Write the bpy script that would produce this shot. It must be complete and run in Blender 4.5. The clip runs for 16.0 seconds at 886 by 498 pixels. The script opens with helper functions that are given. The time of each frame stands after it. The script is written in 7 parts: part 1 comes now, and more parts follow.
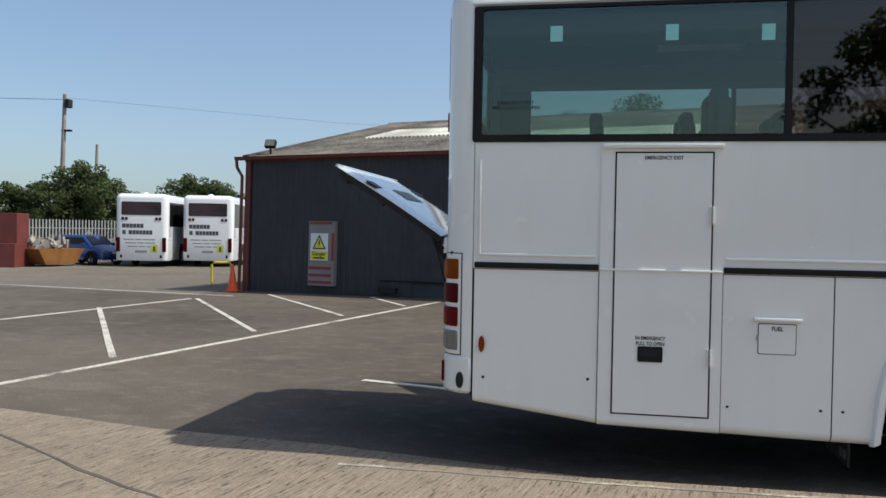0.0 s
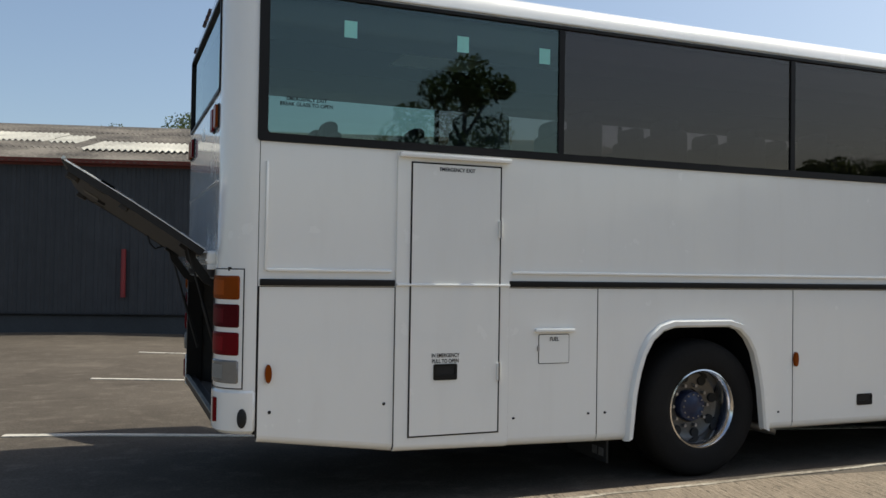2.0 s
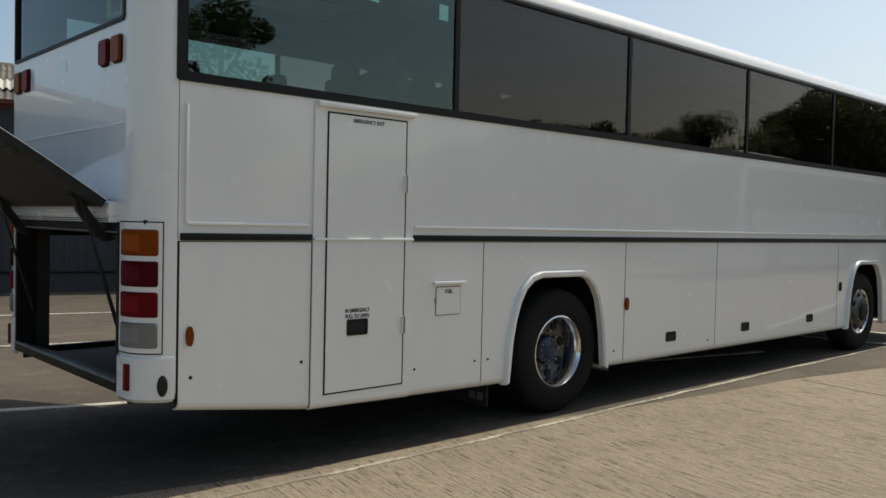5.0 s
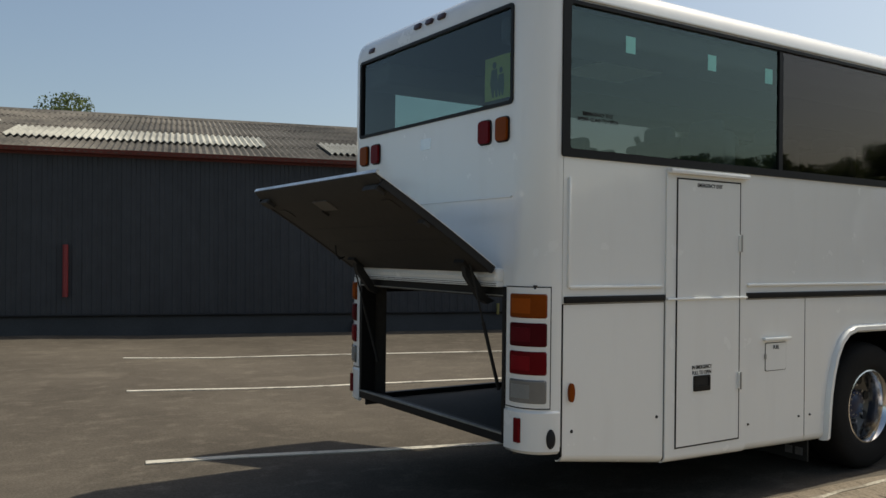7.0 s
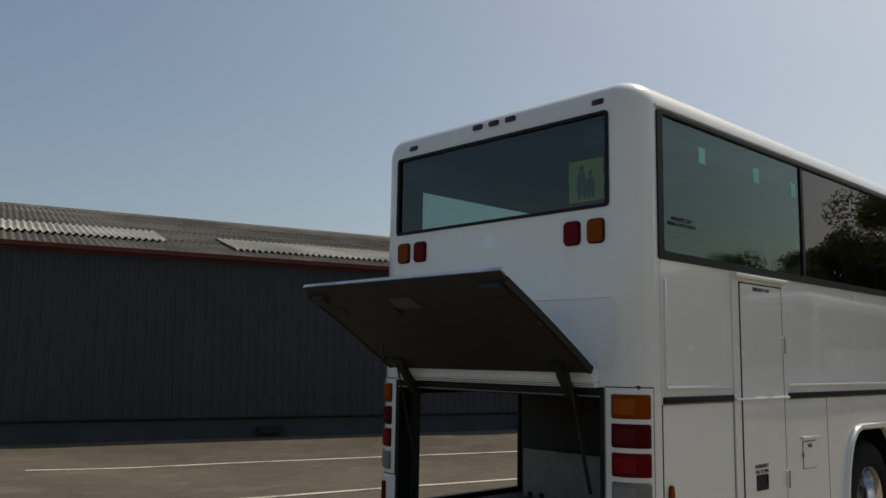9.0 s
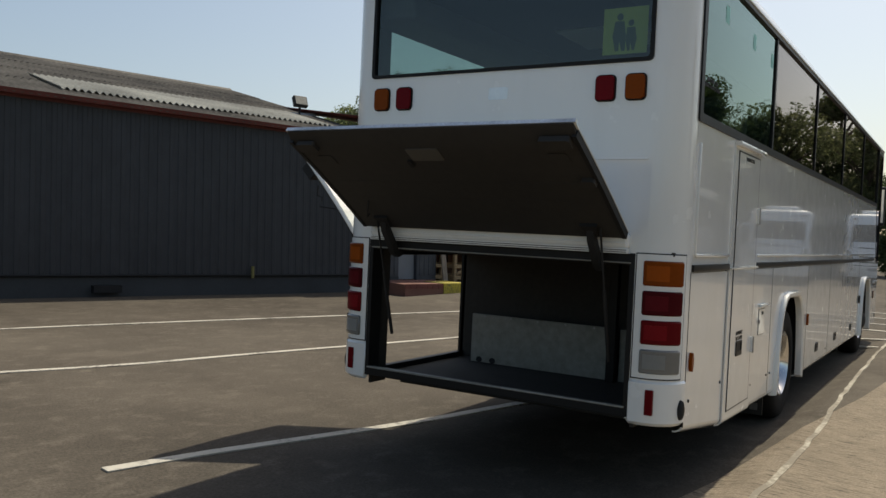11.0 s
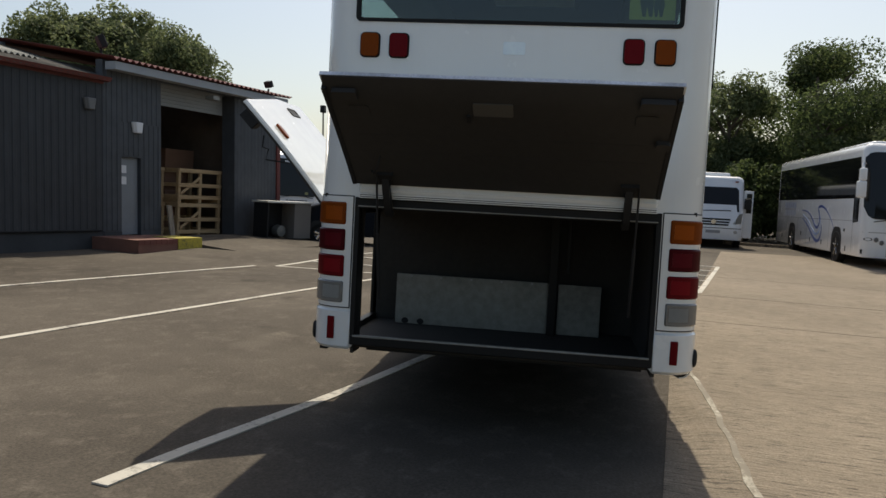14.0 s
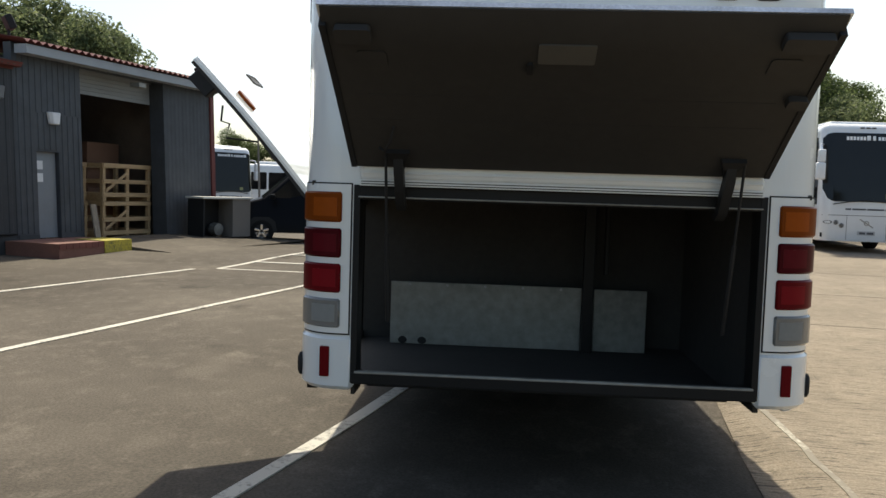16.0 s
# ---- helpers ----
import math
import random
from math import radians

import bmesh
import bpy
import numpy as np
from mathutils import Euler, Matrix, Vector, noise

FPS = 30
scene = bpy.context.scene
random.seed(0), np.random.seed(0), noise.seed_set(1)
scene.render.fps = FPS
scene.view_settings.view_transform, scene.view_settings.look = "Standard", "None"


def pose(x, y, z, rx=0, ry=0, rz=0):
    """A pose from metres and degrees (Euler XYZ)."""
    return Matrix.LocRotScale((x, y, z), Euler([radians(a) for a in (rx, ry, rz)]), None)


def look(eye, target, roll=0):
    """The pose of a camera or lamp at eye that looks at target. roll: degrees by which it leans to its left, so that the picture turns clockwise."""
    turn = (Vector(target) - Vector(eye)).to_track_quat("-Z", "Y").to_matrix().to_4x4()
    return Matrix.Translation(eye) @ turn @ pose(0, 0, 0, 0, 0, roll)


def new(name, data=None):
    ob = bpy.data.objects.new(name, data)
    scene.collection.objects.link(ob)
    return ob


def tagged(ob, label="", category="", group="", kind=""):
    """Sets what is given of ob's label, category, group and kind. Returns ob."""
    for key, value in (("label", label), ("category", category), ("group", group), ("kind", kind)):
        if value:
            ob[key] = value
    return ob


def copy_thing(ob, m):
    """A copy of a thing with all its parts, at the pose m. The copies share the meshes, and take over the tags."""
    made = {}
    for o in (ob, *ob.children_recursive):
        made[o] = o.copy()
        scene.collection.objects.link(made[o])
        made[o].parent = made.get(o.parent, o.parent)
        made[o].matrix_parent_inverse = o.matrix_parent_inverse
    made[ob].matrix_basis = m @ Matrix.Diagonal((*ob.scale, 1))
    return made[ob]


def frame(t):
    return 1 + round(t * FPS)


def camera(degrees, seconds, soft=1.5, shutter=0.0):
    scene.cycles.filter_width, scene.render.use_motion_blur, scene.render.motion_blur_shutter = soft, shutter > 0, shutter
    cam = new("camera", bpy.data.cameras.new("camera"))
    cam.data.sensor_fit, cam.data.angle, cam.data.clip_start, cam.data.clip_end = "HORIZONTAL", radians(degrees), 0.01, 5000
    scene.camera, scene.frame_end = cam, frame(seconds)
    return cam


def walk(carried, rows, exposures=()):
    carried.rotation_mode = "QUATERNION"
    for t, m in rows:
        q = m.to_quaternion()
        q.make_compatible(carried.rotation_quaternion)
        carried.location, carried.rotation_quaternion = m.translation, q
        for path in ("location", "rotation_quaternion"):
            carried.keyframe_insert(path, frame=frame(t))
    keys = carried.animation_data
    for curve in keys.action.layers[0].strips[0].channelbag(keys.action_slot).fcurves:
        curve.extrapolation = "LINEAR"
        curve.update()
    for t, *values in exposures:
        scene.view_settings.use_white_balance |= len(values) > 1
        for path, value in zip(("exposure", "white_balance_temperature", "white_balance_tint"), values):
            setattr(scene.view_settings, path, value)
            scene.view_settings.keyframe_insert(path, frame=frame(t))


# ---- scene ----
# the yard falls towards its open side; the coach, the lines and the camera's rows are given on the yard's own plane
TILT = pose(0, 0, 0, 2.2)
UPRIGHT = TILT.inverted()
LEAN = math.tan(radians(2.2))
cam = camera(55.5, 16.0)
PATH = [
    (0, (1.069, -6.011, 1.627), (0.697, -4.046, 1.591), 1.0),
    (0.5, (0.577, -5.823, 1.69), (0.356, -3.836, 1.731), 0.1),
    (1, (0.138, -5.844, 1.635), (0.182, -3.848, 1.743), 0.1),
    (1.5, (-0.272, -5.582, 1.619), (0.086, -3.616, 1.695), 0.3),
    (2, (-0.702, -5.28, 1.523), (0.033, -3.42, 1.565), 0.9),
    (2.5, (-1.096, -5.305, 1.548), (-0.165, -3.535, 1.573), 0.8),
    (3, (-1.125, -4.911, 1.476), (0.133, -3.356, 1.479), 0.7),
    (3.2, (-1.201, -4.846, 1.498), (0.162, -3.382, 1.444), 0.7),
    (5.3, (-2.124, -4.498, 1.536), (-0.786, -3.013, 1.473), 1.6),
    (5.5, (-2.263, -4.492, 1.582), (-0.974, -2.964, 1.52), 0.5),
    (6, (-2.589, -4.449, 1.621), (-1.369, -2.864, 1.643), 0.8),
    (6.5, (-2.871, -4.102, 1.617), (-1.724, -2.465, 1.686), 0.4),
    (7, (-3.253, -3.928, 1.675), (-2.168, -2.247, 1.69), 0.7),
    (7.5, (-3.706, -3.74, 1.638), (-2.634, -2.053, 1.727), 0.9),
    (8, (-3.927, -3.444, 1.643), (-2.775, -1.811, 1.723), 0.9),
    (8.5, (-4.019, -3.149, 1.667), (-2.809, -1.576, 1.911), 1.4),
    (9, (-4.449, -2.867, 1.644), (-3.082, -1.429, 1.903), 0.9),
    (9.5, (-4.488, -2.486, 1.597), (-3.012, -1.139, 1.66), 1.2),
    (9.7, (-4.528, -2.369, 1.646), (-3.012, -1.064, 1.636), 1.4),
    (12, (-5.445, -0.678, 1.521), (-3.704, 0.306, 1.494), 3.9),
    (12.3, (-5.598, -0.5, 1.556), (-3.869, 0.5, 1.452), 3.4),
    (12.5, (-5.592, -0.391, 1.544), (-3.831, 0.551, 1.441), 3.4),
    (13, (-5.59, 0.064, 1.549), (-3.738, 0.817, 1.503), 3.4),
    (13.5, (-5.543, 0.57, 1.538), (-3.595, 1.012, 1.435), 3.2),
    (14, (-5.464, 0.86, 1.514), (-3.488, 1.144, 1.391), 3.1),
    (14.5, (-5.152, 1.064, 1.506), (-3.16, 1.234, 1.453), 1.7),
    (14.6, (-5.031, 1.157, 1.476), (-3.038, 1.315, 1.417), 2.8),
    (15, (-4.811, 1.406, 1.465), (-2.82, 1.556, 1.359), 3.0),
    (15.5, (-4.346, 1.499, 1.426), (-2.354, 1.594, 1.277), 2.3),
    (16, (-4.127, 1.533, 1.462), (-2.136, 1.66, 1.327), 1.8),
]
walk(cam, [(t, TILT @ look(eye, target, roll)) for t, eye, target, roll in PATH], exposures=[(0.0, 0.43, 6330, 7), (1.5, 0.43, 6560, 7), (3.0, 0.2, 6900, 5), (5.5, 0.17, 7000, 5), (7.0, 0.12, 7080, 5), (8.0, 0.04, 7130, 5), (9.0, -0.30, 7230, 6), (9.7, -0.06, 7200, 6), (12.0, 0.18, 7200, 6), (13.5, 0.16, 7180, 8), (14.5, 0.18, 7120, 7), (15.0, 0.40, 7120, 6), (16.0, 0.74, 7050, 5)])

from mathutils.geometry import tessellate_polygon as TESS

# ---- world, sun and sky ----
SUN_TO = TILT.to_3x3() @ Vector((0.655, 0.0, 1.0)).normalized()
world = bpy.data.worlds.new("sky")
scene.world = world
world.use_nodes = True
_nt = world.node_tree
_sky = _nt.nodes.new("ShaderNodeTexSky")
_sky.sky_type = "NISHITA"
_sky.sun_disc = False
_sky.sun_elevation = math.asin(SUN_TO.z)
_sky.sun_rotation = math.atan2(SUN_TO.x, SUN_TO.y)
_sky.air_density, _sky.dust_density, _sky.ozone_density = 1.0, 2.6, 1.2
_nt.nodes["Background"].inputs["Strength"].default_value = 0.12
_nt.links.new(_sky.outputs["Color"], _nt.nodes["Background"].inputs["Color"])
_sun = bpy.data.lights.new("sun", "SUN")
_sun.energy, _sun.angle, _sun.color = 3.5, radians(0.55), (1.0, 0.955, 0.88)
sun = new("sun", _sun)
sun.matrix_world = look(SUN_TO * 60, (0, 0, 0))


# ---- materials ----
def node_mat(name):
    m = bpy.data.materials.new(name)
    m.use_nodes = True
    return m, m.node_tree, m.node_tree.nodes["Principled BSDF"]


def coords(nt, scale=(1, 1, 1), space="Object"):
    tc = nt.nodes.new("ShaderNodeTexCoord")
    mp = nt.nodes.new("ShaderNodeMapping")
    mp.inputs["Scale"].default_value = scale
    nt.links.new(tc.outputs[space], mp.inputs["Vector"])
    return mp.outputs["Vector"]


def tex_noise(nt, vec, scale, detail=4.0, rough=0.55):
    n = nt.nodes.new("ShaderNodeTexNoise")
    n.inputs["Scale"].default_value, n.inputs["Detail"].default_value, n.inputs["Roughness"].default_value = scale, detail, rough
    nt.links.new(vec, n.inputs["Vector"])
    return n.outputs["Fac"]


def ramp(nt, fac, stops):
    r = nt.nodes.new("ShaderNodeValToRGB")
    el = r.color_ramp.elements
    while len(el) < len(stops):
        el.new(0.5)
    for e, (p, c) in zip(el, stops):
        e.position, e.color = p, (*c, 1) if len(c) == 3 else c
    nt.links.new(fac, r.inputs["Fac"])
    return r.outputs["Color"]


def mixc(nt, fac, a, b, mode="MIX"):
    m = nt.nodes.new("ShaderNodeMix")
    m.data_type, m.blend_type = "RGBA", mode
    for sock, v in ((m.inputs[0], fac), (m.inputs[6], a), (m.inputs[7], b)):
        if isinstance(v, (int, float)):
            sock.default_value = v
        elif isinstance(v, tuple):
            sock.default_value = (*v, 1)
        else:
            nt.links.new(v, sock)
    return m.outputs[2]


def bump(nt, bsdf, height, strength, distance):
    b = nt.nodes.new("ShaderNodeBump")
    b.inputs["Strength"].default_value, b.inputs["Distance"].default_value = strength, distance
    nt.links.new(height, b.inputs["Height"])
    nt.links.new(b.outputs["Normal"], bsdf.inputs["Normal"])


def g(v):
    return (v, v, v)


def plain(name, col, rough=0.5, metal=0.0, var=0.12, scale=6.0, coat=0.0, bump_d=0.0):
    """A painted, moulded or metal surface with gentle variation at two scales."""
    m, nt, b = node_mat(name)
    v = coords(nt)
    n1, n2 = tex_noise(nt, v, scale * 0.25, 3), tex_noise(nt, v, scale * 6, 5)
    lo, hi = tuple(c * (1 - var) for c in col), tuple(min(1, c * (1 + var)) for c in col)
    c1 = ramp(nt, n1, [(0.3, lo), (0.7, hi)])
    c2 = mixc(nt, 0.35, c1, ramp(nt, n2, [(0.3, lo), (0.7, hi)]))
    nt.links.new(c2, b.inputs["Base Color"])
    b.inputs["Roughness"].default_value, b.inputs["Metallic"].default_value = rough, metal
    b.inputs["Coat Weight"].default_value = coat
    b.inputs["Coat Roughness"].default_value = 0.06
    if bump_d:
        bump(nt, b, n2, 0.5, bump_d)
    return m


def coach_paint(name, col=(0.79, 0.80, 0.775), dirt=(0.42, 0.38, 0.32)):
    """White coach paint under a thin clear coat, with faint road film and slightly wavy panels."""
    m, nt, b = node_mat(name)
    v = coords(nt)
    streak = tex_noise(nt, coords(nt, (3.0, 3.0, 0.5)), 2.0, 5, 0.6)
    film = ramp(nt, streak, [(0.5, g(0.0)), (0.9, g(0.10))])
    base = ramp(nt, tex_noise(nt, v, 0.7, 2), [(0.3, tuple(c * 0.965 for c in col)), (0.7, col)])
    nt.links.new(mixc(nt, film, base, dirt), b.inputs["Base Color"])
    nt.links.new(ramp(nt, tex_noise(nt, v, 5, 5), [(0.3, g(0.16)), (0.75, g(0.3))]), b.inputs["Roughness"])
    b.inputs["Coat Weight"].default_value, b.inputs["Coat Roughness"].default_value = 0.9, 0.03
    bump(nt, b, tex_noise(nt, v, 1.3, 1), 0.10, 0.02)
    return m


def glass(name, tint, gloss=(1.0, 1.0, 1.0), f0=0.045):
    """Tinted pane: a clear filter with a mirror-like surface that grows stronger towards glancing angles."""
    m = bpy.data.materials.new(name)
    m.use_nodes = True
    nt = m.node_tree
    nt.nodes.remove(nt.nodes["Principled BSDF"])
    out = nt.nodes["Material Output"]
    tr, gl, mx, lw, pw, ma = (nt.nodes.new(k) for k in ("ShaderNodeBsdfTransparent", "ShaderNodeBsdfGlossy", "ShaderNodeMixShader", "ShaderNodeLayerWeight", "ShaderNodeMath", "ShaderNodeMath"))
    tr.inputs["Color"].default_value = (*(c ** 0.5 for c in tint), 1)
    gl.inputs["Roughness"].default_value = 0.012
    gl.inputs["Color"].default_value = (*gloss, 1)
    lw.inputs["Blend"].default_value = 0.5
    pw.operation, ma.operation = "POWER", "MULTIPLY_ADD"
    pw.inputs[1].default_value, ma.inputs[1].default_value, ma.inputs[2].default_value = 5.0, 1 - f0, f0
    nt.links.new(lw.outputs["Facing"], pw.inputs[0])
    nt.links.new(pw.outputs[0], ma.inputs[0])
    nt.links.new(ma.outputs[0], mx.inputs[0])
    nt.links.new(tr.outputs[0], mx.inputs[1])
    nt.links.new(gl.outputs[0], mx.inputs[2])
    nt.links.new(mx.outputs[0], out.inputs["Surface"])
    return m


def clear_back(name, tint):
    """The inner face of a pane: clear, so that only the outer face mirrors."""
    m = bpy.data.materials.new(name)
    m.use_nodes = True
    nt = m.node_tree
    nt.nodes.remove(nt.nodes["Principled BSDF"])
    tr = nt.nodes.new("ShaderNodeBsdfTransparent")
    tr.inputs["Color"].default_value = (*(c ** 0.5 for c in tint), 1)
    nt.links.new(tr.outputs[0], nt.nodes["Material Output"].inputs["Surface"])
    return m


def asphalt_mat(name, dark, light, crack=True):
    m, nt, b = node_mat(name)
    v = coords(nt)
    big, mid, fine = tex_noise(nt, v, 0.16, 5, 0.6), tex_noise(nt, v, 1.4, 6, 0.65), tex_noise(nt, v, 55, 3, 0.6)
    c = ramp(nt, big, [(0.36, tuple(x * 0.9 for x in dark)), (0.62, tuple(x * 1.12 for x in light))])
    c = mixc(nt, 0.4, c, ramp(nt, mid, [(0.3, dark), (0.72, light)]))
    patch = tex_noise(nt, coords(nt, (1, 1.6, 1)), 0.5, 2)
    c = mixc(nt, ramp(nt, patch, [(0.60, g(0)), (0.66, g(0.35))]), c, tuple(x * 1.35 for x in light))
    stain = tex_noise(nt, coords(nt, (1, 1.2, 1)), 0.9, 3, 0.5)
    c = mixc(nt, ramp(nt, stain, [(0.66, g(0)), (0.73, g(0.5))]), c, tuple(x * 0.45 for x in dark))
    fleck = tex_noise(nt, coords(nt, (1.0, 1.4, 1)), 3.2, 6, 0.7)
    c = mixc(nt, ramp(nt, fleck, [(0.52, g(0)), (0.72, g(0.5))]), c, tuple(x * 1.55 for x in light))
    speck = ramp(nt, fine, [(0.33, g(0.62)), (0.5, g(0.97)), (0.7, g(1.4))])
    nt.links.new(mixc(nt, 0.6, c, speck, "MULTIPLY"), b.inputs["Base Color"])
    b.inputs["Roughness"].default_value = 0.9
    b.inputs["Specular IOR Level"].default_value = 0.12
    bump(nt, b, fine, 0.6, 0.006)
    return m


def concrete_mat(name, dark, light, ang=0.0):
    """Brushed yard concrete: tamping marks across, blotches and stains."""
    m, nt, b = node_mat(name)
    v = coords(nt)
    mp = nt.nodes.new("ShaderNodeMapping")
    mp.vector_type = "TEXTURE"
    mp.inputs["Rotation"].default_value = (0, 0, ang)
    mp.inputs["Scale"].default_value = (1.0, 0.075, 1)
    nt.links.new(v, mp.inputs["Vector"])
    brush = tex_noise(nt, mp.outputs["Vector"], 3.0, 5, 0.6)
    big, mid, fine = tex_noise(nt, v, 0.22, 4, 0.6), tex_noise(nt, v, 2.0, 6, 0.65), tex_noise(nt, v, 70, 2)
    c = ramp(nt, big, [(0.3, dark), (0.7, light)])
    c = mixc(nt, 0.4, c, ramp(nt, mid, [(0.3, dark), (0.7, light)]))
    c = mixc(nt, 0.6, c, ramp(nt, brush, [(0.37, g(0.22)), (0.42, g(0.92)), (0.57, g(1.05)), (0.66, g(1.34))]), "MULTIPLY")
    pit_map = nt.nodes.new("ShaderNodeMapping")
    pit_map.vector_type = "TEXTURE"
    pit_map.inputs["Rotation"].default_value = (0, 0, ang)
    pit_map.inputs["Scale"].default_value = (0.34, 0.05, 1)
    nt.links.new(v, pit_map.inputs["Vector"])
    pits = tex_noise(nt, pit_map.outputs["Vector"], 1.6, 4, 0.75)
    c = mixc(nt, ramp(nt, pits, [(0.575, g(0)), (0.62, g(0.85))]), c, tuple(x * 0.30 for x in dark))
    c = mixc(nt, ramp(nt, tex_noise(nt, v, 9, 4, 0.7), [(0.56, g(0)), (0.72, g(0.4))]), c, tuple(x * 1.35 for x in light))
    c = mixc(nt, 0.6, c, ramp(nt, fine, [(0.3, g(0.6)), (0.7, g(1.3))]), "MULTIPLY")
    nt.links.new(c, b.inputs["Base Color"])
    b.inputs["Roughness"].default_value = 0.9
    b.inputs["Specular IOR Level"].default_value = 0.3
    bump(nt, b, brush, 0.9, 0.014)
    return m


def worn_paint(name, col, under, amount=0.5):
    m, nt, b = node_mat(name)
    v = coords(nt)
    n = tex_noise(nt, v, 22, 6, 0.7)
    n2 = tex_noise(nt, v, 1.6, 3)
    w = mixc(nt, 0.45, n, n2)
    nt.links.new(mixc(nt, ramp(nt, w, [(amount - 0.05, g(0)), (amount + 0.08, g(1))]), col, under), b.inputs["Base Color"])
    b.inputs["Roughness"].default_value = 0.8
    bump(nt, b, tex_noise(nt, v, 60, 2), 0.4, 0.003)
    return m


def cladding_mat(name, col, chalk):
    """Faded coated steel sheet: vertical streaks and chalking."""
    m, nt, b = node_mat(name)
    v = coords(nt)
    streak = tex_noise(nt, coords(nt, (5, 5, 0.35)), 1.5, 5, 0.6)
    blot = tex_noise(nt, v, 0.35, 4)
    c = mixc(nt, ramp(nt, streak, [(0.35, g(0)), (0.8, g(0.55))]), col, chalk)
    c = mixc(nt, 0.45, c, ramp(nt, blot, [(0.3, tuple(x * 0.7 for x in col)), (0.7, tuple(x * 1.35 for x in col))]))
    dirt = tex_noise(nt, coords(nt, (1, 1, 0.6)), 4.5, 6, 0.7)
    c = mixc(nt, 0.6, c, ramp(nt, dirt, [(0.3, g(0.62)), (0.5, g(1.0)), (0.72, g(1.42))]), "MULTIPLY")
    nt.links.new(c, b.inputs["Base Color"])
    b.inputs["Roughness"].default_value = 0.6
    return m


def roof_mat(name):
    """Weathered fibre-cement sheet, lichen and rust-brown stains."""
    m, nt, b = node_mat(name)
    v = coords(nt)
    a, l, f = tex_noise(nt, v, 0.5, 5, 0.65), tex_noise(nt, v, 6, 6, 0.7), tex_noise(nt, v, 30, 3)
    c = ramp(nt, a, [(0.36, (0.034, 0.030, 0.026)), (0.5, (0.080, 0.070, 0.059)), (0.64, (0.145, 0.130, 0.110))])
    c = mixc(nt, ramp(nt, l, [(0.5, g(0)), (0.7, g(0.6))]), c, (0.19, 0.178, 0.150))
    c = mixc(nt, 0.5, c, ramp(nt, f, [(0.3, g(0.7)), (0.7, g(1.2))]), "MULTIPLY")
    nt.links.new(c, b.inputs["Base Color"])
    b.inputs["Roughness"].default_value = 0.95
    return m


def leaf_mat(name, dark, light):
    m, nt, b = node_mat(name)
    geo = nt.nodes.new("ShaderNodeNewGeometry")
    c = ramp(nt, geo.outputs["Random Per Island"], [(0.0, dark), (0.55, tuple((x + y) / 2 for x, y in zip(dark, light))), (1.0, light)])
    big = tex_noise(nt, coords(nt), 0.7, 3)
    c = mixc(nt, 0.5, c, ramp(nt, big, [(0.3, g(0.65)), (0.7, g(1.25))]), "MULTIPLY")
    nt.links.new(c, b.inputs["Base Color"])
    b.inputs["Roughness"].default_value = 0.7
    b.inputs["Specular IOR Level"].default_value = 0.25
    tl = nt.nodes.new("ShaderNodeBsdfTranslucent")
    nt.links.new(c, tl.inputs["Color"])
    mx = nt.nodes.new("ShaderNodeMixShader")
    mx.inputs[0].default_value = 0.55
    nt.links.new(b.outputs[0], mx.inputs[1])
    nt.links.new(tl.outputs[0], mx.inputs[2])
    nt.links.new(mx.outputs[0], nt.nodes["Material Output"].inputs["Surface"])
    return m


def wood_mat(name, dark, light, axis=0):
    m, nt, b = node_mat(name)
    s = [14.0, 14.0, 14.0]
    s[axis] = 1.2
    n = tex_noise(nt, coords(nt, tuple(s)), 2.0, 5, 0.6)
    nt.links.new(ramp(nt, n, [(0.3, dark), (0.7, light)]), b.inputs["Base Color"])
    b.inputs["Roughness"].default_value = 0.75
    bump(nt, b, n, 0.4, 0.003)
    return m


M_WHITE = coach_paint("coach_white")
M_BLACK = plain("black_rubber", g(0.022), 0.55, var=0.25)
M_GASKET = plain("gasket_black", g(0.012), 0.45, var=0.2)
M_DARKIN = plain("boot_lining", (0.036, 0.033, 0.029), 0.85, var=0.35, scale=4)
M_LIDIN = plain("lid_lining", (0.027, 0.025, 0.022), 0.7, var=0.3, scale=3)
M_ALU = plain("dull_aluminium", (0.24, 0.235, 0.21), 0.55, 0.3, var=0.5, scale=3.2)
M_CHROME = plain("polished_steel", (0.70, 0.69, 0.68), 0.13, 1.0, var=0.06)
M_STEEL = plain("dull_steel", (0.35, 0.34, 0.33), 0.42, 0.9, var=0.2)
M_TYRE = plain("tyre_rubber", (0.013, 0.0125, 0.012), 0.85, var=0.3, scale=8, bump_d=0.002)
M_HUB = plain("hub_blue_black", (0.012, 0.022, 0.06), 0.35, 0.2, var=0.2)
M_AMBER = plain("amber_lens", (0.19, 0.04, 0.003), 0.3, var=0.15)
M_RED = plain("red_lens", (0.125, 0.003, 0.006), 0.3, var=0.15)
M_DRED = plain("dark_red_lens", (0.062, 0.002, 0.005), 0.3, var=0.15)
M_MARK = plain("dark_lens", (0.030, 0.006, 0.008), 0.3, var=0.15)
M_CLEAR = plain("clear_lens", (0.16, 0.16, 0.15), 0.2, var=0.1, coat=0.4)
for _m in (M_AMBER, M_RED, M_DRED, M_GASKET, M_TYRE, M_BLACK):
    _m.node_tree.nodes["Principled BSDF"].inputs["Specular IOR Level"].default_value = 0.18
M_RIMDISC = plain("rim_disc_steel", (0.12, 0.118, 0.115), 0.4, 0.85, var=0.3, scale=9)
M_GLASS1 = glass("glass_green", (0.44, 0.55, 0.50), (0.80, 1.0, 0.95), 0.085)
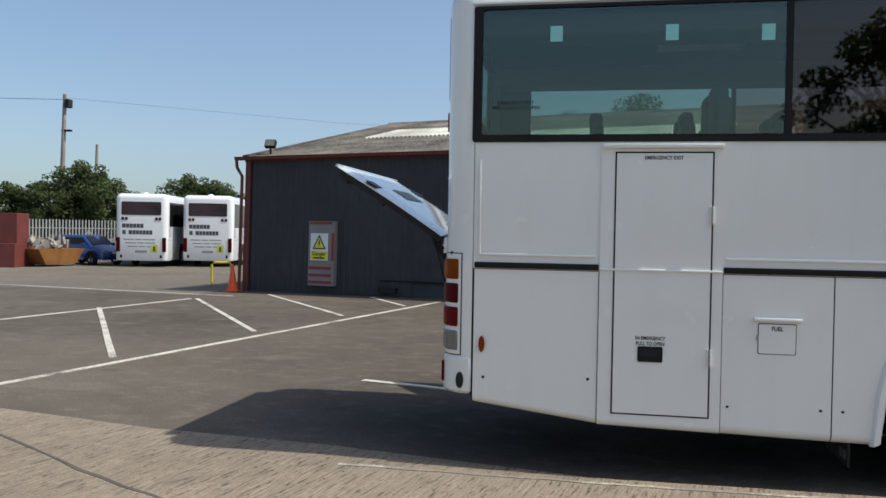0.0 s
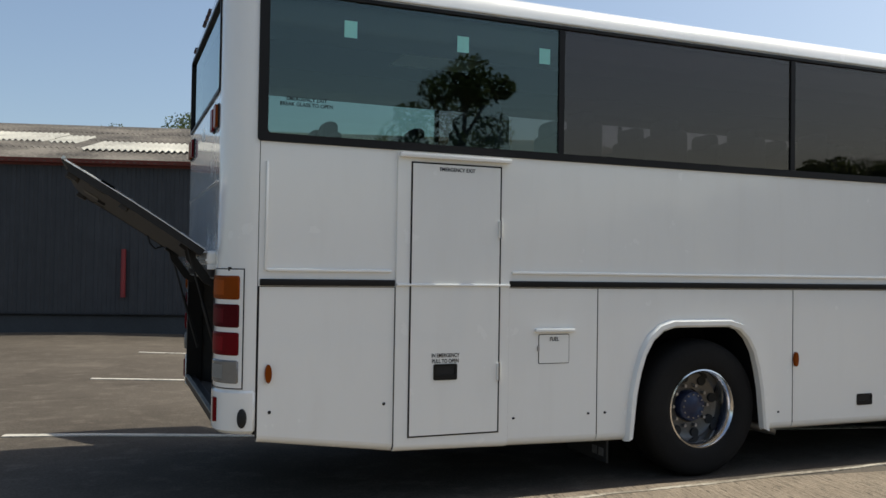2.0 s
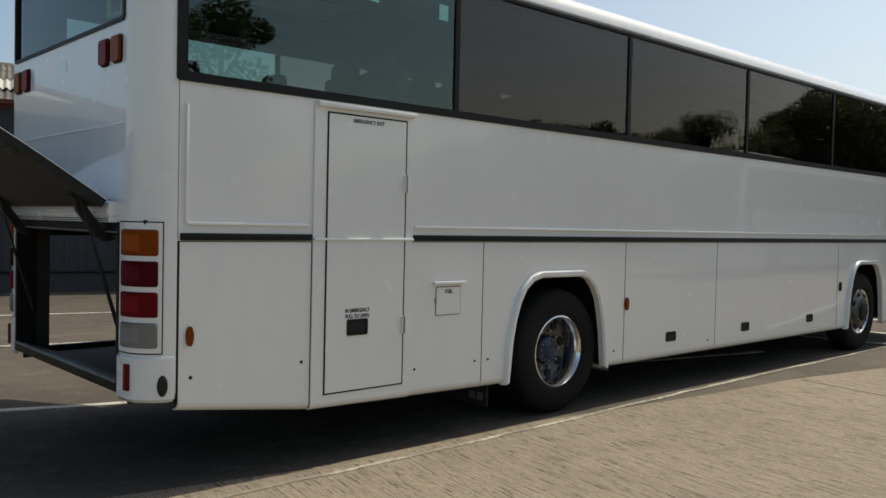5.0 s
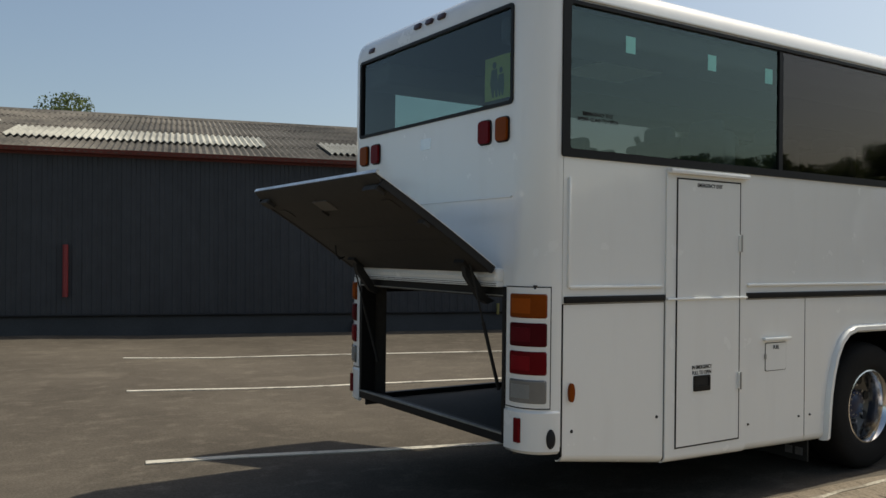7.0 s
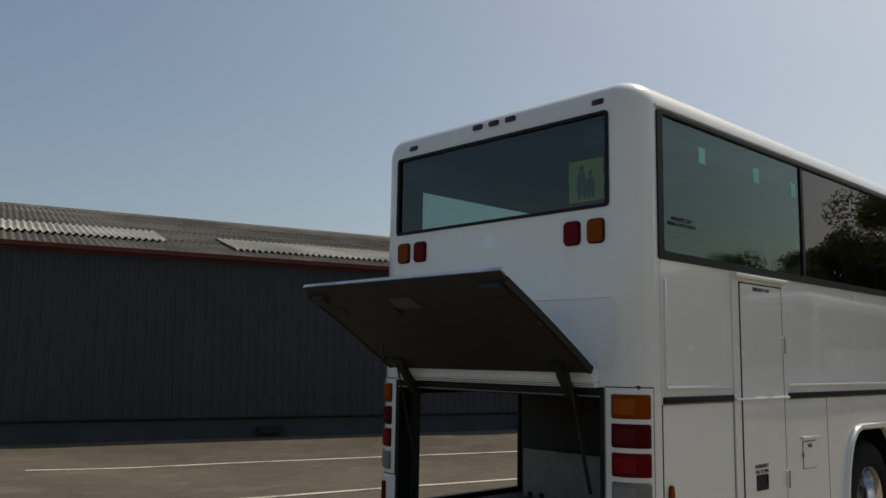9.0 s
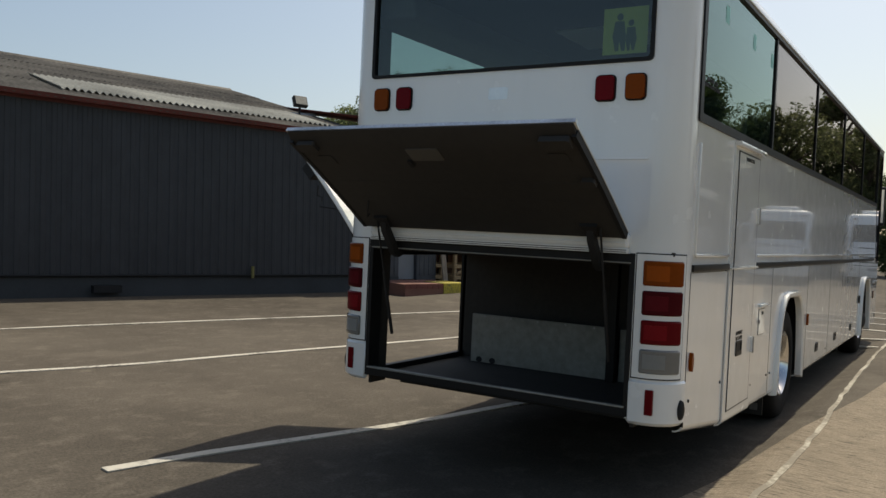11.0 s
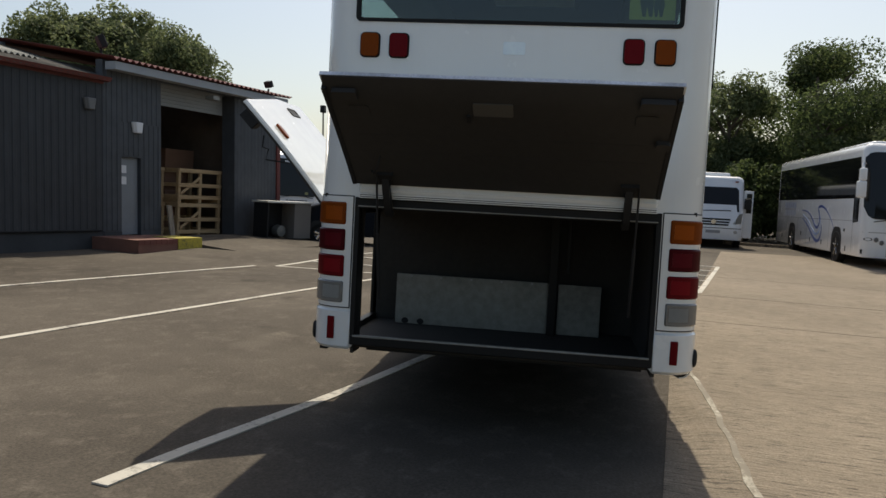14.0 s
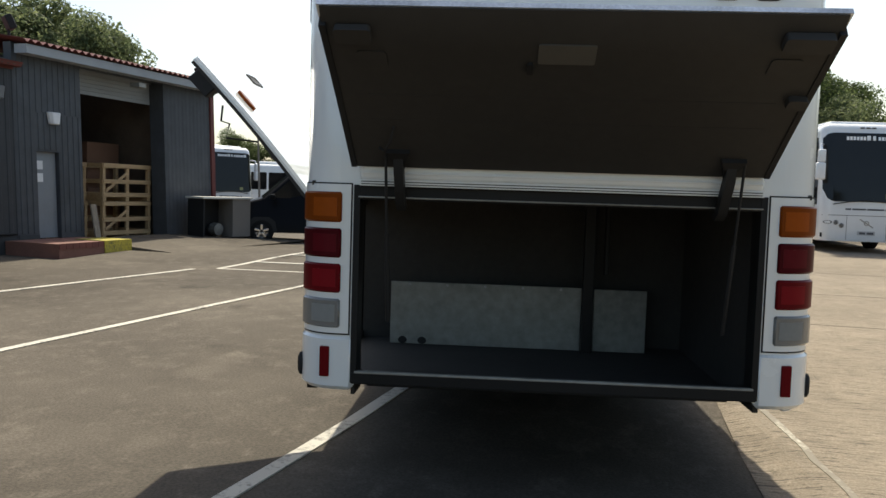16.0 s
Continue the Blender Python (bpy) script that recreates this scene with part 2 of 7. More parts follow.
M_GLASS2 = glass("glass_dark", (0.33, 0.29, 0.275), (1.0, 0.90, 0.85), 0.068)
M_GLASSR = glass("glass_rear", (0.36, 0.46, 0.445), (0.9, 1.0, 1.0), 0.07)
BACKS = {m.name: clear_back(m.name + "_inner", t) for m, t in ((M_GLASS1, (0.44, 0.55, 0.50)), (M_GLASS2, (0.22, 0.195, 0.185)), (M_GLASSR, (0.50, 0.62, 0.61)))}
M_SEAT = plain("seat_cloth", (0.035, 0.04, 0.06), 0.9, var=0.4, scale=10)
M_TRIM = plain("interior_trim", (0.09, 0.09, 0.09), 0.8, var=0.1)
M_CEIL = plain("interior_ceiling", (0.06, 0.06, 0.06), 1.0, var=0.08)
M_CEIL.node_tree.nodes["Principled BSDF"].inputs["Specular IOR Level"].default_value = 0.05
M_ASPH = asphalt_mat("asphalt", (0.064, 0.054, 0.043), (0.117, 0.100, 0.080))
M_CONC = concrete_mat("concrete", (0.163, 0.130, 0.093), (0.272, 0.222, 0.163), radians(79))
M_CONC2 = concrete_mat("dusty_concrete", (0.105, 0.089, 0.068), (0.185, 0.16, 0.125), radians(79))
M_LINE = worn_paint("line_paint", (0.50, 0.465, 0.395), (0.12, 0.108, 0.092), 0.545)
M_LINE2 = worn_paint("faded_line_paint", (0.46, 0.42, 0.335), (0.20, 0.17, 0.125), 0.45)
M_CLAD = cladding_mat("grey_cladding", (0.025, 0.0268, 0.030), (0.038, 0.040, 0.0435))
M_CLAD2 = cladding_mat("blue_grey_cladding", (0.050, 0.0545, 0.061), (0.072, 0.076, 0.082))
M_OXIDE = plain("oxide_red_paint", (0.135, 0.030, 0.024), 0.6, var=0.25)
M_ROOF = roof_mat("fibre_cement")
M_SKYL = plain("skylight_sheet", (0.34, 0.33, 0.285), 0.7, var=0.6, scale=2.2)
M_PLINTH = plain("plinth_block", (0.045, 0.048, 0.05), 0.85, var=0.25, scale=4)
M_BAYIN = plain("bay_boarding", (0.11, 0.08, 0.058), 0.85, var=0.4)
M_WOOD = wood_mat("pallet_wood", (0.32, 0.20, 0.10), (0.55, 0.38, 0.20))
M_LEAF = leaf_mat("leaves", (0.046, 0.070, 0.024), (0.135, 0.168, 0.066))
# paler, greyer leaf colours with the haze over distant trees put in
M_LEAF2 = leaf_mat("leaves_hazy", (0.080, 0.108, 0.050), (0.24, 0.27, 0.13))
for lens_mat in (M_AMBER, M_RED, M_DRED):
    lens_mat.node_tree.nodes["Principled BSDF"].inputs["Specular IOR Level"].default_value = 0.08
M_BARK = plain("bark", (0.10, 0.08, 0.06), 0.9, var=0.35, bump_d=0.01)


# ---- mesh helpers ----
def finish(name, bm, material, smooth=False):
    bmesh.ops.recalc_face_normals(bm, faces=bm.faces)
    me = bpy.data.meshes.new(name)
    bm.to_mesh(me)
    bm.free()
    for m in material if isinstance(material, (list, tuple)) else [material]:
        me.materials.append(m)
    if smooth:
        for p in me.polygons:
            p.use_smooth = True
        me.set_sharp_from_angle(angle=radians(38))
    return me


def part(name, bm, material, parent, label="", smooth=False):
    ob = new(name, finish(name, bm, material, smooth))
    ob.parent = parent
    if label:
        tagged(ob, label=label)
    return ob


def pane(ob, out):
    """Gives the faces of a pane that do not look outwards the clear inner surface."""
    ob.data.materials.append(BACKS[ob.data.materials[0].name])
    for p in ob.data.polygons:
        p.material_index = 0 if p.normal.dot(Vector(out)) > 0.5 else 1


def thing(name, label, category, group="", kind="", bm=None, material=None, at=None, smooth=False):
    ob = new(name, finish(name, bm, material, smooth) if bm else None)
    ob.matrix_world = TILT @ (at or Matrix())
    return tagged(ob, label=label, category=category, group=group, kind=kind)


def box(x0, x1, y0, y1, z0, z1, bev=0.0, bm=None, seg=2):
    b2 = bmesh.new()
    bmesh.ops.create_cube(b2, size=1.0)
    bmesh.ops.transform(b2, matrix=Matrix.Translation(((x0 + x1) / 2, (y0 + y1) / 2, (z0 + z1) / 2)) @ Matrix.Diagonal((x1 - x0, y1 - y0, z1 - z0, 1)), verts=b2.verts)
    if bev:
        bmesh.ops.bevel(b2, geom=list(b2.edges), offset=bev, segments=seg, affect="EDGES", profile=0.6)
    return join(bm, b2)


def join(bm, other):
    if bm is None:
        return other
    vs = {v: bm.verts.new(v.co) for v in other.verts}
    for f in other.faces:
        try:
            bm.faces.new([vs[v] for v in f.verts])
        except ValueError:
            pass
    other.free()
    return bm


def moved(bm, m):
    bmesh.ops.transform(bm, matrix=m, verts=bm.verts)
    return bm


def plate(outer, holes, to, w0, w1, bm=None):
    """A flat plate with openings: outline and holes as (u, v); to(u, v, w) gives the place; from depth w0 to w1."""
    from_mu = [[Vector((u, v, 0)) for u, v in loop] for loop in (outer, *holes)]
    tris = TESS(from_mu)
    flat = [p for loop in (outer, *holes) for p in loop]
    bm = bm or bmesh.new()
    a = [bm.verts.new(to(u, v, w0)) for u, v in flat]
    b = [bm.verts.new(to(u, v, w1)) for u, v in flat]
    for t in tris:
        bm.faces.new([a[i] for i in t])
        bm.faces.new([b[i] for i in reversed(t)])
    i0 = 0
    for loop in (outer, *holes):
        n = len(loop)
        for i in range(n):
            p, q = i0 + i, i0 + (i + 1) % n
            bm.faces.new([a[p], a[q], b[q], b[p]])
        i0 += n
    return bm


def rrect(u0, u1, v0, v1, r, n=5):
    pts = []
    for cu, cv, a0 in ((u1 - r, v1 - r, 0), (u0 + r, v1 - r, 90), (u0 + r, v0 + r, 180), (u1 - r, v0 + r, 270)):
        pts += [(cu + r * math.cos(radians(a0 + 90 * k / n)), cv + r * math.sin(radians(a0 + 90 * k / n))) for k in range(n + 1)]
    return pts


def ellipse(cu, cv, ru, rv, n=20):
    return [(cu + ru * math.cos(2 * math.pi * k / n), cv + rv * math.sin(2 * math.pi * k / n)) for k in range(n)]


def tube(pts, r, n=8, bm=None, r1=None):
    """A round bar along a polyline; r1: the radius at its end."""
    bm = bm or bmesh.new()
    pts = [Vector(p) for p in pts]
    rings = []
    for i, p in enumerate(pts):
        d = (pts[min(i + 1, len(pts) - 1)] - pts[max(i - 1, 0)]).normalized()
        s = d.cross(Vector((0, 0, 1)) if abs(d.z) < 0.9 else Vector((1, 0, 0))).normalized()
        t = d.cross(s)
        rr = r if r1 is None else r + (r1 - r) * i / (len(pts) - 1)
        rings.append([bm.verts.new(p + rr * (math.cos(2 * math.pi * k / n) * s + math.sin(2 * math.pi * k / n) * t)) for k in range(n)])
    for a, b in zip(rings, rings[1:]):
        for k in range(n):
            bm.faces.new([a[k], a[(k + 1) % n], b[(k + 1) % n], b[k]])
    bm.faces.new(rings[0])
    bm.faces.new(rings[-1][::-1])
    return bm


def lathe(profile, n=40, bm=None):
    """Turns (radius, y) round the y axis."""
    bm = bm or bmesh.new()
    rings = [[bm.verts.new((r * math.cos(2 * math.pi * k / n), y, r * math.sin(2 * math.pi * k / n))) for k in range(n)] if r > 1e-5 else [bm.verts.new((0, y, 0))] for r, y in profile]
    for a, b in zip(rings, rings[1:]):
        for k in range(n):
            if len(a) == 1 and len(b) == 1:
                continue
            if len(a) == 1:
                bm.faces.new([a[0], b[k], b[(k + 1) % n]])
            elif len(b) == 1:
                bm.faces.new([a[k], a[(k + 1) % n], b[0]])
            else:
                bm.faces.new([a[k], a[(k + 1) % n], b[(k + 1) % n], b[k]])
    return bm


def sweep(rings, closed=True, caps=True, bm=None):
    """A skin over rings of points of equal count."""
    bm = bm or bmesh.new()
    vr = [[bm.verts.new(p) for p in r] for r in rings]
    for a, b in zip(vr, vr[1:]):
        n = len(a)
        for k in range(n if closed else n - 1):
            bm.faces.new([a[k], a[(k + 1) % n], b[(k + 1) % n], b[k]])
    if caps and closed:
        bm.faces.new(vr[0][::-1])
        bm.faces.new(vr[-1])
    return bm


def letters(text, size, m, material, parent, name="lettering", label="", stretch=1.0):
    cu = bpy.data.curves.new(name, "FONT")
    cu.offset = size * 0.018
    cu.body, cu.size, cu.extrude, cu.align_x, cu.align_y = text, size, 0.0006, "CENTER", "CENTER"
    tmp = bpy.data.objects.new(name, cu)
    me = bpy.data.meshes.new_from_object(tmp)
    bpy.data.objects.remove(tmp)
    me.transform(m @ Matrix.Diagonal((stretch, 1, 1, 1)))
    me.materials.append(material)
    ob = new(name, me)
    ob.parent = parent
    return tagged(ob, label=label)


def SIDE(u, v, w):
    """Near side of the coach: u along, v up, w outwards."""
    return (u, -w, v)


def FARSIDE(u, v, w):
    return (u, 2.5 + w, v)


def REAR(u, v, w):
    """Rear of the coach: u across from the near side, v up, w outwards."""
    return (-0.07 - w, u, v)


# ---- ground ----
def ease(t):
    t = min(max(t, 0.0), 1.0)
    return t * t * (3 - 2 * t)


def gz(x, y=0.0):
    """Height of the yard: a slight fall behind the coach, a slight rise far ahead of it, and asphalt that lies a little lower than the apron beside the coach."""
    s = min(max(3.0 - x, 0.0), 22.0)
    r = min(max(x - 10.0, 0.0), 34.0)
    dip = -0.009 * ease((y - 2.8) / 3.2) * ease((x + 4.0) / 3.0) * (1 - ease((x - 6.0) / 6.0))
    dip += 0.072 * ease((y + 0.28) / 0.3) * ease((x + 1.5) / 3.0) * (1 - ease((x - 10.8) / 3.0))
    end = ease((y - 3.5) / 4.5) * ease((x - 14.0) / 6.0)
    return 0.013 * r * r / (r + 6.0) * (1 - end) - 0.10 * end - 0.0125 * s * s / (s + 1.5) - dip


XS = [-260, -60, -40, -30, -24, -19, -16, -13, -10, -8, -6, -5, -4, -3, -2.6, -2, -1, 0, 1, 2, 3, 5, 6.5, 8, 10, 11.6, 13, 15, 18, 21, 25, 30, 36, 44, 60, 260]


EDGE_ROWS = (-0.28, -0.22, -0.16, -0.1, -0.04, 0.02)


def strip_sheet(x0, x1, lo, hi, lift, inner=()):
    """A thin sheet that follows the yard from x0 to x1 between the two edges lo(x) and hi(x)."""
    xs = sorted({x0, x1, *[x for x in XS if x0 < x < x1]})
    b = bmesh.new()
    rows = [[min(max(y, lo(x)), hi(x)) for y in (-1e6, *inner, 1e6)] for x in xs]
    grid = [[b.verts.new((x, y, gz(x, y) + lift)) for y in row] for x, row in zip(xs, rows)]
    for p, q in zip(grid, grid[1:]):
        for j in range(len(p) - 1):
            b.faces.new([p[j], q[j], q[j + 1], p[j + 1]])
    return b


thing("ground", "worn grey-brown asphalt of a coach yard", "ground", kind="structure", bm=strip_sheet(-260, 260, lambda x: -260, lambda x: 260, 0.0, (*EDGE_ROWS, 2.8, 3.4, 4.0, 4.6, 5.2, 6.0, 7.0, 8.0)), material=M_ASPH)


def apron_y(x):
    if x < -4.4:
        return 0.93 + (-4.4 - x) * 0.21
    return float(np.interp(x, (-4.4, -2.6, 5.0, 6.5, 8.0, 11.6, 20.1, 70), (0.93, 0.47, -0.5, -0.62, -0.9, -1.82, -3.56, -13.7)))


thing("pavement", "pale brushed concrete apron beside the asphalt", "concrete", kind="structure", bm=strip_sheet(-30, 25.0, lambda x: -60, apron_y, 0.005, EDGE_ROWS), material=M_CONC)
thing("pavement", "pale concrete yard beyond the parking bays", "concrete", kind="structure",
      bm=strip_sheet(-60, -9.75, lambda x: 14.9 + (-9.75 - x) * 0.30 if x > -18 else 17.6 - (x + 18) * -0.12, lambda x: 70, 0.005), material=M_CONC2)


kb = thing("kerb", "low pale concrete kerb along the tree line", "kerb", kind="structure",
           bm=sweep([[(x - 0.1, y, gz(x, y) - 0.05), (x - 0.1, y, gz(x, y) + 0.12), (x + 0.1, y, gz(x, y) + 0.12), (x + 0.1, y, gz(x, y) - 0.05)] for x, y in ((30.5, -5.6), (30.2, -7.0), (29.6, -9.4), (29.0, -12.0))]), material=M_CONC)


def stripe(p, q, w=0.10, lift=0.010, mat=None, name="road_marking", label="worn white painted line on the asphalt", group="yard lines"):
    p, q = Vector(p), Vector(q)
    n = max(2, int((q - p).length / 0.7))
    s = (q - p).normalized()
    s = Vector((-s.y, s.x)) * w / 2
    rings = []
    for k in range(n + 1):
        c = p + (q - p) * k / n
        a, b = c + s * random.uniform(0.9, 1.08), c - s * random.uniform(0.9, 1.08)
        rings.append([(a.x, a.y, gz(a.x, a.y) + lift), (b.x, b.y, gz(b.x, b.y) + lift), (b.x, b.y, gz(b.x, b.y)), (a.x, a.y, gz(a.x, a.y))])
    return thing(name, label, "road marking", group, kind="structure", bm=sweep(rings), material=mat or M_LINE)


stripe((-1.55, 3.12), (8.6, 0.78))
stripe((-0.9, 6.8), (10.65, 4.06))
stripe((-0.2, 10.25), (10.68, 6.97))
# angled bays by the building's end
stripe((-5.9, -0.8), (-2.85, 14.3))
stripe((-10.2, 7.6), (-9.2, 13.8))
for a, b in (((-5.26, 4.09), (-9.85, 10.86)), ((-4.69, 7.36), (-9.04, 13.85)), ((-4.1, 10.39), (-7.9, 15.75)), ((-3.43, 13.0), (-4.9, 15.45))):
    stripe(a, b)
stripe((-18, 17.9), (-8.6, 14.94), label="faint white painted line at the yard's edge")
# hatched strip across the yard
HATCH = [Vector(p) for p in ((10.9, 6.6), (10.54, -1.65), (17.6, -3.2), (17.9, 4.85))]
for a, b in [(HATCH[k], HATCH[(k + 1) % 4]) for k in range(4)] + [(HATCH[0].lerp(HATCH[3], f), HATCH[1].lerp(HATCH[2], f)) for f in (0.18, 0.38, 0.58, 0.79)]:
    stripe(a, b, group="hatched strip")


def ribbon(pts, w, lift, mat, name, label, category, group, wobble=0.1, z0=0.0):
    """A thin strip along a smooth line of ground points."""
    xs = [p[0] for p in pts]
    n = int((xs[-1] - xs[0]) / 0.25) if xs[-1] - xs[0] > 1.2 else 12
    line = [Vector((pts[0][0] + (pts[-1][0] - pts[0][0]) * k / n, 0)) for k in range(n + 1)]
    if xs[-1] - xs[0] > 1.2:
        for p in line:
            p.y = float(np.interp(p.x, xs, [q[1] for q in pts])) + random.uniform(-0.012, 0.012)
    else:
        line = [Vector(pts[0]).lerp(Vector(pts[-1]), k / n) + Vector((random.uniform(-0.008, 0.008), 0)) for k in range(n + 1)]
    rings = []
    for k, c in enumerate(line):
        d = (line[min(k + 1, n)] - line[max(k - 1, 0)]).normalized()
        o = Vector((-d.y, d.x)) * w / 2 * random.uniform(1 - wobble, 1 + wobble)
        a, b = c + o, c - o
        rings.append([(a.x, a.y, gz(a.x, a.y) + lift), (b.x, b.y, gz(b.x, b.y) + lift), (b.x, b.y, gz(b.x, b.y) + z0), (a.x, a.y, gz(a.x, a.y) + z0)])
    return thing(name, label, category, group, kind="structure", bm=sweep(rings), material=mat)


# faded lines and joints of the concrete
random.seed(8)
M_GROOVE = plain("joint_filler", (0.075, 0.062, 0.047), 0.95, var=0.4)
ribbon([(-0.75, -0.27), (-0.36, -0.286), (0.41, -0.326), (1.28, -0.37), (2.28, -0.38), (3.3, -0.365), (4.5, -0.325), (6.6, -0.285), (9.5, -0.255), (11.5, -0.27)], 0.046, 0.009, M_LINE2, "road_marking", "faded cream painted line on the concrete", "road marking", "yard lines", 0.16)
ribbon([(-3.75, 0.05), (-3.12, -0.345), (-2.37, -0.833), (-1.71, -1.181), (0.4, -2.3), (2.2, -3.3)], 0.03, 0.0075, M_GROOVE, "ground_joint", "dark crooked joint in the concrete", "joint", "concrete joints", 0.5)
for x0 in (6.53, 10.2, 14.4):
    ribbon([(x0 - 1.6, -9.2), (x0, -0.7 - (0.75 if x0 > 8 else 0) - (1.2 if x0 > 12 else 0))], 0.022, 0.0075, M_GROOVE, "ground_joint", "dark joint across the concrete", "joint", "concrete joints", 0.4)


# ---- the coach ----
LEN = 12.15
coach = thing("coach", "white touring coach with its boot lid and side locker raised", "coach")


def rear_arch(cx, w, top, low):
    s = [(-1, 0), (-0.955, 0.42), (-0.90, 0.60), (-0.82, 0.76), (-0.71, 0.885), (-0.57, 0.965), (-0.40, 1.0), (0.42, 1.0), (0.59, 0.965), (0.72, 0.885), (0.83, 0.76), (0.90, 0.60), (0.955, 0.42), (1, 0)]
    return [(cx + u * w, low + v * (top - low)) for u, v in s]


XR, XF = 3.51, 9.88
ARCH = {XR: 0.645, XF: 0.605}
PANELS = [(0.165, 1.046), (1.886, 2.596), (2.604, 4.421), (4.429, 6.016), (6.024, 8.986), (8.994, 10.912)]


def skirt(x):
    return 0.435 - (x - 0.165) * 0.155 if x < 1.06 else 0.296 - (x - 1.06) * 0.02 if x < 2.8 else 0.262


TUCK = 0.065


def panel_outline(a, b):
    low = [(a, skirt(a) + TUCK)]
    for cx in (XR, XF):
        if a < cx < b:
            arch = rear_arch(cx, ARCH[cx], 1.165, skirt(cx - 0.6))
            low += [(u, max(v, skirt(u) + TUCK)) for u, v in arch]
    low.append((b, skirt(b) + TUCK))
    return low + [(b, 1.425), (a, 1.425)]


def tuck(to, x0, z0, x1, z1, out=0.0, bm=None, r=TUCK):
    """The lower edge of a panel, rounded inwards under the body between two points of its hem."""
    rings = []
    for x, z in ((x0, z0), (x1, z1)):
        arc = [(1 - math.cos(radians(a)), math.sin(radians(a))) for a in range(0, 91, 15)]
        rings.append([to(x, z + r - r * v, out - r * w) for w, v in arc] + [to(x, z + r - (r - 0.012) * v, out - 0.012 - (r - 0.012) * w) for w, v in reversed(arc)])
    return sweep(rings, bm=bm)


def panel_hem(to, a, b, bm):
    """The tucked hems of one skirt panel, left and right of any wheel arch."""
    cuts = [a]
    for cx in (XR, XF):
        if a < cx < b:
            cuts += [cx - ARCH[cx], cx + ARCH[cx]]
    cuts.append(b)
    for x0, x1 in zip(cuts[::2], cuts[1::2]):
        tuck(to, x0, skirt(x0), x1, skirt(x1), bm=bm)
    return bm


for to, side in ((SIDE, "near"), (FARSIDE, "far")):
    # upper side with the window band
    part("side_panel", plate([(0.155, 1.43), (10.912, 1.43), (10.912, 3.325), (0.155, 3.325)], [rrect(0.185, 10.87, 2.378, 3.29, 0.03)[::-1]], to, -0.045, 0.0), M_WHITE, coach)
    part("window_gasket", plate(rrect(0.134, 10.895, 2.335, 3.305, 0.02), [rrect(0.196, 10.85, 2.388, 3.282, 0.025)[::-1]], to, -0.03, 0.012), M_GASKET, coach, "black rubber window surround", True)
    edges = [0.186, 2.28, 4.41, 6.56, 8.70, 10.85]
    for i, (a, b) in enumerate(zip(edges, edges[1:])):
        w = part("window", plate([(a + 0.004, 2.381), (b - 0.004, 2.381), (b - 0.004, 3.287), (a + 0.004, 3.287)], [], to, -0.012, -0.008), M_GLASS1 if i == 0 else M_GLASS2, coach,
                 "clear green-tinted window pane" if i == 0 else "dark tinted window pane")
        w.visible_shadow = i > 0
        pane(w, (0, -1, 0) if side == "near" else (0, 1, 0))
        if i:
            part("window_divider", plate([(a - 0.022, 2.39), (a + 0.022, 2.39), (a + 0.022, 3.276), (a - 0.022, 3.276)], [], to, -0.02, 0.004), M_GASKET, coach)
    for i, (a, b) in enumerate(PANELS):
        if side == "far":
            if i == 0:
                continue
            if i == 1:
                a = 1.69
        p = part("skirt_panel", panel_hem(to, a, b, plate(panel_outline(a, b), [], to, -0.025, 0.0)), M_WHITE, coach, "", True)
    x0 = 0.165 if side == "near" else 1.69
    for a, b in ((x0, 1.046), (1.886, 10.86)) if side == "near" else ((x0, 10.86),):
        part("rubbing_strip", box(a, b, *((-0.016, 0.01) if side == "near" else (2.49, 2.516)), 1.433, 1.476, 0.008), M_GASKET, coach, "black rubber strip along the waist", True)
    # raised rib above the strip
    for a, b in ((0.205, 1.02), (1.9, 10.84)):
        part("waist_moulding", box(a, b, *((-0.016, 0.01) if side == "near" else (2.49, 2.516)), 1.522, 1.542, 0.007), M_WHITE, coach, "", True)
    part("gutter", box(0.12, LEN - 0.45, *((-0.014, 0.02) if side == "near" else (2.48, 2.514)), 3.318, 3.338, 0.008), M_WHITE, coach, "", True)
    # wheel arch lips
    for cx in (XR, XF):
        o = rear_arch(cx, ARCH[cx] + 0.02, 1.195, skirt(cx - 0.6))
        rings = []
        for k, (u, v) in enumerate(o):
            n = Vector((u - cx, 0, v - 0.55)).normalized()
            c = Vector(to(u, v, 0.0)) - n * 0.03
            out = Vector(to(0, 0, 1)) - Vector(to(0, 0, 0))
            rings.append([c + n * a * 0.032 + out * (b * 0.036) for a, b in ((-1, -0.9), (-1, 0.6), (-0.5, 1), (0.5, 1), (1, 0.1), (1, -0.9))])
        part("wheel_arch_trim", sweep(rings), M_WHITE, coach, "white raised wheel arch lip", True)
    for x, z in ((0.227, 0.885), (4.45, 0.868), (9.06, 0.868)):
        if side == "far" and x < 1:
            continue
        part("side_marker", moved(plate(ellipse(0, 0, 0.021, 0.058), [], to, 0.0, 0.022), Matrix.Translation((x, 0, z))), M_AMBER if x < 8 else M_BLACK, coach, "orange oval side marker lamp" if x < 8 else "dark oval side marker lamp", True)
    for x in (5.2, 6.65, 8.22):
        part("locker_handle", plate(rrect(x - 0.085, x + 0.085, 0.45, 0.562, 0.016), [rrect(x - 0.07, x + 0.07, 0.495, 0.55, 0.008)[::-1]], to, -0.02, 0.006), M_GASKET, coach, "black recessed locker handle")
        part("handle_recess", plate(rrect(x - 0.075, x + 0.075, 0.49, 0.555, 0.008), [], to, -0.01, 0.001), M_BLACK, coach)

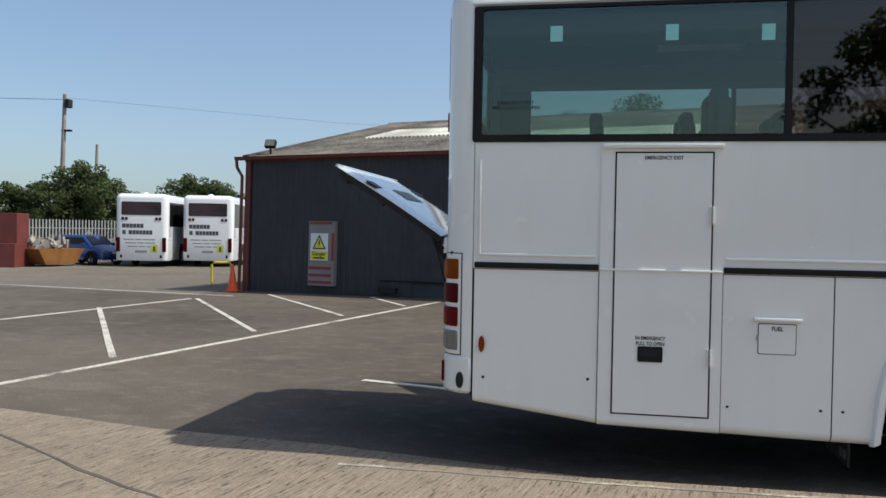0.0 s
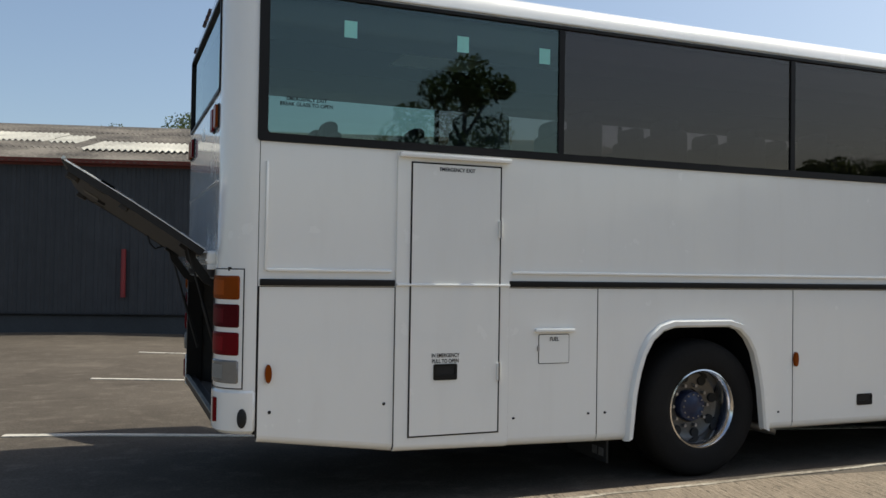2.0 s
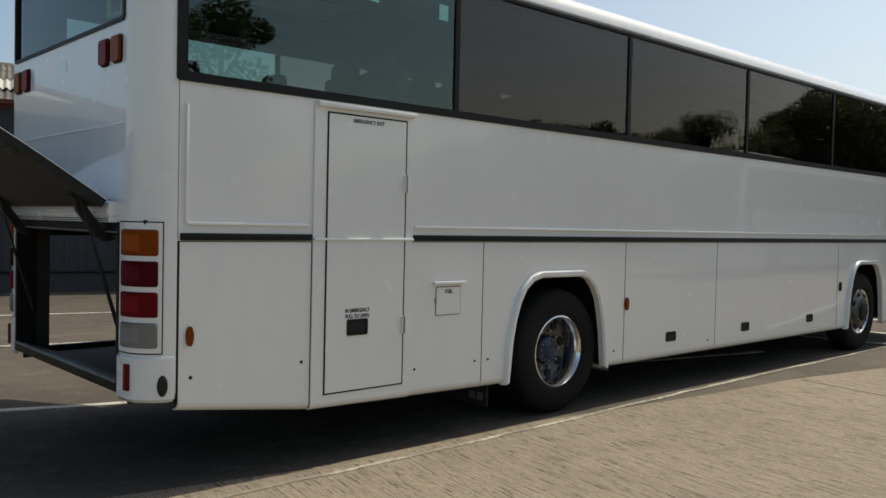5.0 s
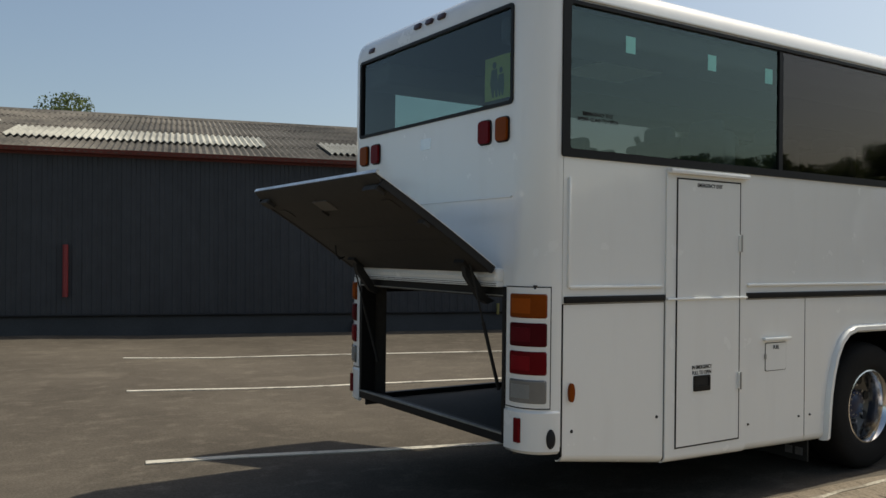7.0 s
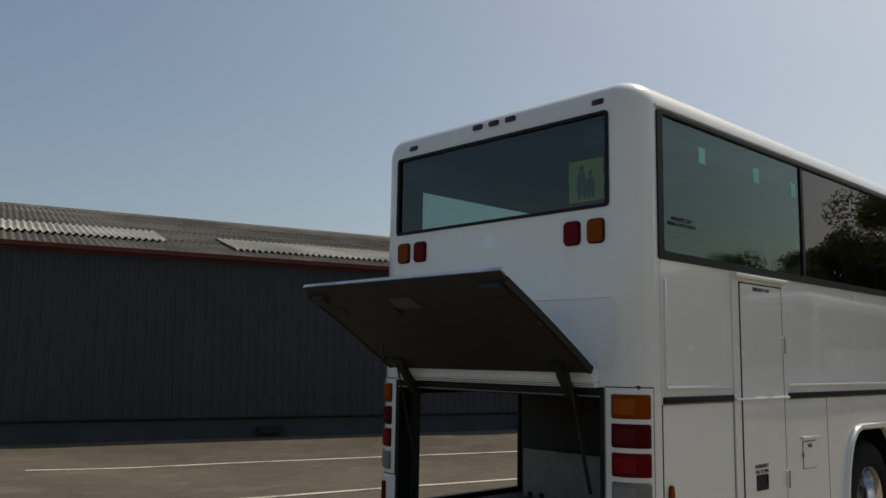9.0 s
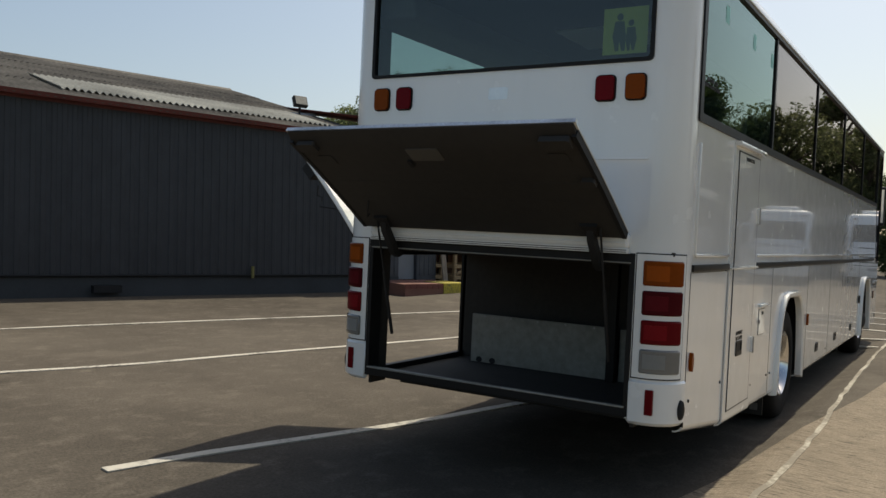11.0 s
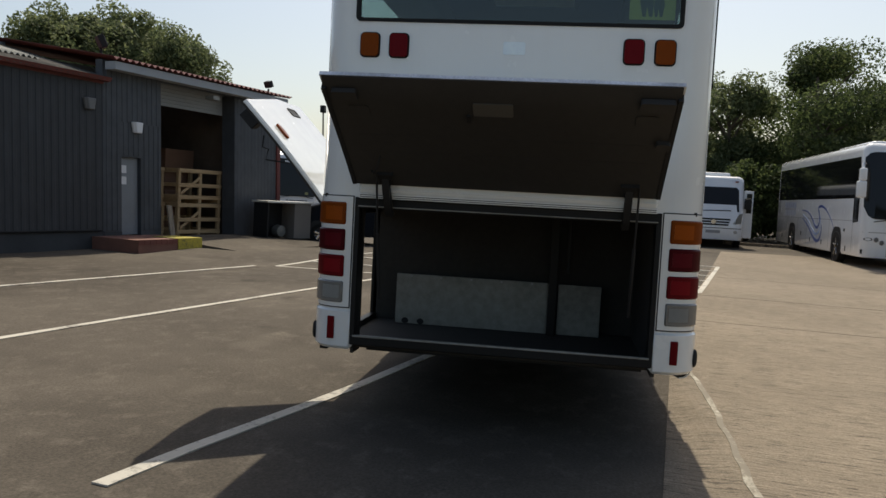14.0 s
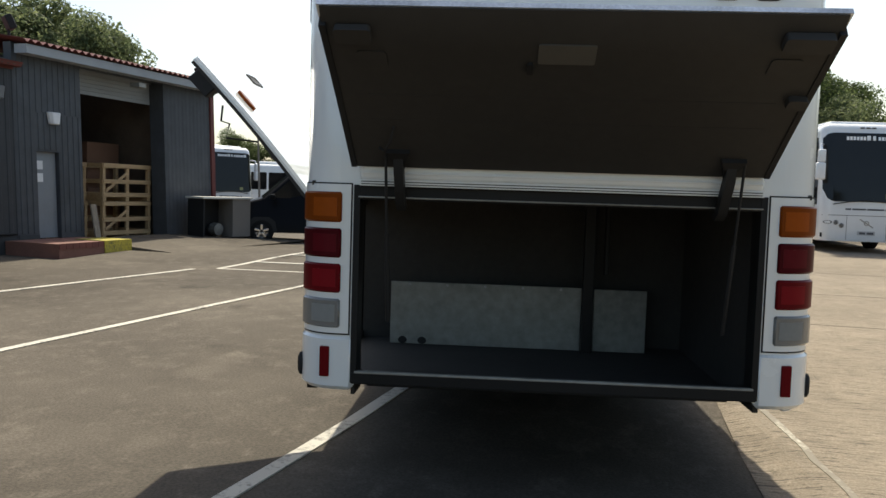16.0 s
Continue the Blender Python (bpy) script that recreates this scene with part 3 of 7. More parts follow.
# dark joints between the lower panels
for x, z0 in ((0.158, 0.50), (1.049, 0.36), (1.883, 0.33), (2.60, 0.34), (4.425, 0.33), (6.02, 0.33), (8.99, 0.33)):
    part("panel_joint", box(x - (0.004 if x < 1 else 0.0026), x + (0.004 if x < 1 else 0.0026), -0.0012, 0.02, z0 - 0.012, 1.428), M_GASKET, coach)
    if x > 1.9:
        part("panel_joint", box(x - 0.0026, x + 0.0026, 2.48, 2.5012, z0 - 0.012, 1.428), M_GASKET, coach)
# panel ribs, emergency door and fittings of the near side
part("panel_moulding", box(0.19, 0.208, -0.016, 0.01, 1.53, 2.21, 0.007), M_WHITE, coach, "", True)
part("door_surround", tuck(SIDE, 1.052, 0.299, 1.88, 0.282, 0.012, plate([(1.052, 0.349), (1.88, 0.332), (1.88, 2.315), (1.052, 2.315)], [], SIDE, -0.03, 0.012), 0.05), M_WHITE, coach)
coach.children[-1].modifiers.new("bevel", "BEVEL").width = 0.008
part("door_gap", plate([(1.146, 0.407), (1.809, 0.407), (1.809, 2.265), (1.146, 2.265)], [], SIDE, 0.0, 0.0165), M_GASKET, coach)
door = part("emergency_door", plate([(1.157, 0.42), (1.798, 0.42), (1.798, 2.254), (1.157, 2.254)], [], SIDE, 0.0, 0.017), M_WHITE, coach, "white emergency exit door")
part("crease", box(1.052, 1.88, -0.030, 0.0, 1.436, 1.453, 0.007), M_WHITE, door)
hood = part("door_hood", box(1.06, 1.872, -0.05, 0.0, 2.288, 2.322, 0.011), M_WHITE, door, "white rain hood over the emergency door", True)
for z in (1.83, 0.853):
    h = part("hinge", box(1.785, 1.815, -0.034, 0.0, z - 0.06, z + 0.06, 0.006), M_WHITE, door, "white door hinge")
    part("hinge_pin", tube([(1.8, -0.036, z - 0.062), (1.8, -0.036, z + 0.062)], 0.007), M_STEEL, h)
part("door_handle", plate(rrect(1.322, 1.492, 0.808, 0.916, 0.012), [rrect(1.338, 1.476, 0.842, 0.902, 0.008)[::-1]], SIDE, 0.0, 0.024), M_GASKET, door, "black recessed emergency handle")
part("handle_recess", plate(rrect(1.33, 1.484, 0.83, 0.91, 0.008), [], SIDE, 0.0, 0.0185), M_BLACK, door)
FACE = Matrix(((1, 0, 0, 0), (0, 0, -1, 0), (0, 1, 0, 0), (0, 0, 0, 1)))
letters("EMERGENCY EXIT", 0.036, Matrix.Translation((1.475, -0.0185, 2.222)) @ FACE, M_BLACK, door, label="small black lettering", stretch=0.9)
letters("IN EMERGENCY", 0.036, Matrix.Translation((1.407, -0.0185, 0.972)) @ FACE, M_BLACK, door, label="small black lettering", stretch=0.8)
letters("PULL TO OPEN", 0.036, Matrix.Translation((1.407, -0.0185, 0.934)) @ FACE, M_BLACK, door, label="small black lettering", stretch=0.8)
part("fuel_gap", plate(rrect(2.118, 2.366, 0.893, 1.103, 0.012), [], SIDE, 0.0, 0.002), M_GASKET, coach)
flap = part("fuel_flap", plate(rrect(2.123, 2.361, 0.898, 1.098, 0.01), [], SIDE, 0.0, 0.005), M_WHITE, coach, "white fuel filler flap")
part("flap_hood", box(2.085, 2.4, -0.03, 0.0, 1.118, 1.142, 0.008), M_WHITE, flap, "", True)
part("latch", box(2.108, 2.122, -0.014, 0.0, 0.985, 1.02, 0.003), M_STEEL, flap)
letters("FUEL", 0.04, Matrix.Translation((2.242, -0.0065, 1.066)) @ FACE, M_BLACK, flap, label="small black lettering", stretch=0.85)
for x, z in ((0.24, 0.645), (0.985, 0.665), (1.93, 0.52), (2.53, 0.525), (2.67, 0.525), (4.28, 0.43), (5.88, 0.40)):
    part("panel_screw", moved(lathe([(0, -0.006), (0.009, -0.006), (0.011, 0.0)], 12), Matrix.Translation((x, 0, z))), M_BLACK, coach)
# stickers on the first pane
for x, z in ((0.72, 3.10), (1.512, 3.09), (2.143, 3.075)):
    part("window_sticker", plate([(x - 0.043, z - 0.055), (x + 0.043, z - 0.055), (x + 0.043, z + 0.055), (x - 0.043, z + 0.055)], [], SIDE, -0.0078, -0.0065),
         plain("sticker_mint", (0.26, 0.62, 0.57), 0.6), coach, "pale green square sticker inside the glass")
letters("EMERGENCY EXIT", 0.034, Matrix.Translation((0.44, 0.0068, 2.615)) @ FACE, M_BLACK, coach, label="small dark lettering on the glass", stretch=0.95)
letters("BREAK GLASS TO OPEN", 0.034, Matrix.Translation((0.44, 0.007, 2.58)) @ FACE, M_BLACK, coach, label="small dark lettering on the glass", stretch=0.95)


def corner_arc(near, r, n=10, a0=0.0, a1=90.0):
    """Points of a corner of the plan, from the end face (0 degrees) round to the side (90)."""
    cx, cy = 0.13, (0.2 if near else 2.3)
    sy = -1 if near else 1
    return [(cx - r * math.cos(radians(a0 + (a1 - a0) * k / n)), cy + sy * r * math.sin(radians(a0 + (a1 - a0) * k / n))) for k in range(n + 1)]


def arc_shell(near, r0, r1, z0, z1, a0=0.0, a1=90.0, n=12, tail=0.0, side_tail=0.0):
    """A curved upright strip of the corner, r0 to r1 thick, with a flat tail on the end face."""
    o, i = corner_arc(near, r1, n, a0, a1), corner_arc(near, r0, n, a0, a1)
    sy = 1 if near else -1
    if tail:
        o.insert(0, (o[0][0], o[0][1] + sy * tail))
        i.insert(0, (i[0][0], i[0][1] + sy * tail))
    if side_tail:
        o.append((o[-1][0] + side_tail, o[-1][1]))
        i.append((i[-1][0] + side_tail, i[-1][1]))
    loop = o + i[::-1]
    return sweep([[(x, y, z) for x, y in loop] for z in (z0, z1)])


for near in (True, False):
    part("corner_panel", arc_shell(near, 0.165, 0.2, 0.56, 3.325, side_tail=0.02), M_WHITE, coach, "", True)
    bmp = part("bumper_corner", arc_shell(near, 0.17, 0.213, 0.515, 0.79, tail=0.083, side_tail=0.024), M_WHITE, coach, "white corner section of the rear bumper", True)
    bmp.modifiers.new("bevel", "BEVEL").width = 0.02
    s = 1 if near else -1
    yc = 0.141 if near else 2.359
    part("reflector", box(-0.088, -0.06, yc - 0.024, yc + 0.024, 0.585, 0.735, 0.006), M_RED, bmp, "red upright reflector")
    part("corner_buffer", moved(lathe([(0, -0.028), (0.022, -0.027), (0.034, -0.018), (0.038, 0.0), (0.038, 0.02)], 20), Matrix.Translation((0.072, 0.0 if near else 2.5, 0.615)) @ Matrix.Rotation(radians(-20 * s if near else 180 + 20), 4, "Z") @ Matrix.Diagonal((0.8, 0.9, 1.65, 1))), M_BLACK, bmp, "black oval rubber lamp", True)
    # lamp cluster: white frame and four curved lenses
    cl = part("tail_light", arc_shell(near, 0.19, 0.206, 0.80, 1.53, a0=0, a1=72, tail=0.055), M_WHITE, coach, "tall wrap-round white tail light housing", True)
    part("seam", arc_shell(near, 0.19, 0.2035, 0.792, 1.537, a0=0, a1=74, tail=0.062), M_GASKET, cl, "", True)
    for z0, z1, mt, lb in ((1.345, 1.492, M_AMBER, "orange indicator lens"), (1.172, 1.315, M_DRED, "dark red lamp lens"), (1.0, 1.142, M_RED, "red lamp lens"), (0.828, 0.97, M_CLEAR, "clear reversing lamp lens")):
        ln = part("lens", arc_shell(near, 0.19, 0.219, z0, z1, a0=0, a1=66, tail=0.012), mt, cl, lb, True)
        ln.modifiers.new("bevel", "BEVEL").width = 0.009
        part("reflector_bowl", arc_shell(near, 0.2185, 0.2205, z0 + 0.028, z1 - 0.028, a0=3, a1=38), plain("bowl", tuple(min(1, c * 1.35) for c in mt.node_tree.nodes["Color Ramp"].color_ramp.elements[1].color[:3]), 0.35), ln, "", True).data.materials[0].node_tree.nodes["Principled BSDF"].inputs["Specular IOR Level"].default_value = 0.1

# rear face
part("rear_panel", plate([(0.2, 0.545), (0.288, 0.545), (0.288, 1.53), (2.212, 1.53), (2.212, 0.545), (2.3, 0.545), (2.3, 3.30), (0.2, 3.30)],
                         [rrect(0.232, 2.268, 2.682, 3.284, 0.025)[::-1]], REAR, -0.035, 0.0), M_WHITE, coach)
part("rear_window_gasket", plate(rrect(0.217, 2.283, 2.667, 3.297, 0.03), [rrect(0.242, 2.258, 2.69, 3.275, 0.022)[::-1]], REAR, -0.03, 0.010), M_GASKET, coach, "black rubber rear window surround", True)
rw = part("rear_window", plate(rrect(0.234, 2.266, 2.684, 3.282, 0.022), [], REAR, -0.014, -0.010), M_GLASSR, coach, "tinted rear window pane")
rw.visible_shadow = False
pane(rw, (-1, 0, 0))
part("panel_crease", box(-0.082, -0.06, 0.22, 2.28, 2.085, 2.096, 0.004), M_WHITE, coach)
for yc, mt, lb in ((0.318, M_AMBER, "orange upper rear lamp"), (0.508, M_RED, "red upper rear lamp"), (1.992, M_RED, "red upper rear lamp"), (2.182, M_AMBER, "orange upper rear lamp")):
    hl = part("high_lamp", plate(rrect(yc - 0.058, yc + 0.058, 2.444, 2.590, 0.025), [], REAR, 0.0, 0.026), mt, coach, lb, True)
    part("bezel", plate(rrect(yc - 0.066, yc + 0.066, 2.436, 2.598, 0.03), [], REAR, -0.01, 0.009), M_GASKET, hl, "dark rubber lamp surround", True)
    hl.modifiers.new("bevel", "BEVEL").width = 0.01
for yc in (0.30, 1.065, 1.228, 1.39, 2.10):
    lift = 0.052 if 0.5 < yc < 2 else 0.012
    part("marker_lamp", moved(box(-0.012, 0.02, -0.045, 0.045, -0.019, 0.019, 0.009), Matrix.Translation((-0.0655, yc, 3.352 + lift)) @ Matrix.Rotation(radians(14), 4, "Y")), M_MARK, coach, "small dark roof marker lamp", True)
part("badge_patch", plate(rrect(1.18, 1.32, 2.48, 2.56, 0.012), [], REAR, 0.0, 0.003), plain("patch_blue_white", (0.80, 0.90, 0.97), 0.1), coach, "pale blue-white rectangular patch")
# school sign in the rear window
M_FIGURE = plain("sign_figure", (0.07, 0.10, 0.05), 0.7)
sg = part("window_sign", plate([(0.272, 2.722), (0.55, 2.722), (0.55, 3.0), (0.272, 3.0)], [], REAR, -0.022, -0.018), plain("sign_yellow", (0.46, 0.50, 0.10), 0.7), coach, "square yellow sign with dark figures inside the glass")
for loop in (ellipse(0.445, 2.945, 0.02, 0.022), [(0.42, 2.92), (0.475, 2.92), (0.49, 2.83), (0.47, 2.74), (0.45, 2.74), (0.445, 2.80), (0.43, 2.74), (0.41, 2.74), (0.405, 2.83)],
             ellipse(0.375, 2.905, 0.018, 0.02), [(0.35, 2.88), (0.40, 2.88), (0.405, 2.80), (0.395, 2.74), (0.38, 2.74), (0.375, 2.79), (0.365, 2.74), (0.35, 2.74), (0.338, 2.81)]):
    part("sign_shape", plate(loop, [], REAR, -0.018, -0.0165), M_FIGURE, sg)

# hinge bar, sill and boot
part("hinge_bar", box(-0.125, -0.05, 0.30, 2.2, 1.553, 1.648, 0.028, seg=4), M_WHITE, coach, "white bar above the boot opening", True)
part("hinge_bar_rib", box(-0.132, -0.05, 0.31, 2.19, 1.582, 1.592, 0.003), M_WHITE, coach)
part("hinge_bar_lip", box(-0.122, -0.05, 0.30, 2.2, 1.526, 1.558, 0.004), M_WHITE, coach)
for z in (1.533, 1.545):
    part("lip_groove", box(-0.1235, -0.1, 0.31, 2.19, z, z + 0.004), M_GASKET, coach)
part("boot_sill", box(-0.082, 0.0, 0.275, 2.225, 0.552, 0.612, 0.006), M_GASKET, coach, "black boot sill")
part("sill_ramp", sweep([[(-0.01, y, 0.56), (-0.01, y, 0.58), (0.32, y, 0.475), (0.32, y, 0.455)] for y in (0.26, 2.24)]), M_DARKIN, coach, "dark sloping plate behind the sill")
part("sill_edge", box(-0.085, -0.055, 0.29, 2.21, 0.606, 0.618, 0.003), M_ALU, coach, "thin bright sill edge")
part("boot_header", box(-0.075, -0.02, 0.285, 2.215, 1.46, 1.525, 0.004), M_GASKET, coach)
part("header_seal", box(-0.085, -0.068, 0.29, 2.21, 1.468, 1.476, 0.003), M_ALU, coach)
for y0, y1 in ((0.268, 0.30), (2.2, 2.232)):
    part("boot_pillar", box(-0.078, 0.05, y0, y1, 0.556, 1.53, 0.004), M_GASKET, coach)
boot = part("boot_floor", join(box(0.30, 1.67, 0.26, 2.24, 0.45, 0.475), box(0.30, 1.67, 2.24, 2.47, 0.45, 0.475)), M_DARKIN, coach, "dark boot floor")
part("boot_side", box(-0.02, 1.66, 0.245, 0.27, 0.475, 1.52), M_DARKIN, coach)
part("boot_side", box(-0.02, 0.16, 2.215, 2.235, 0.475, 1.52), M_DARKIN, coach)
part("boot_back", box(1.65, 1.68, 0.245, 2.47, 0.475, 1.52), M_DARKIN, coach)
bp = part("boot_panel", box(1.425, 1.445, 0.965, 2.225, 0.478, 0.905, 0.004), M_ALU, coach, "dull aluminium panel at the back of the boot")
part("boot_panel", box(1.425, 1.445, 0.54, 0.885, 0.478, 0.90, 0.004), M_ALU, coach, "dull aluminium panel at the back of the boot")
for y, z in ((2.14, 0.51), (2.01, 0.51)):
    part("hole", moved(lathe([(0, -0.003), (0.03, -0.003), (0.03, 0)], 14), Matrix.Translation((1.424, y, z)) @ Matrix.Rotation(radians(-90), 4, "Z")), M_BLACK, bp)
for y in (1.1, 1.35, 1.6, 1.85, 2.1):
    part("rivet", moved(lathe([(0, -0.005), (0.008, -0.004), (0.01, 0)], 8), Matrix.Translation((1.424, y, 0.89)) @ Matrix.Rotation(radians(-90), 4, "Z")), M_STEEL, bp)
part("boot_post", box(1.35, 1.42, 0.895, 0.965, 0.475, 1.5, 0.006), M_GASKET, coach)
part("boot_post", box(1.38, 1.42, 0.80, 0.83, 1.0, 1.5, 0.006), M_GASKET, coach)
part("boot_ceiling", box(-0.02, 1.67, 0.05, 2.45, 1.522, 1.545), M_DARKIN, coach)
for x0, x1 in ((0.15, 0.19), (1.65, 1.685)):
    part("side_pillar", box(x0, x1, 2.44, 2.495, 0.45, 1.5, 0.004), M_GASKET, coach)
part("side_sill", box(0.15, 1.685, 2.44, 2.495, 0.47, 0.53, 0.004), M_GASKET, coach)
part("side_header", box(0.15, 1.685, 2.44, 2.492, 1.40, 1.44, 0.004), M_GASKET, coach)

# boot lid, raised on its two arms
HY0, HY1 = 0.292, 2.235
hinge_p, tip_p = Vector((-0.135, 0, 1.655)), Vector((-0.985, 0, 2.188))
ldir = (tip_p - hinge_p).normalized()
lup = Vector((0, 1, 0)).cross(ldir) * -1
if lup.z < 0:
    lup = -lup
LL = (tip_p - hinge_p).length


def LID(u, v, w):
    """Across the coach, along the lid from its hinge, and off its outer face."""
    c = 0.010 * math.sin(math.pi * min(max(v / LL, 0), 1))
    return tuple(hinge_p + ldir * v + lup * (w + c) + Vector((0, u, 0)))


nv = 10
lid_out = bmesh.new()
rows_o = [[LID(HY0 + (HY1 - HY0) * i / 12, LL * j / nv, 0.018 - (0.018 if i in (0, 12) else 0)) for i in range(13)] for j in range(nv + 1)]
rows_i = [[LID(HY0 + (HY1 - HY0) * i / 12, LL * j / nv, -0.004) for i in range(13)] for j in range(nv + 1)]
rings = [o + i[::-1] for o, i in zip(rows_o, rows_i)]
lid = part("boot_lid", sweep(rings, bm=lid_out), M_WHITE, coach, "raised white boot lid with a dark underside", True)
part("lid_lining", sweep([[LID(HY0 + 0.012, LL * j / nv, -0.0045), LID(HY1 - 0.012, LL * j / nv, -0.0045), LID(HY1 - 0.012, LL * j / nv, -0.045 + 0.035 * (j == nv)), LID(HY0 + 0.012, LL * j / nv, -0.045 + 0.035 * (j == nv))] for j in range(nv + 1)]), M_LIDIN, lid, "dark brown-black lid underside", True)
part("lid_seal", sweep([[LID(u, v, w) for u, w in ((HY0 + 0.004, -0.05), (HY0 + 0.004, -0.002), (HY0 + 0.03, -0.002), (HY0 + 0.03, -0.05))] for v in [(LL - 0.06) * j / nv for j in range(nv + 1)]]), M_BLACK, lid, "", True)
part("lid_seal", sweep([[LID(u, v, w) for u, w in ((HY1 - 0.03, -0.05), (HY1 - 0.03, -0.002), (HY1 - 0.004, -0.002), (HY1 - 0.004, -0.05))] for v in [(LL - 0.06) * j / nv for j in range(nv + 1)]]), M_BLACK, lid, "", True)
part("lid_edge", plate([(HY0, LL - 0.012), (HY1, LL - 0.012), (HY1, LL + 0.005), (HY0, LL + 0.005)], [], LID, -0.004, 0.019), plain("polished_edge", (0.72, 0.72, 0.70), 0.28, 0.85, var=0.4, scale=14), lid, "thin bright lower edge of the lid", True)
part("plate_lamp_back", plate(rrect(1.18, 1.40, 0.745 * LL, 0.855 * LL, 0.01), [], LID, -0.052, -0.04), plain("cover_grey", (0.085, 0.08, 0.07), 0.6), lid, "grey rectangular cover under the lid")
part("lid_latch", plate(rrect(1.415, 1.44, 0.69 * LL, 0.75 * LL, 0.008), [], LID, -0.062, -0.04), M_BLACK, lid)
for u0, u1, v0, v1, d in ((HY0 + 0.04, HY0 + 0.22, 0.86, 0.94, 0.075), (HY1 - 0.2, HY1 - 0.06, 0.86, 0.94, 0.07), (HY0 + 0.02, HY0 + 0.10, 0.52, 0.58, 0.075)):
    part("latch_housing", plate(rrect(u0, u1, v0 * LL, v1 * LL, 0.015), [], LID, -d, -0.04), M_LIDIN, lid, "dark latch housing under the lid")
part("lid_channel", plate(rrect(0.42, 2.1, 0.30, 0.36, 0.01), [], LID, -0.0465, -0.04), M_LIDIN, lid)
part("lid_channel", plate(rrect(0.42, 2.1, 0.50, 0.53, 0.01), [], LID, -0.0465, -0.04), M_LIDIN, lid)
for yc in (0.46, 2.05):
    part("number_lamp", plate(rrect(yc - 0.06, yc + 0.06, 0.70, 0.80, 0.02), [], LID, -0.05, -0.04), M_LIDIN, lid, "black lamp housing under the lid")
    part("top_recess", plate(rrect(yc - 0.11, yc + 0.11, 0.66, 0.76, 0.02), [], LID, 0.017, 0.0225), M_GASKET, lid, "dark recess in the lid's outer face")
part("plate_panel", plate(rrect(0.95, 1.55, 0.52, 0.68, 0.01), [], LID, 0.017, 0.023), M_ALU, lid)
for yc in (0.49, 2.0):
    hb = part("hinge_bracket", plate([(yc - 0.024, 0.02), (yc + 0.024, 0.02), (yc + 0.03, 0.07), (yc + 0.055, 0.14), (yc - 0.055, 0.14), (yc - 0.03, 0.07)], [], LID, -0.068, -0.04), M_BLACK, lid, "black hinge bracket", True)
    part("hinge_arm", sweep([[(x - 0.028, yc - 0.022, z - 0.01), (x + 0.028, yc - 0.022, z + 0.01), (x + 0.028, yc + 0.022, z + 0.01), (x - 0.028, yc + 0.022, z - 0.01)] for x, z in ((-0.23, 1.70), (-0.21, 1.60), (-0.15, 1.52), (-0.10, 1.45), (-0.04, 1.42))]), M_BLACK, coach, "black cranked lid hinge arm", True)
    ys = yc - 0.06 if yc < 1 else yc + 0.06
    st = part("gas_strut", tube([(-0.25, ys, 1.72), (-0.13, ys, 1.30)], 0.007), M_BLACK, coach, "thin gas strut holding the lid", True)
    part("strut_body", tube([(-0.13, ys, 1.30), (0.0, ys, 0.86)], 0.012), M_BLACK, st, "", True)
part("wire", tube([(-0.42, 2.0, 1.80), (-0.40, 2.02, 1.72), (-0.36, 2.05, 1.68), (-0.30, 2.08, 1.70)], 0.006, 6), M_BLACK, lid)

# side locker flap of the far side, raised
fh, ft = Vector((0, 2.515, 1.475)), Vector((0, 3.12, 2.155))
fdir = (ft - fh).normalized()
fup = Vector((0, -fdir.z, fdir.y))
FL = (ft - fh).length


def LOCKER(u, v, w):
    """Along the coach, from the hinge to the free edge, and off the outer face; the flap is longer towards the front."""
    k = 1 + 0.155 * (min(u, 1.06) - 0.175) / FL
    c = 0.012 * math.sin(math.pi * min(max(v / FL, 0), 1))
    return tuple(fh + fdir * v * k + fup * (w + c) + Vector((u, 0, 0)))


n = 14
US = (0.19, 0.45, 0.75, 1.06, 1.3, 1.625)
lk = part("locker_flap", sweep([[LOCKER(0.175, FL * j / n, 0.0)] + [LOCKER(q, FL * j / n, 0.014) for q in US] + [LOCKER(1.64, FL * j / n, 0.0), LOCKER(1.64, FL * j / n, -0.012)] + [LOCKER(q, FL * j / n, -0.012) for q in US[::-1]] + [LOCKER(0.175, FL * j / n, -0.012)] for j in range(n + 1)]), M_WHITE, coach, "raised white side locker flap", True)
part("flap_lining", sweep([[LOCKER(q, FL * j / n, -0.013) for q in US] + [LOCKER(q, FL * j / n, -0.032) for q in US[::-1]] for j in range(n + 1)]), M_LIDIN, lk, "dark lining of the flap", True)
part("flap_marker", plate(ellipse(0.40, 0.67 * FL, 0.03, 0.065), [], LOCKER, 0.012, 0.03), M_AMBER, lk, "orange oval side marker lamp", True)
part("flap_handle", plate(rrect(1.12, 1.32, 0.84 * FL, 0.92 * FL, 0.012), [rrect(1.14, 1.30, 0.87 * FL, 0.91 * FL, 0.008)[::-1]], LOCKER, -0.01, 0.02), M_GASKET, lk, "black recessed locker handle")
part("handle_recess", plate(rrect(1.13, 1.31, 0.86 * FL, 0.915 * FL, 0.008), [], LOCKER, -0.01, 0.0165), M_BLACK, lk)
part("flap_latch", plate(rrect(0.20, 0.34, 0.80 * FL, 0.95 * FL, 0.01), [], LOCKER, -0.10, -0.03), M_BLACK, lk, "black latch under the flap")
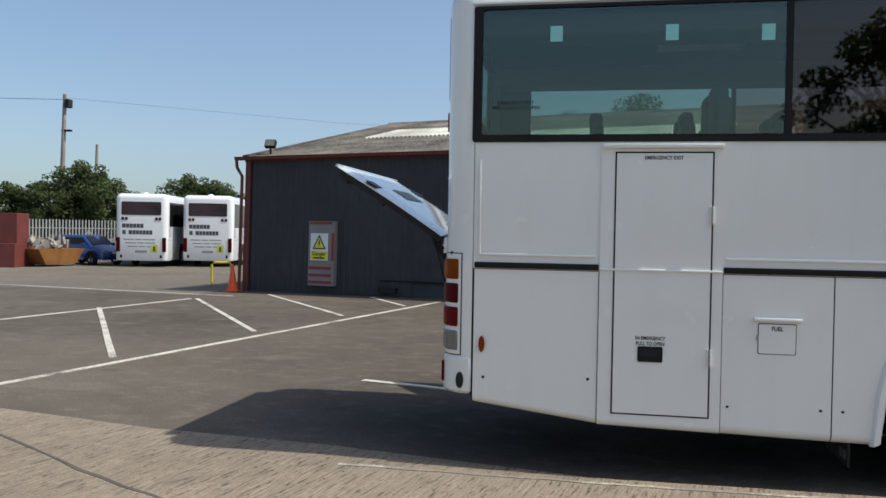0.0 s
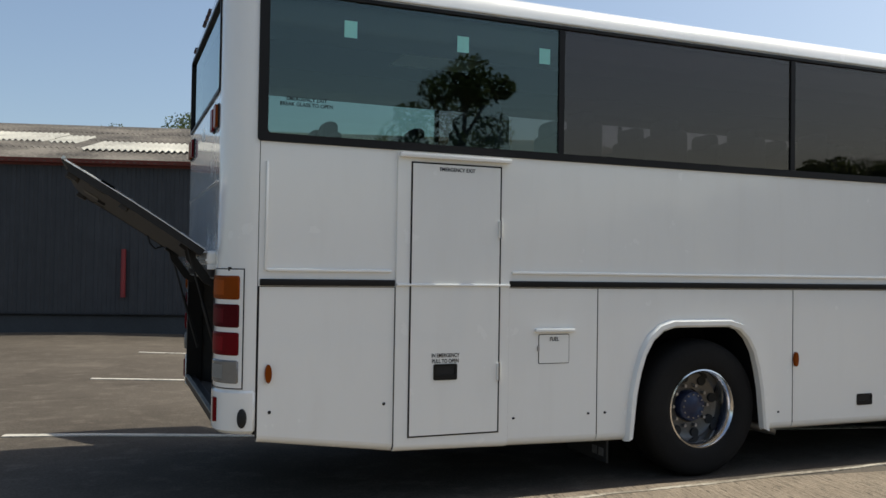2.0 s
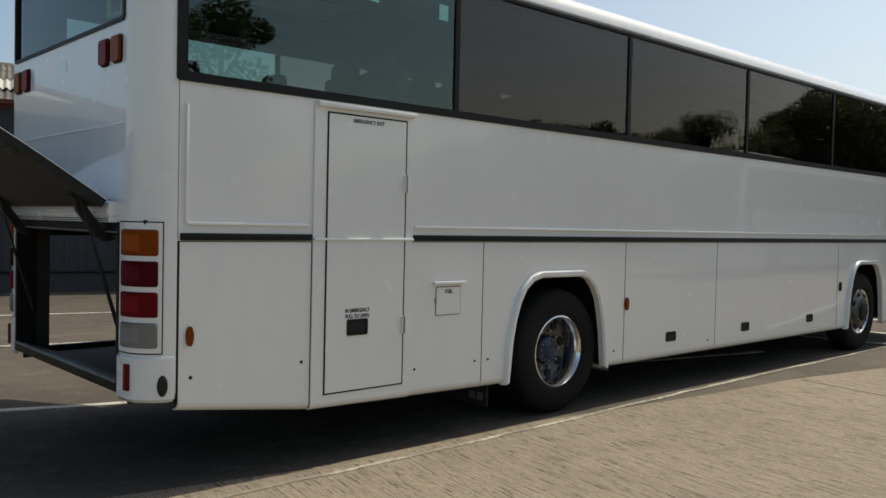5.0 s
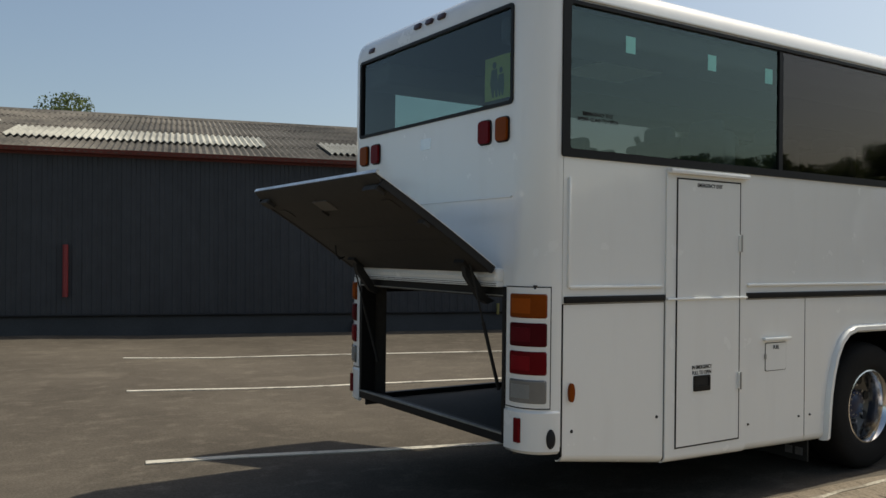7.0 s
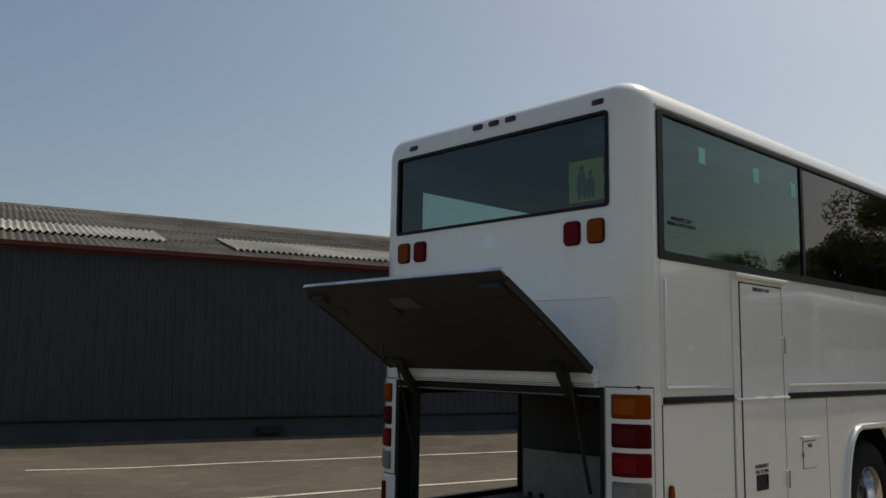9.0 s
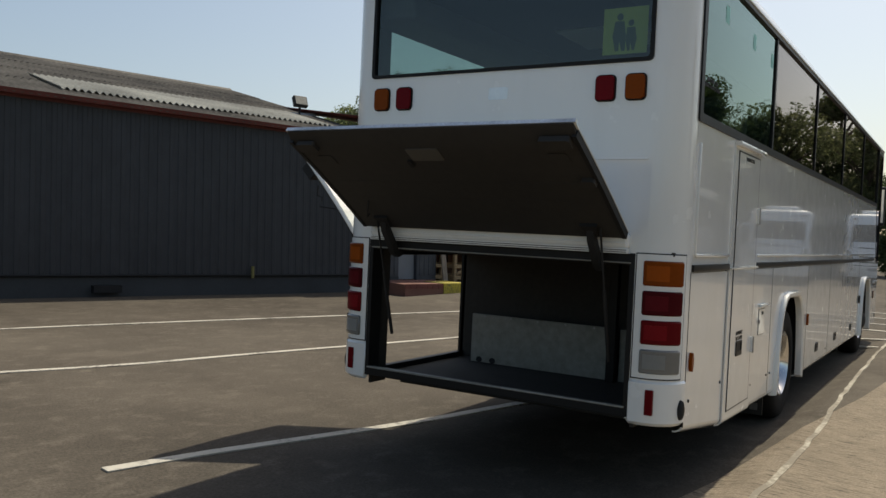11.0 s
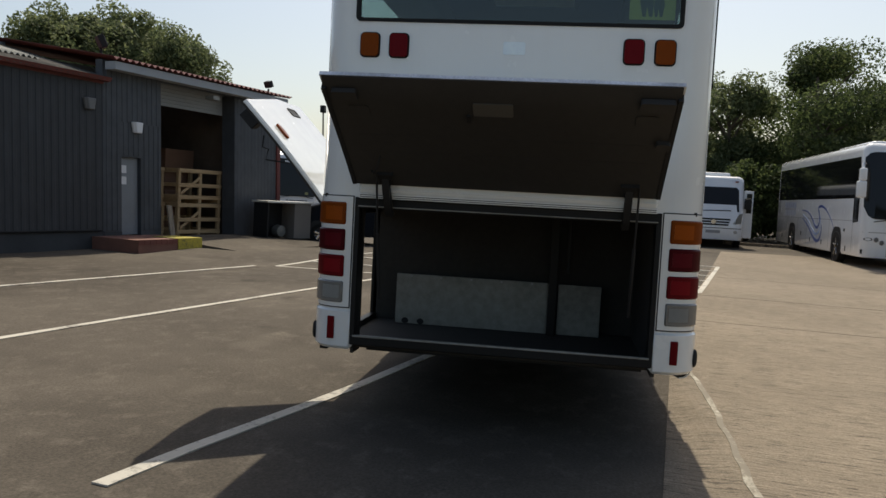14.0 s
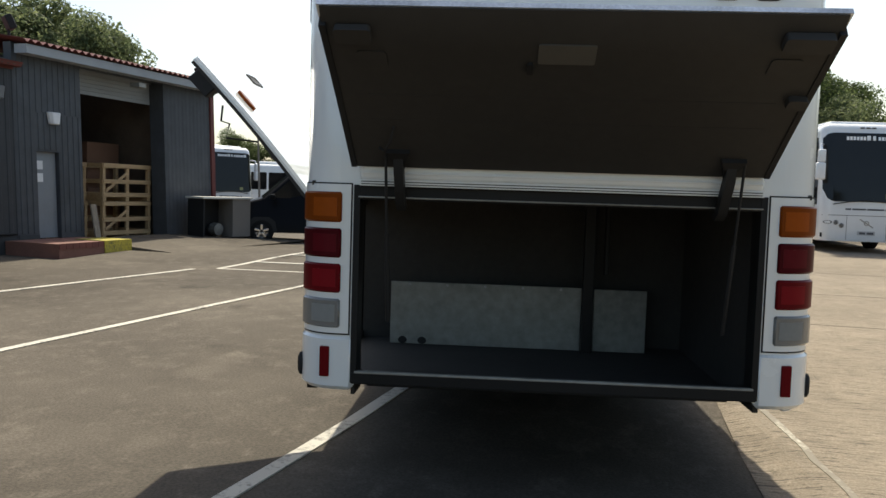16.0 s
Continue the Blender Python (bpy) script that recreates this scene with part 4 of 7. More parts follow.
part("flap_wire", tube([LOCKER(0.2, FL * 0.7, -0.06), LOCKER(0.2, FL * 0.64, -0.12), LOCKER(0.22, FL * 0.6, -0.10), LOCKER(0.21, FL * 0.55, -0.16), LOCKER(0.24, FL * 0.42, -0.05)], 0.006, 6), M_BLACK, lk)


# roof
def plan_ring(inset, z, n=6, crown=0.0):
    out = []
    r, q = max(0.2 - inset, 0.02), max(0.45 - inset, 0.02)
    for cx, cy, a0, r in ((LEN - inset - q, 2.5 - inset - q, 0, q), (-0.07 + inset + r, 2.5 - inset - r, 90, r), (-0.07 + inset + r, inset + r, 180, r), (LEN - inset - q, inset + q, 270, q)):
        for k in range(n + 1):
            a = radians(a0 + 90 * k / n)
            out.append((cx + r * math.cos(a), cy + r * math.sin(a), z))
    return out


rr = 0.148
rings = [plan_ring(0.0, 3.30)] + [plan_ring(rr * (1 - math.cos(radians(a))), 3.325 + rr * math.sin(radians(a))) for a in range(0, 91, 10)]
for ins, dz in ((0.3, 0.03), (0.55, 0.055), (0.85, 0.075), (1.15, 0.088), (1.24, 0.09)):
    rings.append([(x, y, 3.325 + rr + dz) for x, y, z in plan_ring(ins, 0)])
rb = sweep(rings, caps=False)
rb.faces.new([v for v in list(rb.verts)[-len(rings[-1]):]])
for v in rb.verts:
    v.co.z += 0.095 * (1 - ((v.co.y - 1.25) / 1.25) ** 2) * min(max((v.co.z - 3.325) / 0.08, 0.0), 1.0)
part("roof", rb, M_WHITE, coach, "white rounded roof", True)
for x0 in (3.3, 8.4):
    part("roof_hatch", box(x0, x0 + 0.8, 0.85, 1.65, 3.45, 3.56, 0.04, seg=3), M_WHITE, coach, "low white roof hatch", True)
part("roof_pod", box(4.5, 6.9, 0.62, 1.88, 3.5, 3.66, 0.06, seg=3), M_WHITE, coach, "long low white roof pod", True)
part("roof_rail", tube([(5.2, 0.42, 3.49), (5.3, 0.42, 3.53), (7.4, 0.42, 3.53), (7.5, 0.42, 3.49)], 0.012), M_STEEL, coach)

# front: rounded corners, wrap-round windscreen and cab side windows
def front_line(off, a0=-90.0, a1=90.0, n=28):
    """Plan of the front from the near corner (-90 degrees) to the far one, off metres proud of the skin."""
    out = []
    for k in range(n + 1):
        a = radians(a0 + (a1 - a0) * k / n)
        out.append((LEN - 0.45 + (0.45 + off) * math.cos(a), 1.25 + 0.80 * max(-1, min(1, math.degrees(a) / 45)) + (0.45 + off) * math.sin(a)))
    return out


def front_strip(z0, z1, d0, d1, a0=-90.0, a1=90.0, n=28):
    loop = front_line(d1, a0, a1, n) + front_line(d0, a0, a1, n)[::-1]
    return sweep([[(x, y, z) for x, y in loop] for z in (z0, z1)])


part("front_panel", front_strip(0.30, 1.395, -0.035, 0.0), M_WHITE, coach, "white rounded nose below the windscreen", True)
part("front_header", front_strip(3.24, 3.325, -0.035, 0.0), M_WHITE, coach, "", True)
part("windscreen", front_strip(1.39, 3.245, -0.018, -0.012, -60, 60), M_GLASS2, coach, "large tinted windscreen", True)
part("front_bumper_bar", front_strip(1.055, 1.077, 0.0, 0.014), M_WHITE, coach, "", True)
CAB = [(10.94, 3.245), (10.97, 2.26), (11.17, 1.66), (11.22, 1.52), (11.29, 1.43), (11.36, 1.395), (11.685, 1.395), (11.685, 3.245)]
for to, sy in ((SIDE, -1), (FARSIDE, 1)):
    a0 = sy * 90.0
    cs = part("cab_side", plate([(10.92, 0.30), (11.70, 0.30), (11.70, 3.325), (10.92, 3.325)], [CAB[::-1]], to, -0.035, 0.0), M_WHITE, coach, "white cab side panel")
    part("cab_gasket", plate(CAB, [[(u * 0.94 + 11.36 * 0.06, v * 0.97 + 2.3 * 0.03) for u, v in CAB][::-1]], to, -0.03, 0.004), M_GASKET, cs)
    part("cab_window", plate([(u * 0.97 + 11.36 * 0.03, v * 0.985 + 2.3 * 0.015) for u, v in CAB], [], to, -0.016, -0.012), M_GLASS2, cs, "dark tinted cab side window")
    part("corner_window", front_strip(1.395, 3.24, -0.018, -0.012, a0, sy * 74.0, 6), M_GLASS2, cs, "", True)
    part("screen_pillar", front_strip(1.385, 3.25, -0.035, 0.004, sy * 73.0, sy * 60.0, 4), M_WHITE, cs, "slim white windscreen pillar", True)
    part("panel_joint", plate([(10.92, 1.022), (11.68, 1.022), (11.68, 1.032), (10.92, 1.032)], [], to, -0.01, 0.003), M_GASKET, cs)
    part("front_bumper_bar", plate([(11.15, 1.055), (11.70, 1.055), (11.70, 1.077), (11.15, 1.077)], [], to, 0.0, 0.014), M_WHITE, cs)
    part("side_marker", plate(rrect(11.06, 11.165, 0.795, 0.92, 0.01), [], to, 0.0, 0.012), plain("marker_brown", (0.10, 0.045, 0.02), 0.4), cs, "dull brown square side lamp")
    for x, z in ((10.69, 0.465), (11.58, 0.472)):
        part("skirt_socket", plate(rrect(x - 0.028, x + 0.028, z - 0.032, z + 0.032, 0.006), [], to, 0.0, 0.006), M_GASKET, cs)
    ym = 0.10 if sy < 0 else 2.40
    mr = part("mirror", box(12.20, 12.34, ym - 0.12, ym + 0.12, 2.05, 2.77, 0.05, seg=3), M_BLACK, coach, "tall black mirror hung before the windscreen", True)
    part("mirror_arm", tube([(11.86, ym, 3.30), (12.1, ym, 3.26), (12.26, ym, 3.1), (12.28, ym, 2.72)], 0.02), M_BLACK, mr, "", True)
    part("mirror_glass", box(12.192, 12.201, ym - 0.10, ym + 0.10, 2.11, 2.71, 0.003), M_CHROME, mr)
part("dashboard", box(11.3, 11.9, 0.3, 2.2, 1.62, 1.90, 0.06, seg=3), M_TRIM, coach, "dark cab dashboard", True)
wheel_ring = [(11.2 + 0.10 * math.cos(a), 0.72 + 0.24 * math.sin(a), 2.05 + 0.21 * math.cos(a)) for a in [2 * math.pi * k / 20 for k in range(21)]]
part("steering_wheel", tube(wheel_ring, 0.016, 6), M_BLACK, coach, "", True)

# chassis, floor and interior
part("deck", box(0.02, LEN - 0.45, 0.05, 2.45, 1.55, 1.60), M_DARKIN, coach)
for a, b in ((1.69, 2.80), (4.15, 9.24), (10.52, 11.65)):
    part("locker_body", box(a, b, 0.03, 2.47, 0.33, 1.50), M_BLACK, coach, "black locker box under the floor")
part("chassis", box(2.6, 10.6, 0.75, 1.75, 0.42, 1.5), M_BLACK, coach)
part("rear_underside", box(0.35, 1.5, 0.29, 2.21, 0.42, 0.448), M_BLACK, coach)
part("near_backing", box(0.14, 1.53, 0.026, 0.05, 0.50, 1.45), M_BLACK, coach)
part("exhaust", tube([(4.16, 0.42, 0.30), (4.30, 0.22, 0.25), (4.38, 0.13, 0.235)], 0.045, 14), M_STEEL, coach, "short exhaust tail pipe", True)
mf = part("mudflap", box(2.72, 2.735, 0.05, 0.62, 0.10, 0.55), M_BLACK, coach, "black rubber mudflap with pale worn marks")
for y in (0.09, 0.18):
    part("pale_bar", box(2.717, 2.72, y, y + 0.065, 0.14, 0.20), plain("flap_pale", g(0.11), 0.7, var=0.4), mf)
part("cabin_lining", box(0.03, LEN - 0.45, 0.05, 2.45, 3.31, 3.325), M_CEIL, coach)
# white colour imitates daylight from a roof hatch; the roof above is closed
part("hatch_cover", box(1.5, 2.2, 0.9, 1.6, 3.295, 3.309, 0.004), plain("hatch_white", g(0.75), 0.7), coach, "white ceiling panel standing in for daylight through a hatch")
part("cabin_side", box(0.1, 10.9, 0.047, 0.06, 1.6, 2.37), M_TRIM, coach)
part("cabin_side", box(0.1, 10.9, 2.44, 2.453, 1.6, 2.37), M_TRIM, coach)
part("cabin_side", box(0.02, 0.34, 2.43, 2.453, 2.37, 3.27), M_TRIM, coach)
# added panel, not a known fitting: stops windscreen sun from lighting the cabin
part("cab_partition", box(10.87, 10.9, 0.06, 2.44, 1.6, 3.28), M_SEAT, coach, "dark panel added behind the cab to keep the sun out")
part("cabin_rear", box(-0.03, 0.0, 0.1, 2.4, 1.6, 2.66), M_TRIM, coach)
for y0, y1 in ((0.06, 0.50), (2.0, 2.44)):
    part("luggage_rack", box(0.02, 10.85, y0, y1, 3.10, 3.28, 0.05, seg=3), M_TRIM, coach, "dark grey overhead luggage rack", True)


def seat_bm():
    b = box(0, 0.45, 0, 0.46, 2.02, 2.14, 0.05, seg=2)
    back = box(-0.06, 0.06, 0.0, 0.46, 2.08, 2.66, 0.05, seg=3)
    join(b, back)
    join(b, box(-0.07, 0.05, 0.09, 0.37, 2.60, 2.76, 0.06, seg=3))
    join(b, box(0.05, 0.35, 0.15, 0.3, 1.6, 2.04))
    return moved(b, Matrix.Translation((0, 0, -0.05)))


s0 = part("passenger_seat", seat_bm(), M_SEAT, coach, "dark cloth coach seat with a headrest", True)
s0.location = (1.88, 0.12, 0.06)
for i in range(13):
    for y, x1 in ((0.12, 1.88), (0.59, 1.88), (1.46, 1.0), (1.93, 1.0)):
        if (i, y) == (0, 0.12) or x1 + 0.775 * i > 10.3:
            continue
        s = new("passenger_seat", s0.data)
        s.parent = coach
        s.location = (x1 + 0.775 * i, y, 0.06)
        tagged(s, label="dark cloth coach seat with a headrest")


# the body rides 45 mm down on its springs
_done = set()
for ob in coach.children_recursive:
    if ob.type == "MESH" and ob.data.name not in _done:
        _done.add(ob.data.name)
        for v in ob.data.vertices:
            v.co.z -= 0.045 * min(max((v.co.z - 0.33) / 0.2, 0.0), 1.0)


def coach_wheel(x, y, sgn, dished):
    """One road wheel, its outer side at y; sgn: -1 for the near side."""
    T = Matrix.Translation((x, y, 0.456)) @ Matrix.Diagonal((1.02, -sgn, 1.02, 1))
    prof = [(0.285, 0.03), (0.31, 0.005), (0.36, -0.004), (0.435, 0.002), (0.485, 0.016), (0.507, 0.045), (0.517, 0.08), (0.52, 0.10), (0.52, 0.22), (0.507, 0.27), (0.43, 0.30), (0.30, 0.28)]
    wh = part("wheel", moved(lathe(prof, 56), T), M_TYRE, coach, "black coach tyre", True)
    if dished:
        rim = [(0.292, 0.028), (0.298, 0.015), (0.288, 0.012), (0.275, 0.03), (0.262, 0.07), (0.255, 0.155), (0.25, 0.172)]
        disc = [(0.252, 0.171), (0.245, 0.175), (0.205, 0.185), (0.13, 0.19), (0.125, 0.215), (0.10, 0.215)]
        hub = [(0.118, 0.215), (0.118, 0.15), (0.108, 0.132), (0.07, 0.128), (0.06, 0.12), (0.0, 0.118)]
        dep, rb_ = 0.186, 0.168
    else:
        rim = [(0.292, 0.028), (0.298, 0.015), (0.288, 0.012), (0.272, 0.03), (0.258, 0.06), (0.245, 0.05)]
        disc = [(0.246, 0.051), (0.20, -0.005), (0.15, -0.02), (0.12, -0.02)]
        hub = [(0.12, -0.02), (0.11, -0.05), (0.06, -0.07), (0.0, -0.072)]
        dep, rb_ = 0.0, 0.165
    r = part("rim", moved(lathe(rim, 48), T), M_CHROME, wh, "polished steel rim", True)
    part("wheel_disc", moved(lathe(disc, 40), T), M_RIMDISC, r, "dull steel wheel disc", True)
    part("hub", moved(lathe(hub, 32), T), M_HUB if dished else M_BLACK, wh, "dark blue hub cap" if dished else "", True)
    if dished:
        for k in range(12):
            a = 2 * math.pi * k / 12
            part("hub_bolt", moved(lathe([(0, -0.008), (0.006, -0.008), (0.008, 0.004)], 6), T @ Matrix.Translation((0.09 * math.cos(a), 0.13, 0.09 * math.sin(a)))), M_STEEL, r)
    for k in range(8):
        a = 2 * math.pi * (k + 0.3) / 8
        part("vent_hole", moved(lathe([(0, -0.004), (0.036, -0.004), (0.038, 0.006)], 14), T @ Matrix.Translation(((rb_ + 0.05) * math.cos(a), dep - 0.012 if dished else 0.008, (rb_ + 0.05) * math.sin(a)))), M_BLACK, r)
    for k in range(10):
        a = 2 * math.pi * k / 10
        part("wheel_nut", moved(lathe([(0, -0.03), (0.013, -0.03), (0.015, 0.01)], 6), T @ Matrix.Translation((rb_ * math.cos(a) * 0.95, dep, rb_ * math.sin(a) * 0.95))), M_STEEL, r)


for x, dished in ((XR + 0.08, True), (XF, False)):
    coach_wheel(x, 0.045, -1, dished)
    coach_wheel(x, 2.455, 1, dished)
for y in (0.375, 1.85):
    part("inner_tyre", moved(lathe([(0.29, 0), (0.42, 0), (0.49, 0.03), (0.5, 0.08), (0.5, 0.2), (0.48, 0.25), (0.29, 0.27)], 40), Matrix.Translation((XR + 0.08, y, 0.445))), M_TYRE, coach)
part("axle", tube([(XR + 0.08, 0.3, 0.455), (XR + 0.08, 2.2, 0.455)], 0.09), M_BLACK, coach)
part("axle", tube([(XF, 0.2, 0.5), (XF, 2.3, 0.5)], 0.06), M_BLACK, coach)


# ---- the warehouse ----
WU = Vector((1, -0.2740, 0)).normalized()
WN = Vector((WU.y, -WU.x, 0))
WO = Vector((0, 14.45, 0))


def WALL(u, v, w):
    """Along the wall, up, and out of it towards the yard."""
    return tuple(WO + WU * (u if u < 0 else u * 0.986) + WN * w + Vector((0, LEAN * v, v)))


house = thing("warehouse", "long dark grey corrugated steel warehouse with a weathered fibre-cement roof", "warehouse")


def corrugated(u0, u1, v0, v1, w, pitch, depth, bm=None):
    """Box-ribbed sheet with upright ribs, backed by a flat skin."""
    bm = bm or bmesh.new()
    us = []
    k, u = 0, u0
    while u < u1 - 1e-6:
        for f, d in ((0.0, 0), (0.42, 0), (0.5, 1), (0.92, 1)):
            if u + f * pitch < u1:
                us.append((u + f * pitch, w + depth * d))
        u += pitch
    us.append((u1, w))
    lo, hi = [bm.verts.new(WALL(a, v0, b)) for a, b in us], [bm.verts.new(WALL(a, v1, b)) for a, b in us]
    for i in range(len(us) - 1):
        bm.faces.new([lo[i], lo[i + 1], hi[i + 1], hi[i]])
    bl, bh = [bm.verts.new(WALL(a, v0, w - 0.06)) for a in (u0, u1)], [bm.verts.new(WALL(a, v1, w - 0.06)) for a in (u0, u1)]
    bm.faces.new([bl[0], bh[0], bh[1], bl[1]])
    return bm


U0, U1, U2 = -9.35, 12.8, 19.55
RIDGE, RZ, EZ, BACK = 8.2, 5.70, 3.78, 16.4
u = U0
while u < U1 - 0.01:
    e = min(u + 2.73125, U1)
    part("cladding_bay", corrugated(u, e, 0.34 if u > -5 else -0.05, 3.70, 0.0, 0.19, 0.013), M_CLAD, house)
    u = e
part("plinth", plate([(U0, -0.3), (U1, -0.1), (U1, 0.33), (U0, 0.33)], [], WALL, -0.25, -0.01), M_PLINTH, house, "dark painted block plinth")
part("plinth_pipe", tube([WALL(-4.9, 0.36, 0.05), WALL(U1 - 0.1, 0.36, 0.05)], 0.022), M_BLACK, house, "black pipe along the plinth", True)
# gable end at the far corner and back
gab = [(0.0, -0.3), (-BACK, -0.3), (-BACK, EZ), (-RIDGE, RZ - 0.05), (0.0, EZ - 0.05)]
part("gable_wall", plate(gab, [], lambda a, v, w: WALL(U0 + w, v, a), 0.0, 0.12), M_CLAD, house)
part("gable_wall", plate(gab, [], lambda a, v, w: WALL(U1 - w, v, a - 0.1), 0.0, 0.12), M_CLAD, house)
part("back_wall", plate([(U0, 0), (U2, 0), (U2, EZ), (U0, EZ)], [], WALL, -BACK - 0.1, -BACK), M_CLAD, house)
part("corner_post", plate([(U0 - 0.16, -0.3), (U0 + 0.02, -0.3), (U0 + 0.02, 3.72), (U0 - 0.16, 3.72)], [], WALL, -0.2, 0.05), M_OXIDE, house, "oxide red corner post")
part("downpipe", tube([WALL(U0 - 0.42, 3.70, 0.16), WALL(U0 - 0.40, 3.45, 0.14), WALL(U0 - 0.24, 3.2, 0.10), WALL(U0 - 0.24, -0.2, 0.10)], 0.05), M_OXIDE, house, "oxide red downpipe", True)
part("eaves_gutter", sweep([[WALL(u, 3.70, 0.04), WALL(u, 3.66, 0.10), WALL(u, 3.67, 0.20), WALL(u, 3.76, 0.24), WALL(u, 3.755, 0.225), WALL(u, 3.74, 0.06)] for u in (U0 - 0.45, U1 + 0.05)]), M_OXIDE, house, "oxide red eaves gutter")
part("fascia", plate([(U0 - 0.2, 3.62), (U1, 3.62), (U1, 3.76), (U0 - 0.2, 3.76)], [], WALL, -0.02, 0.04), M_OXIDE, house)


def roof_sheet(u0, u1, a0, z0, a1, z1, pitch=0.146, amp=0.028, lift=0.0, per=6, ext=0.028):
    """Corrugated sheet between two levels; a: distance behind the wall."""
    n = int((u1 - u0) / pitch * per)
    rings = []
    for a, z in ((a0, z0), (a1, z1)):
        up = [WALL(u0 + (u1 - u0) * k / n, z + lift + amp * math.cos(2 * math.pi * k / per), -a) for k in range(n + 1)]
        dn = [WALL(u0 + (u1 - u0) * k / n, z + lift + amp * math.cos(2 * math.pi * k / per) - ext * 0.5, -a) for k in range(n + 1)]
        rings.append(up + dn[::-1])
    return sweep(rings)


def roof_z(a):
    return EZ + (RZ - EZ) * a / RIDGE


for i, (a0, a1) in enumerate(((-0.22, 2.2), (2.05, 4.3), (4.15, 6.4), (6.25, RIDGE + 0.02))):
    part("roof_sheet", roof_sheet(U0 - 0.12, U1 + 0.1, a0, roof_z(a0), a1, roof_z(a1), lift=0.016 * i), M_ROOF, house, "weathered corrugated fibre-cement roofing", True)
part("roof_sheet", roof_sheet(U0 - 0.12, U1 + 0.1, RIDGE, RZ + 0.04, BACK + 0.2, EZ - 0.03), M_ROOF, house, "weathered corrugated fibre-cement roofing", True)
part("ridge_cap", sweep([[WALL(u, RZ - 0.02, -RIDGE + 0.28), WALL(u, RZ + 0.10, -RIDGE + 0.06), WALL(u, RZ + 0.10, -RIDGE - 0.06), WALL(u, RZ - 0.02, -RIDGE - 0.28)] for u in (U0 - 0.12, U1 + 0.1)]), M_ROOF, house, "", True)
part("verge", sweep([[WALL(U0 - 0.16, roof_z(a) - 0.08, -a), WALL(U0 - 0.16, roof_z(a) + 0.07, -a), WALL(U0 + 0.06, roof_z(a) + 0.075, -a), WALL(U0 + 0.06, roof_z(a) - 0.08, -a)] for a in (-0.2, RIDGE)]), M_ROOF, house)
for u0, u1, a0, a1 in ((-7.6, -3.4, 3.4, 5.6), (-1.9, 3.8, 1.6, 3.6), (5.2, 11.9, 0.9, 3.0), (-3.2, -2.5, 3.2, 5.0)):
    part("skylight", roof_sheet(u0, u1, a0, roof_z(a0), a1, roof_z(a1), lift=0.055), M_SKYL, house, "pale translucent corrugated roof light", True)

# taller loading bay section beside it
B0, B1, TOP = 14.66, 17.56, 3.94
EB = 4.17
part("cladding_bay", plate([(U1, 0.0), (13.36, 0.0), (13.36, 0.30), (13.36, 2.04), (13.98, 2.04), (13.98, 0.24), (B0, 0.05), (B0, TOP + 0.0), (B1, TOP), (B1, 0.05), (U2, 0.05), (U2, EB), (U1, EB)], [], WALL, -0.2, 0.0), M_CLAD2, house)
for a, b, c, d in ((U1 + 0.02, B0, 2.85, 4.12), (U1 + 0.02, 13.34, 0.35, 2.83), (14.0, B0, 0.35, 2.83), (13.34, 14.0, 2.08, 2.83), (B1 + 0.05, U2 - 0.02, 0.15, 3.92)):
    part("cladding_bay", corrugated(a, b, c, d, 0.004, 0.16, 0.016 if a < B1 else 0.006), M_CLAD2, house)
part("plinth", plate([(U1 + 0.02, -0.1), (13.36, -0.1), (13.36, 0.32), (U1 + 0.02, 0.32)], [], WALL, -0.2, 0.012), M_PLINTH, house)
pd = part("personnel_door", plate([(13.38, 0.24), (13.96, 0.24), (13.96, 2.03), (13.38, 2.03)], [], WALL, -0.13, -0.09), plain("door_grey", (0.20, 0.215, 0.23), 0.5), house, "grey steel door set back in the wall")
for z in (1.76, 1.50):
    part("door_notice", plate([(13.44, z - 0.09), (13.6, z - 0.09), (13.6, z + 0.09), (13.44, z + 0.09)], [], WALL, -0.09, -0.085), plain("notice_white", g(0.7), 0.6), pd, "small white notice")
part("bay_jamb", plate([(B1 + 0.002, 0.05), (B1 + 0.3, 0.05), (B1 + 0.3, 3.93), (B1 + 0.002, 3.93)], [], WALL, -0.42, -0.201), M_CLAD2, house)
for k in range(7):
    part("shutter_slat", plate([(B0 - 0.1, 3.42 + k * 0.09), (B1 + 0.1, 3.42 + k * 0.09), (B1 + 0.1, 3.505 + k * 0.09), (B0 - 0.1, 3.505 + k * 0.09)], [], WALL, -0.45, -0.425), plain("shutter_grey", (0.27, 0.28, 0.28), 0.5), house, "rolled-up grey shutter slat")
part("fascia", plate([(U1 + 0.05, 3.95), (U2 + 0.1, 3.95), (U2 + 0.1, 4.13), (U1 + 0.05, 4.13)], [], WALL, 0.03, 0.34), plain("fascia_grey", (0.34, 0.36, 0.38), 0.55), house, "pale grey fascia under the eaves")
part("roof_sheet", roof_sheet(U1 - 0.1, U2 + 0.2, -0.42, 4.19, 9.0, 5.5, 0.2, 0.03), M_OXIDE, house, "oxide red corrugated roofing", True)
part("parapet", plate([(U1 - 2.8, 3.95), (U1 + 0.05, 3.95), (U1 + 0.05, 4.62), (U1 - 2.8, 4.42)], [], WALL, -3.2, -3.1), plain("galvanised", (0.33, 0.36, 0.40), 0.5, 0.3), house, "galvanised sheet upstand")
part("end_wall", plate([(0, 0), (-9, 0), (-9, 5.4), (0, 4.12)], [], lambda a, v, w: WALL(U2 - w, v, a), 0.0, 0.15), M_CLAD2, house)
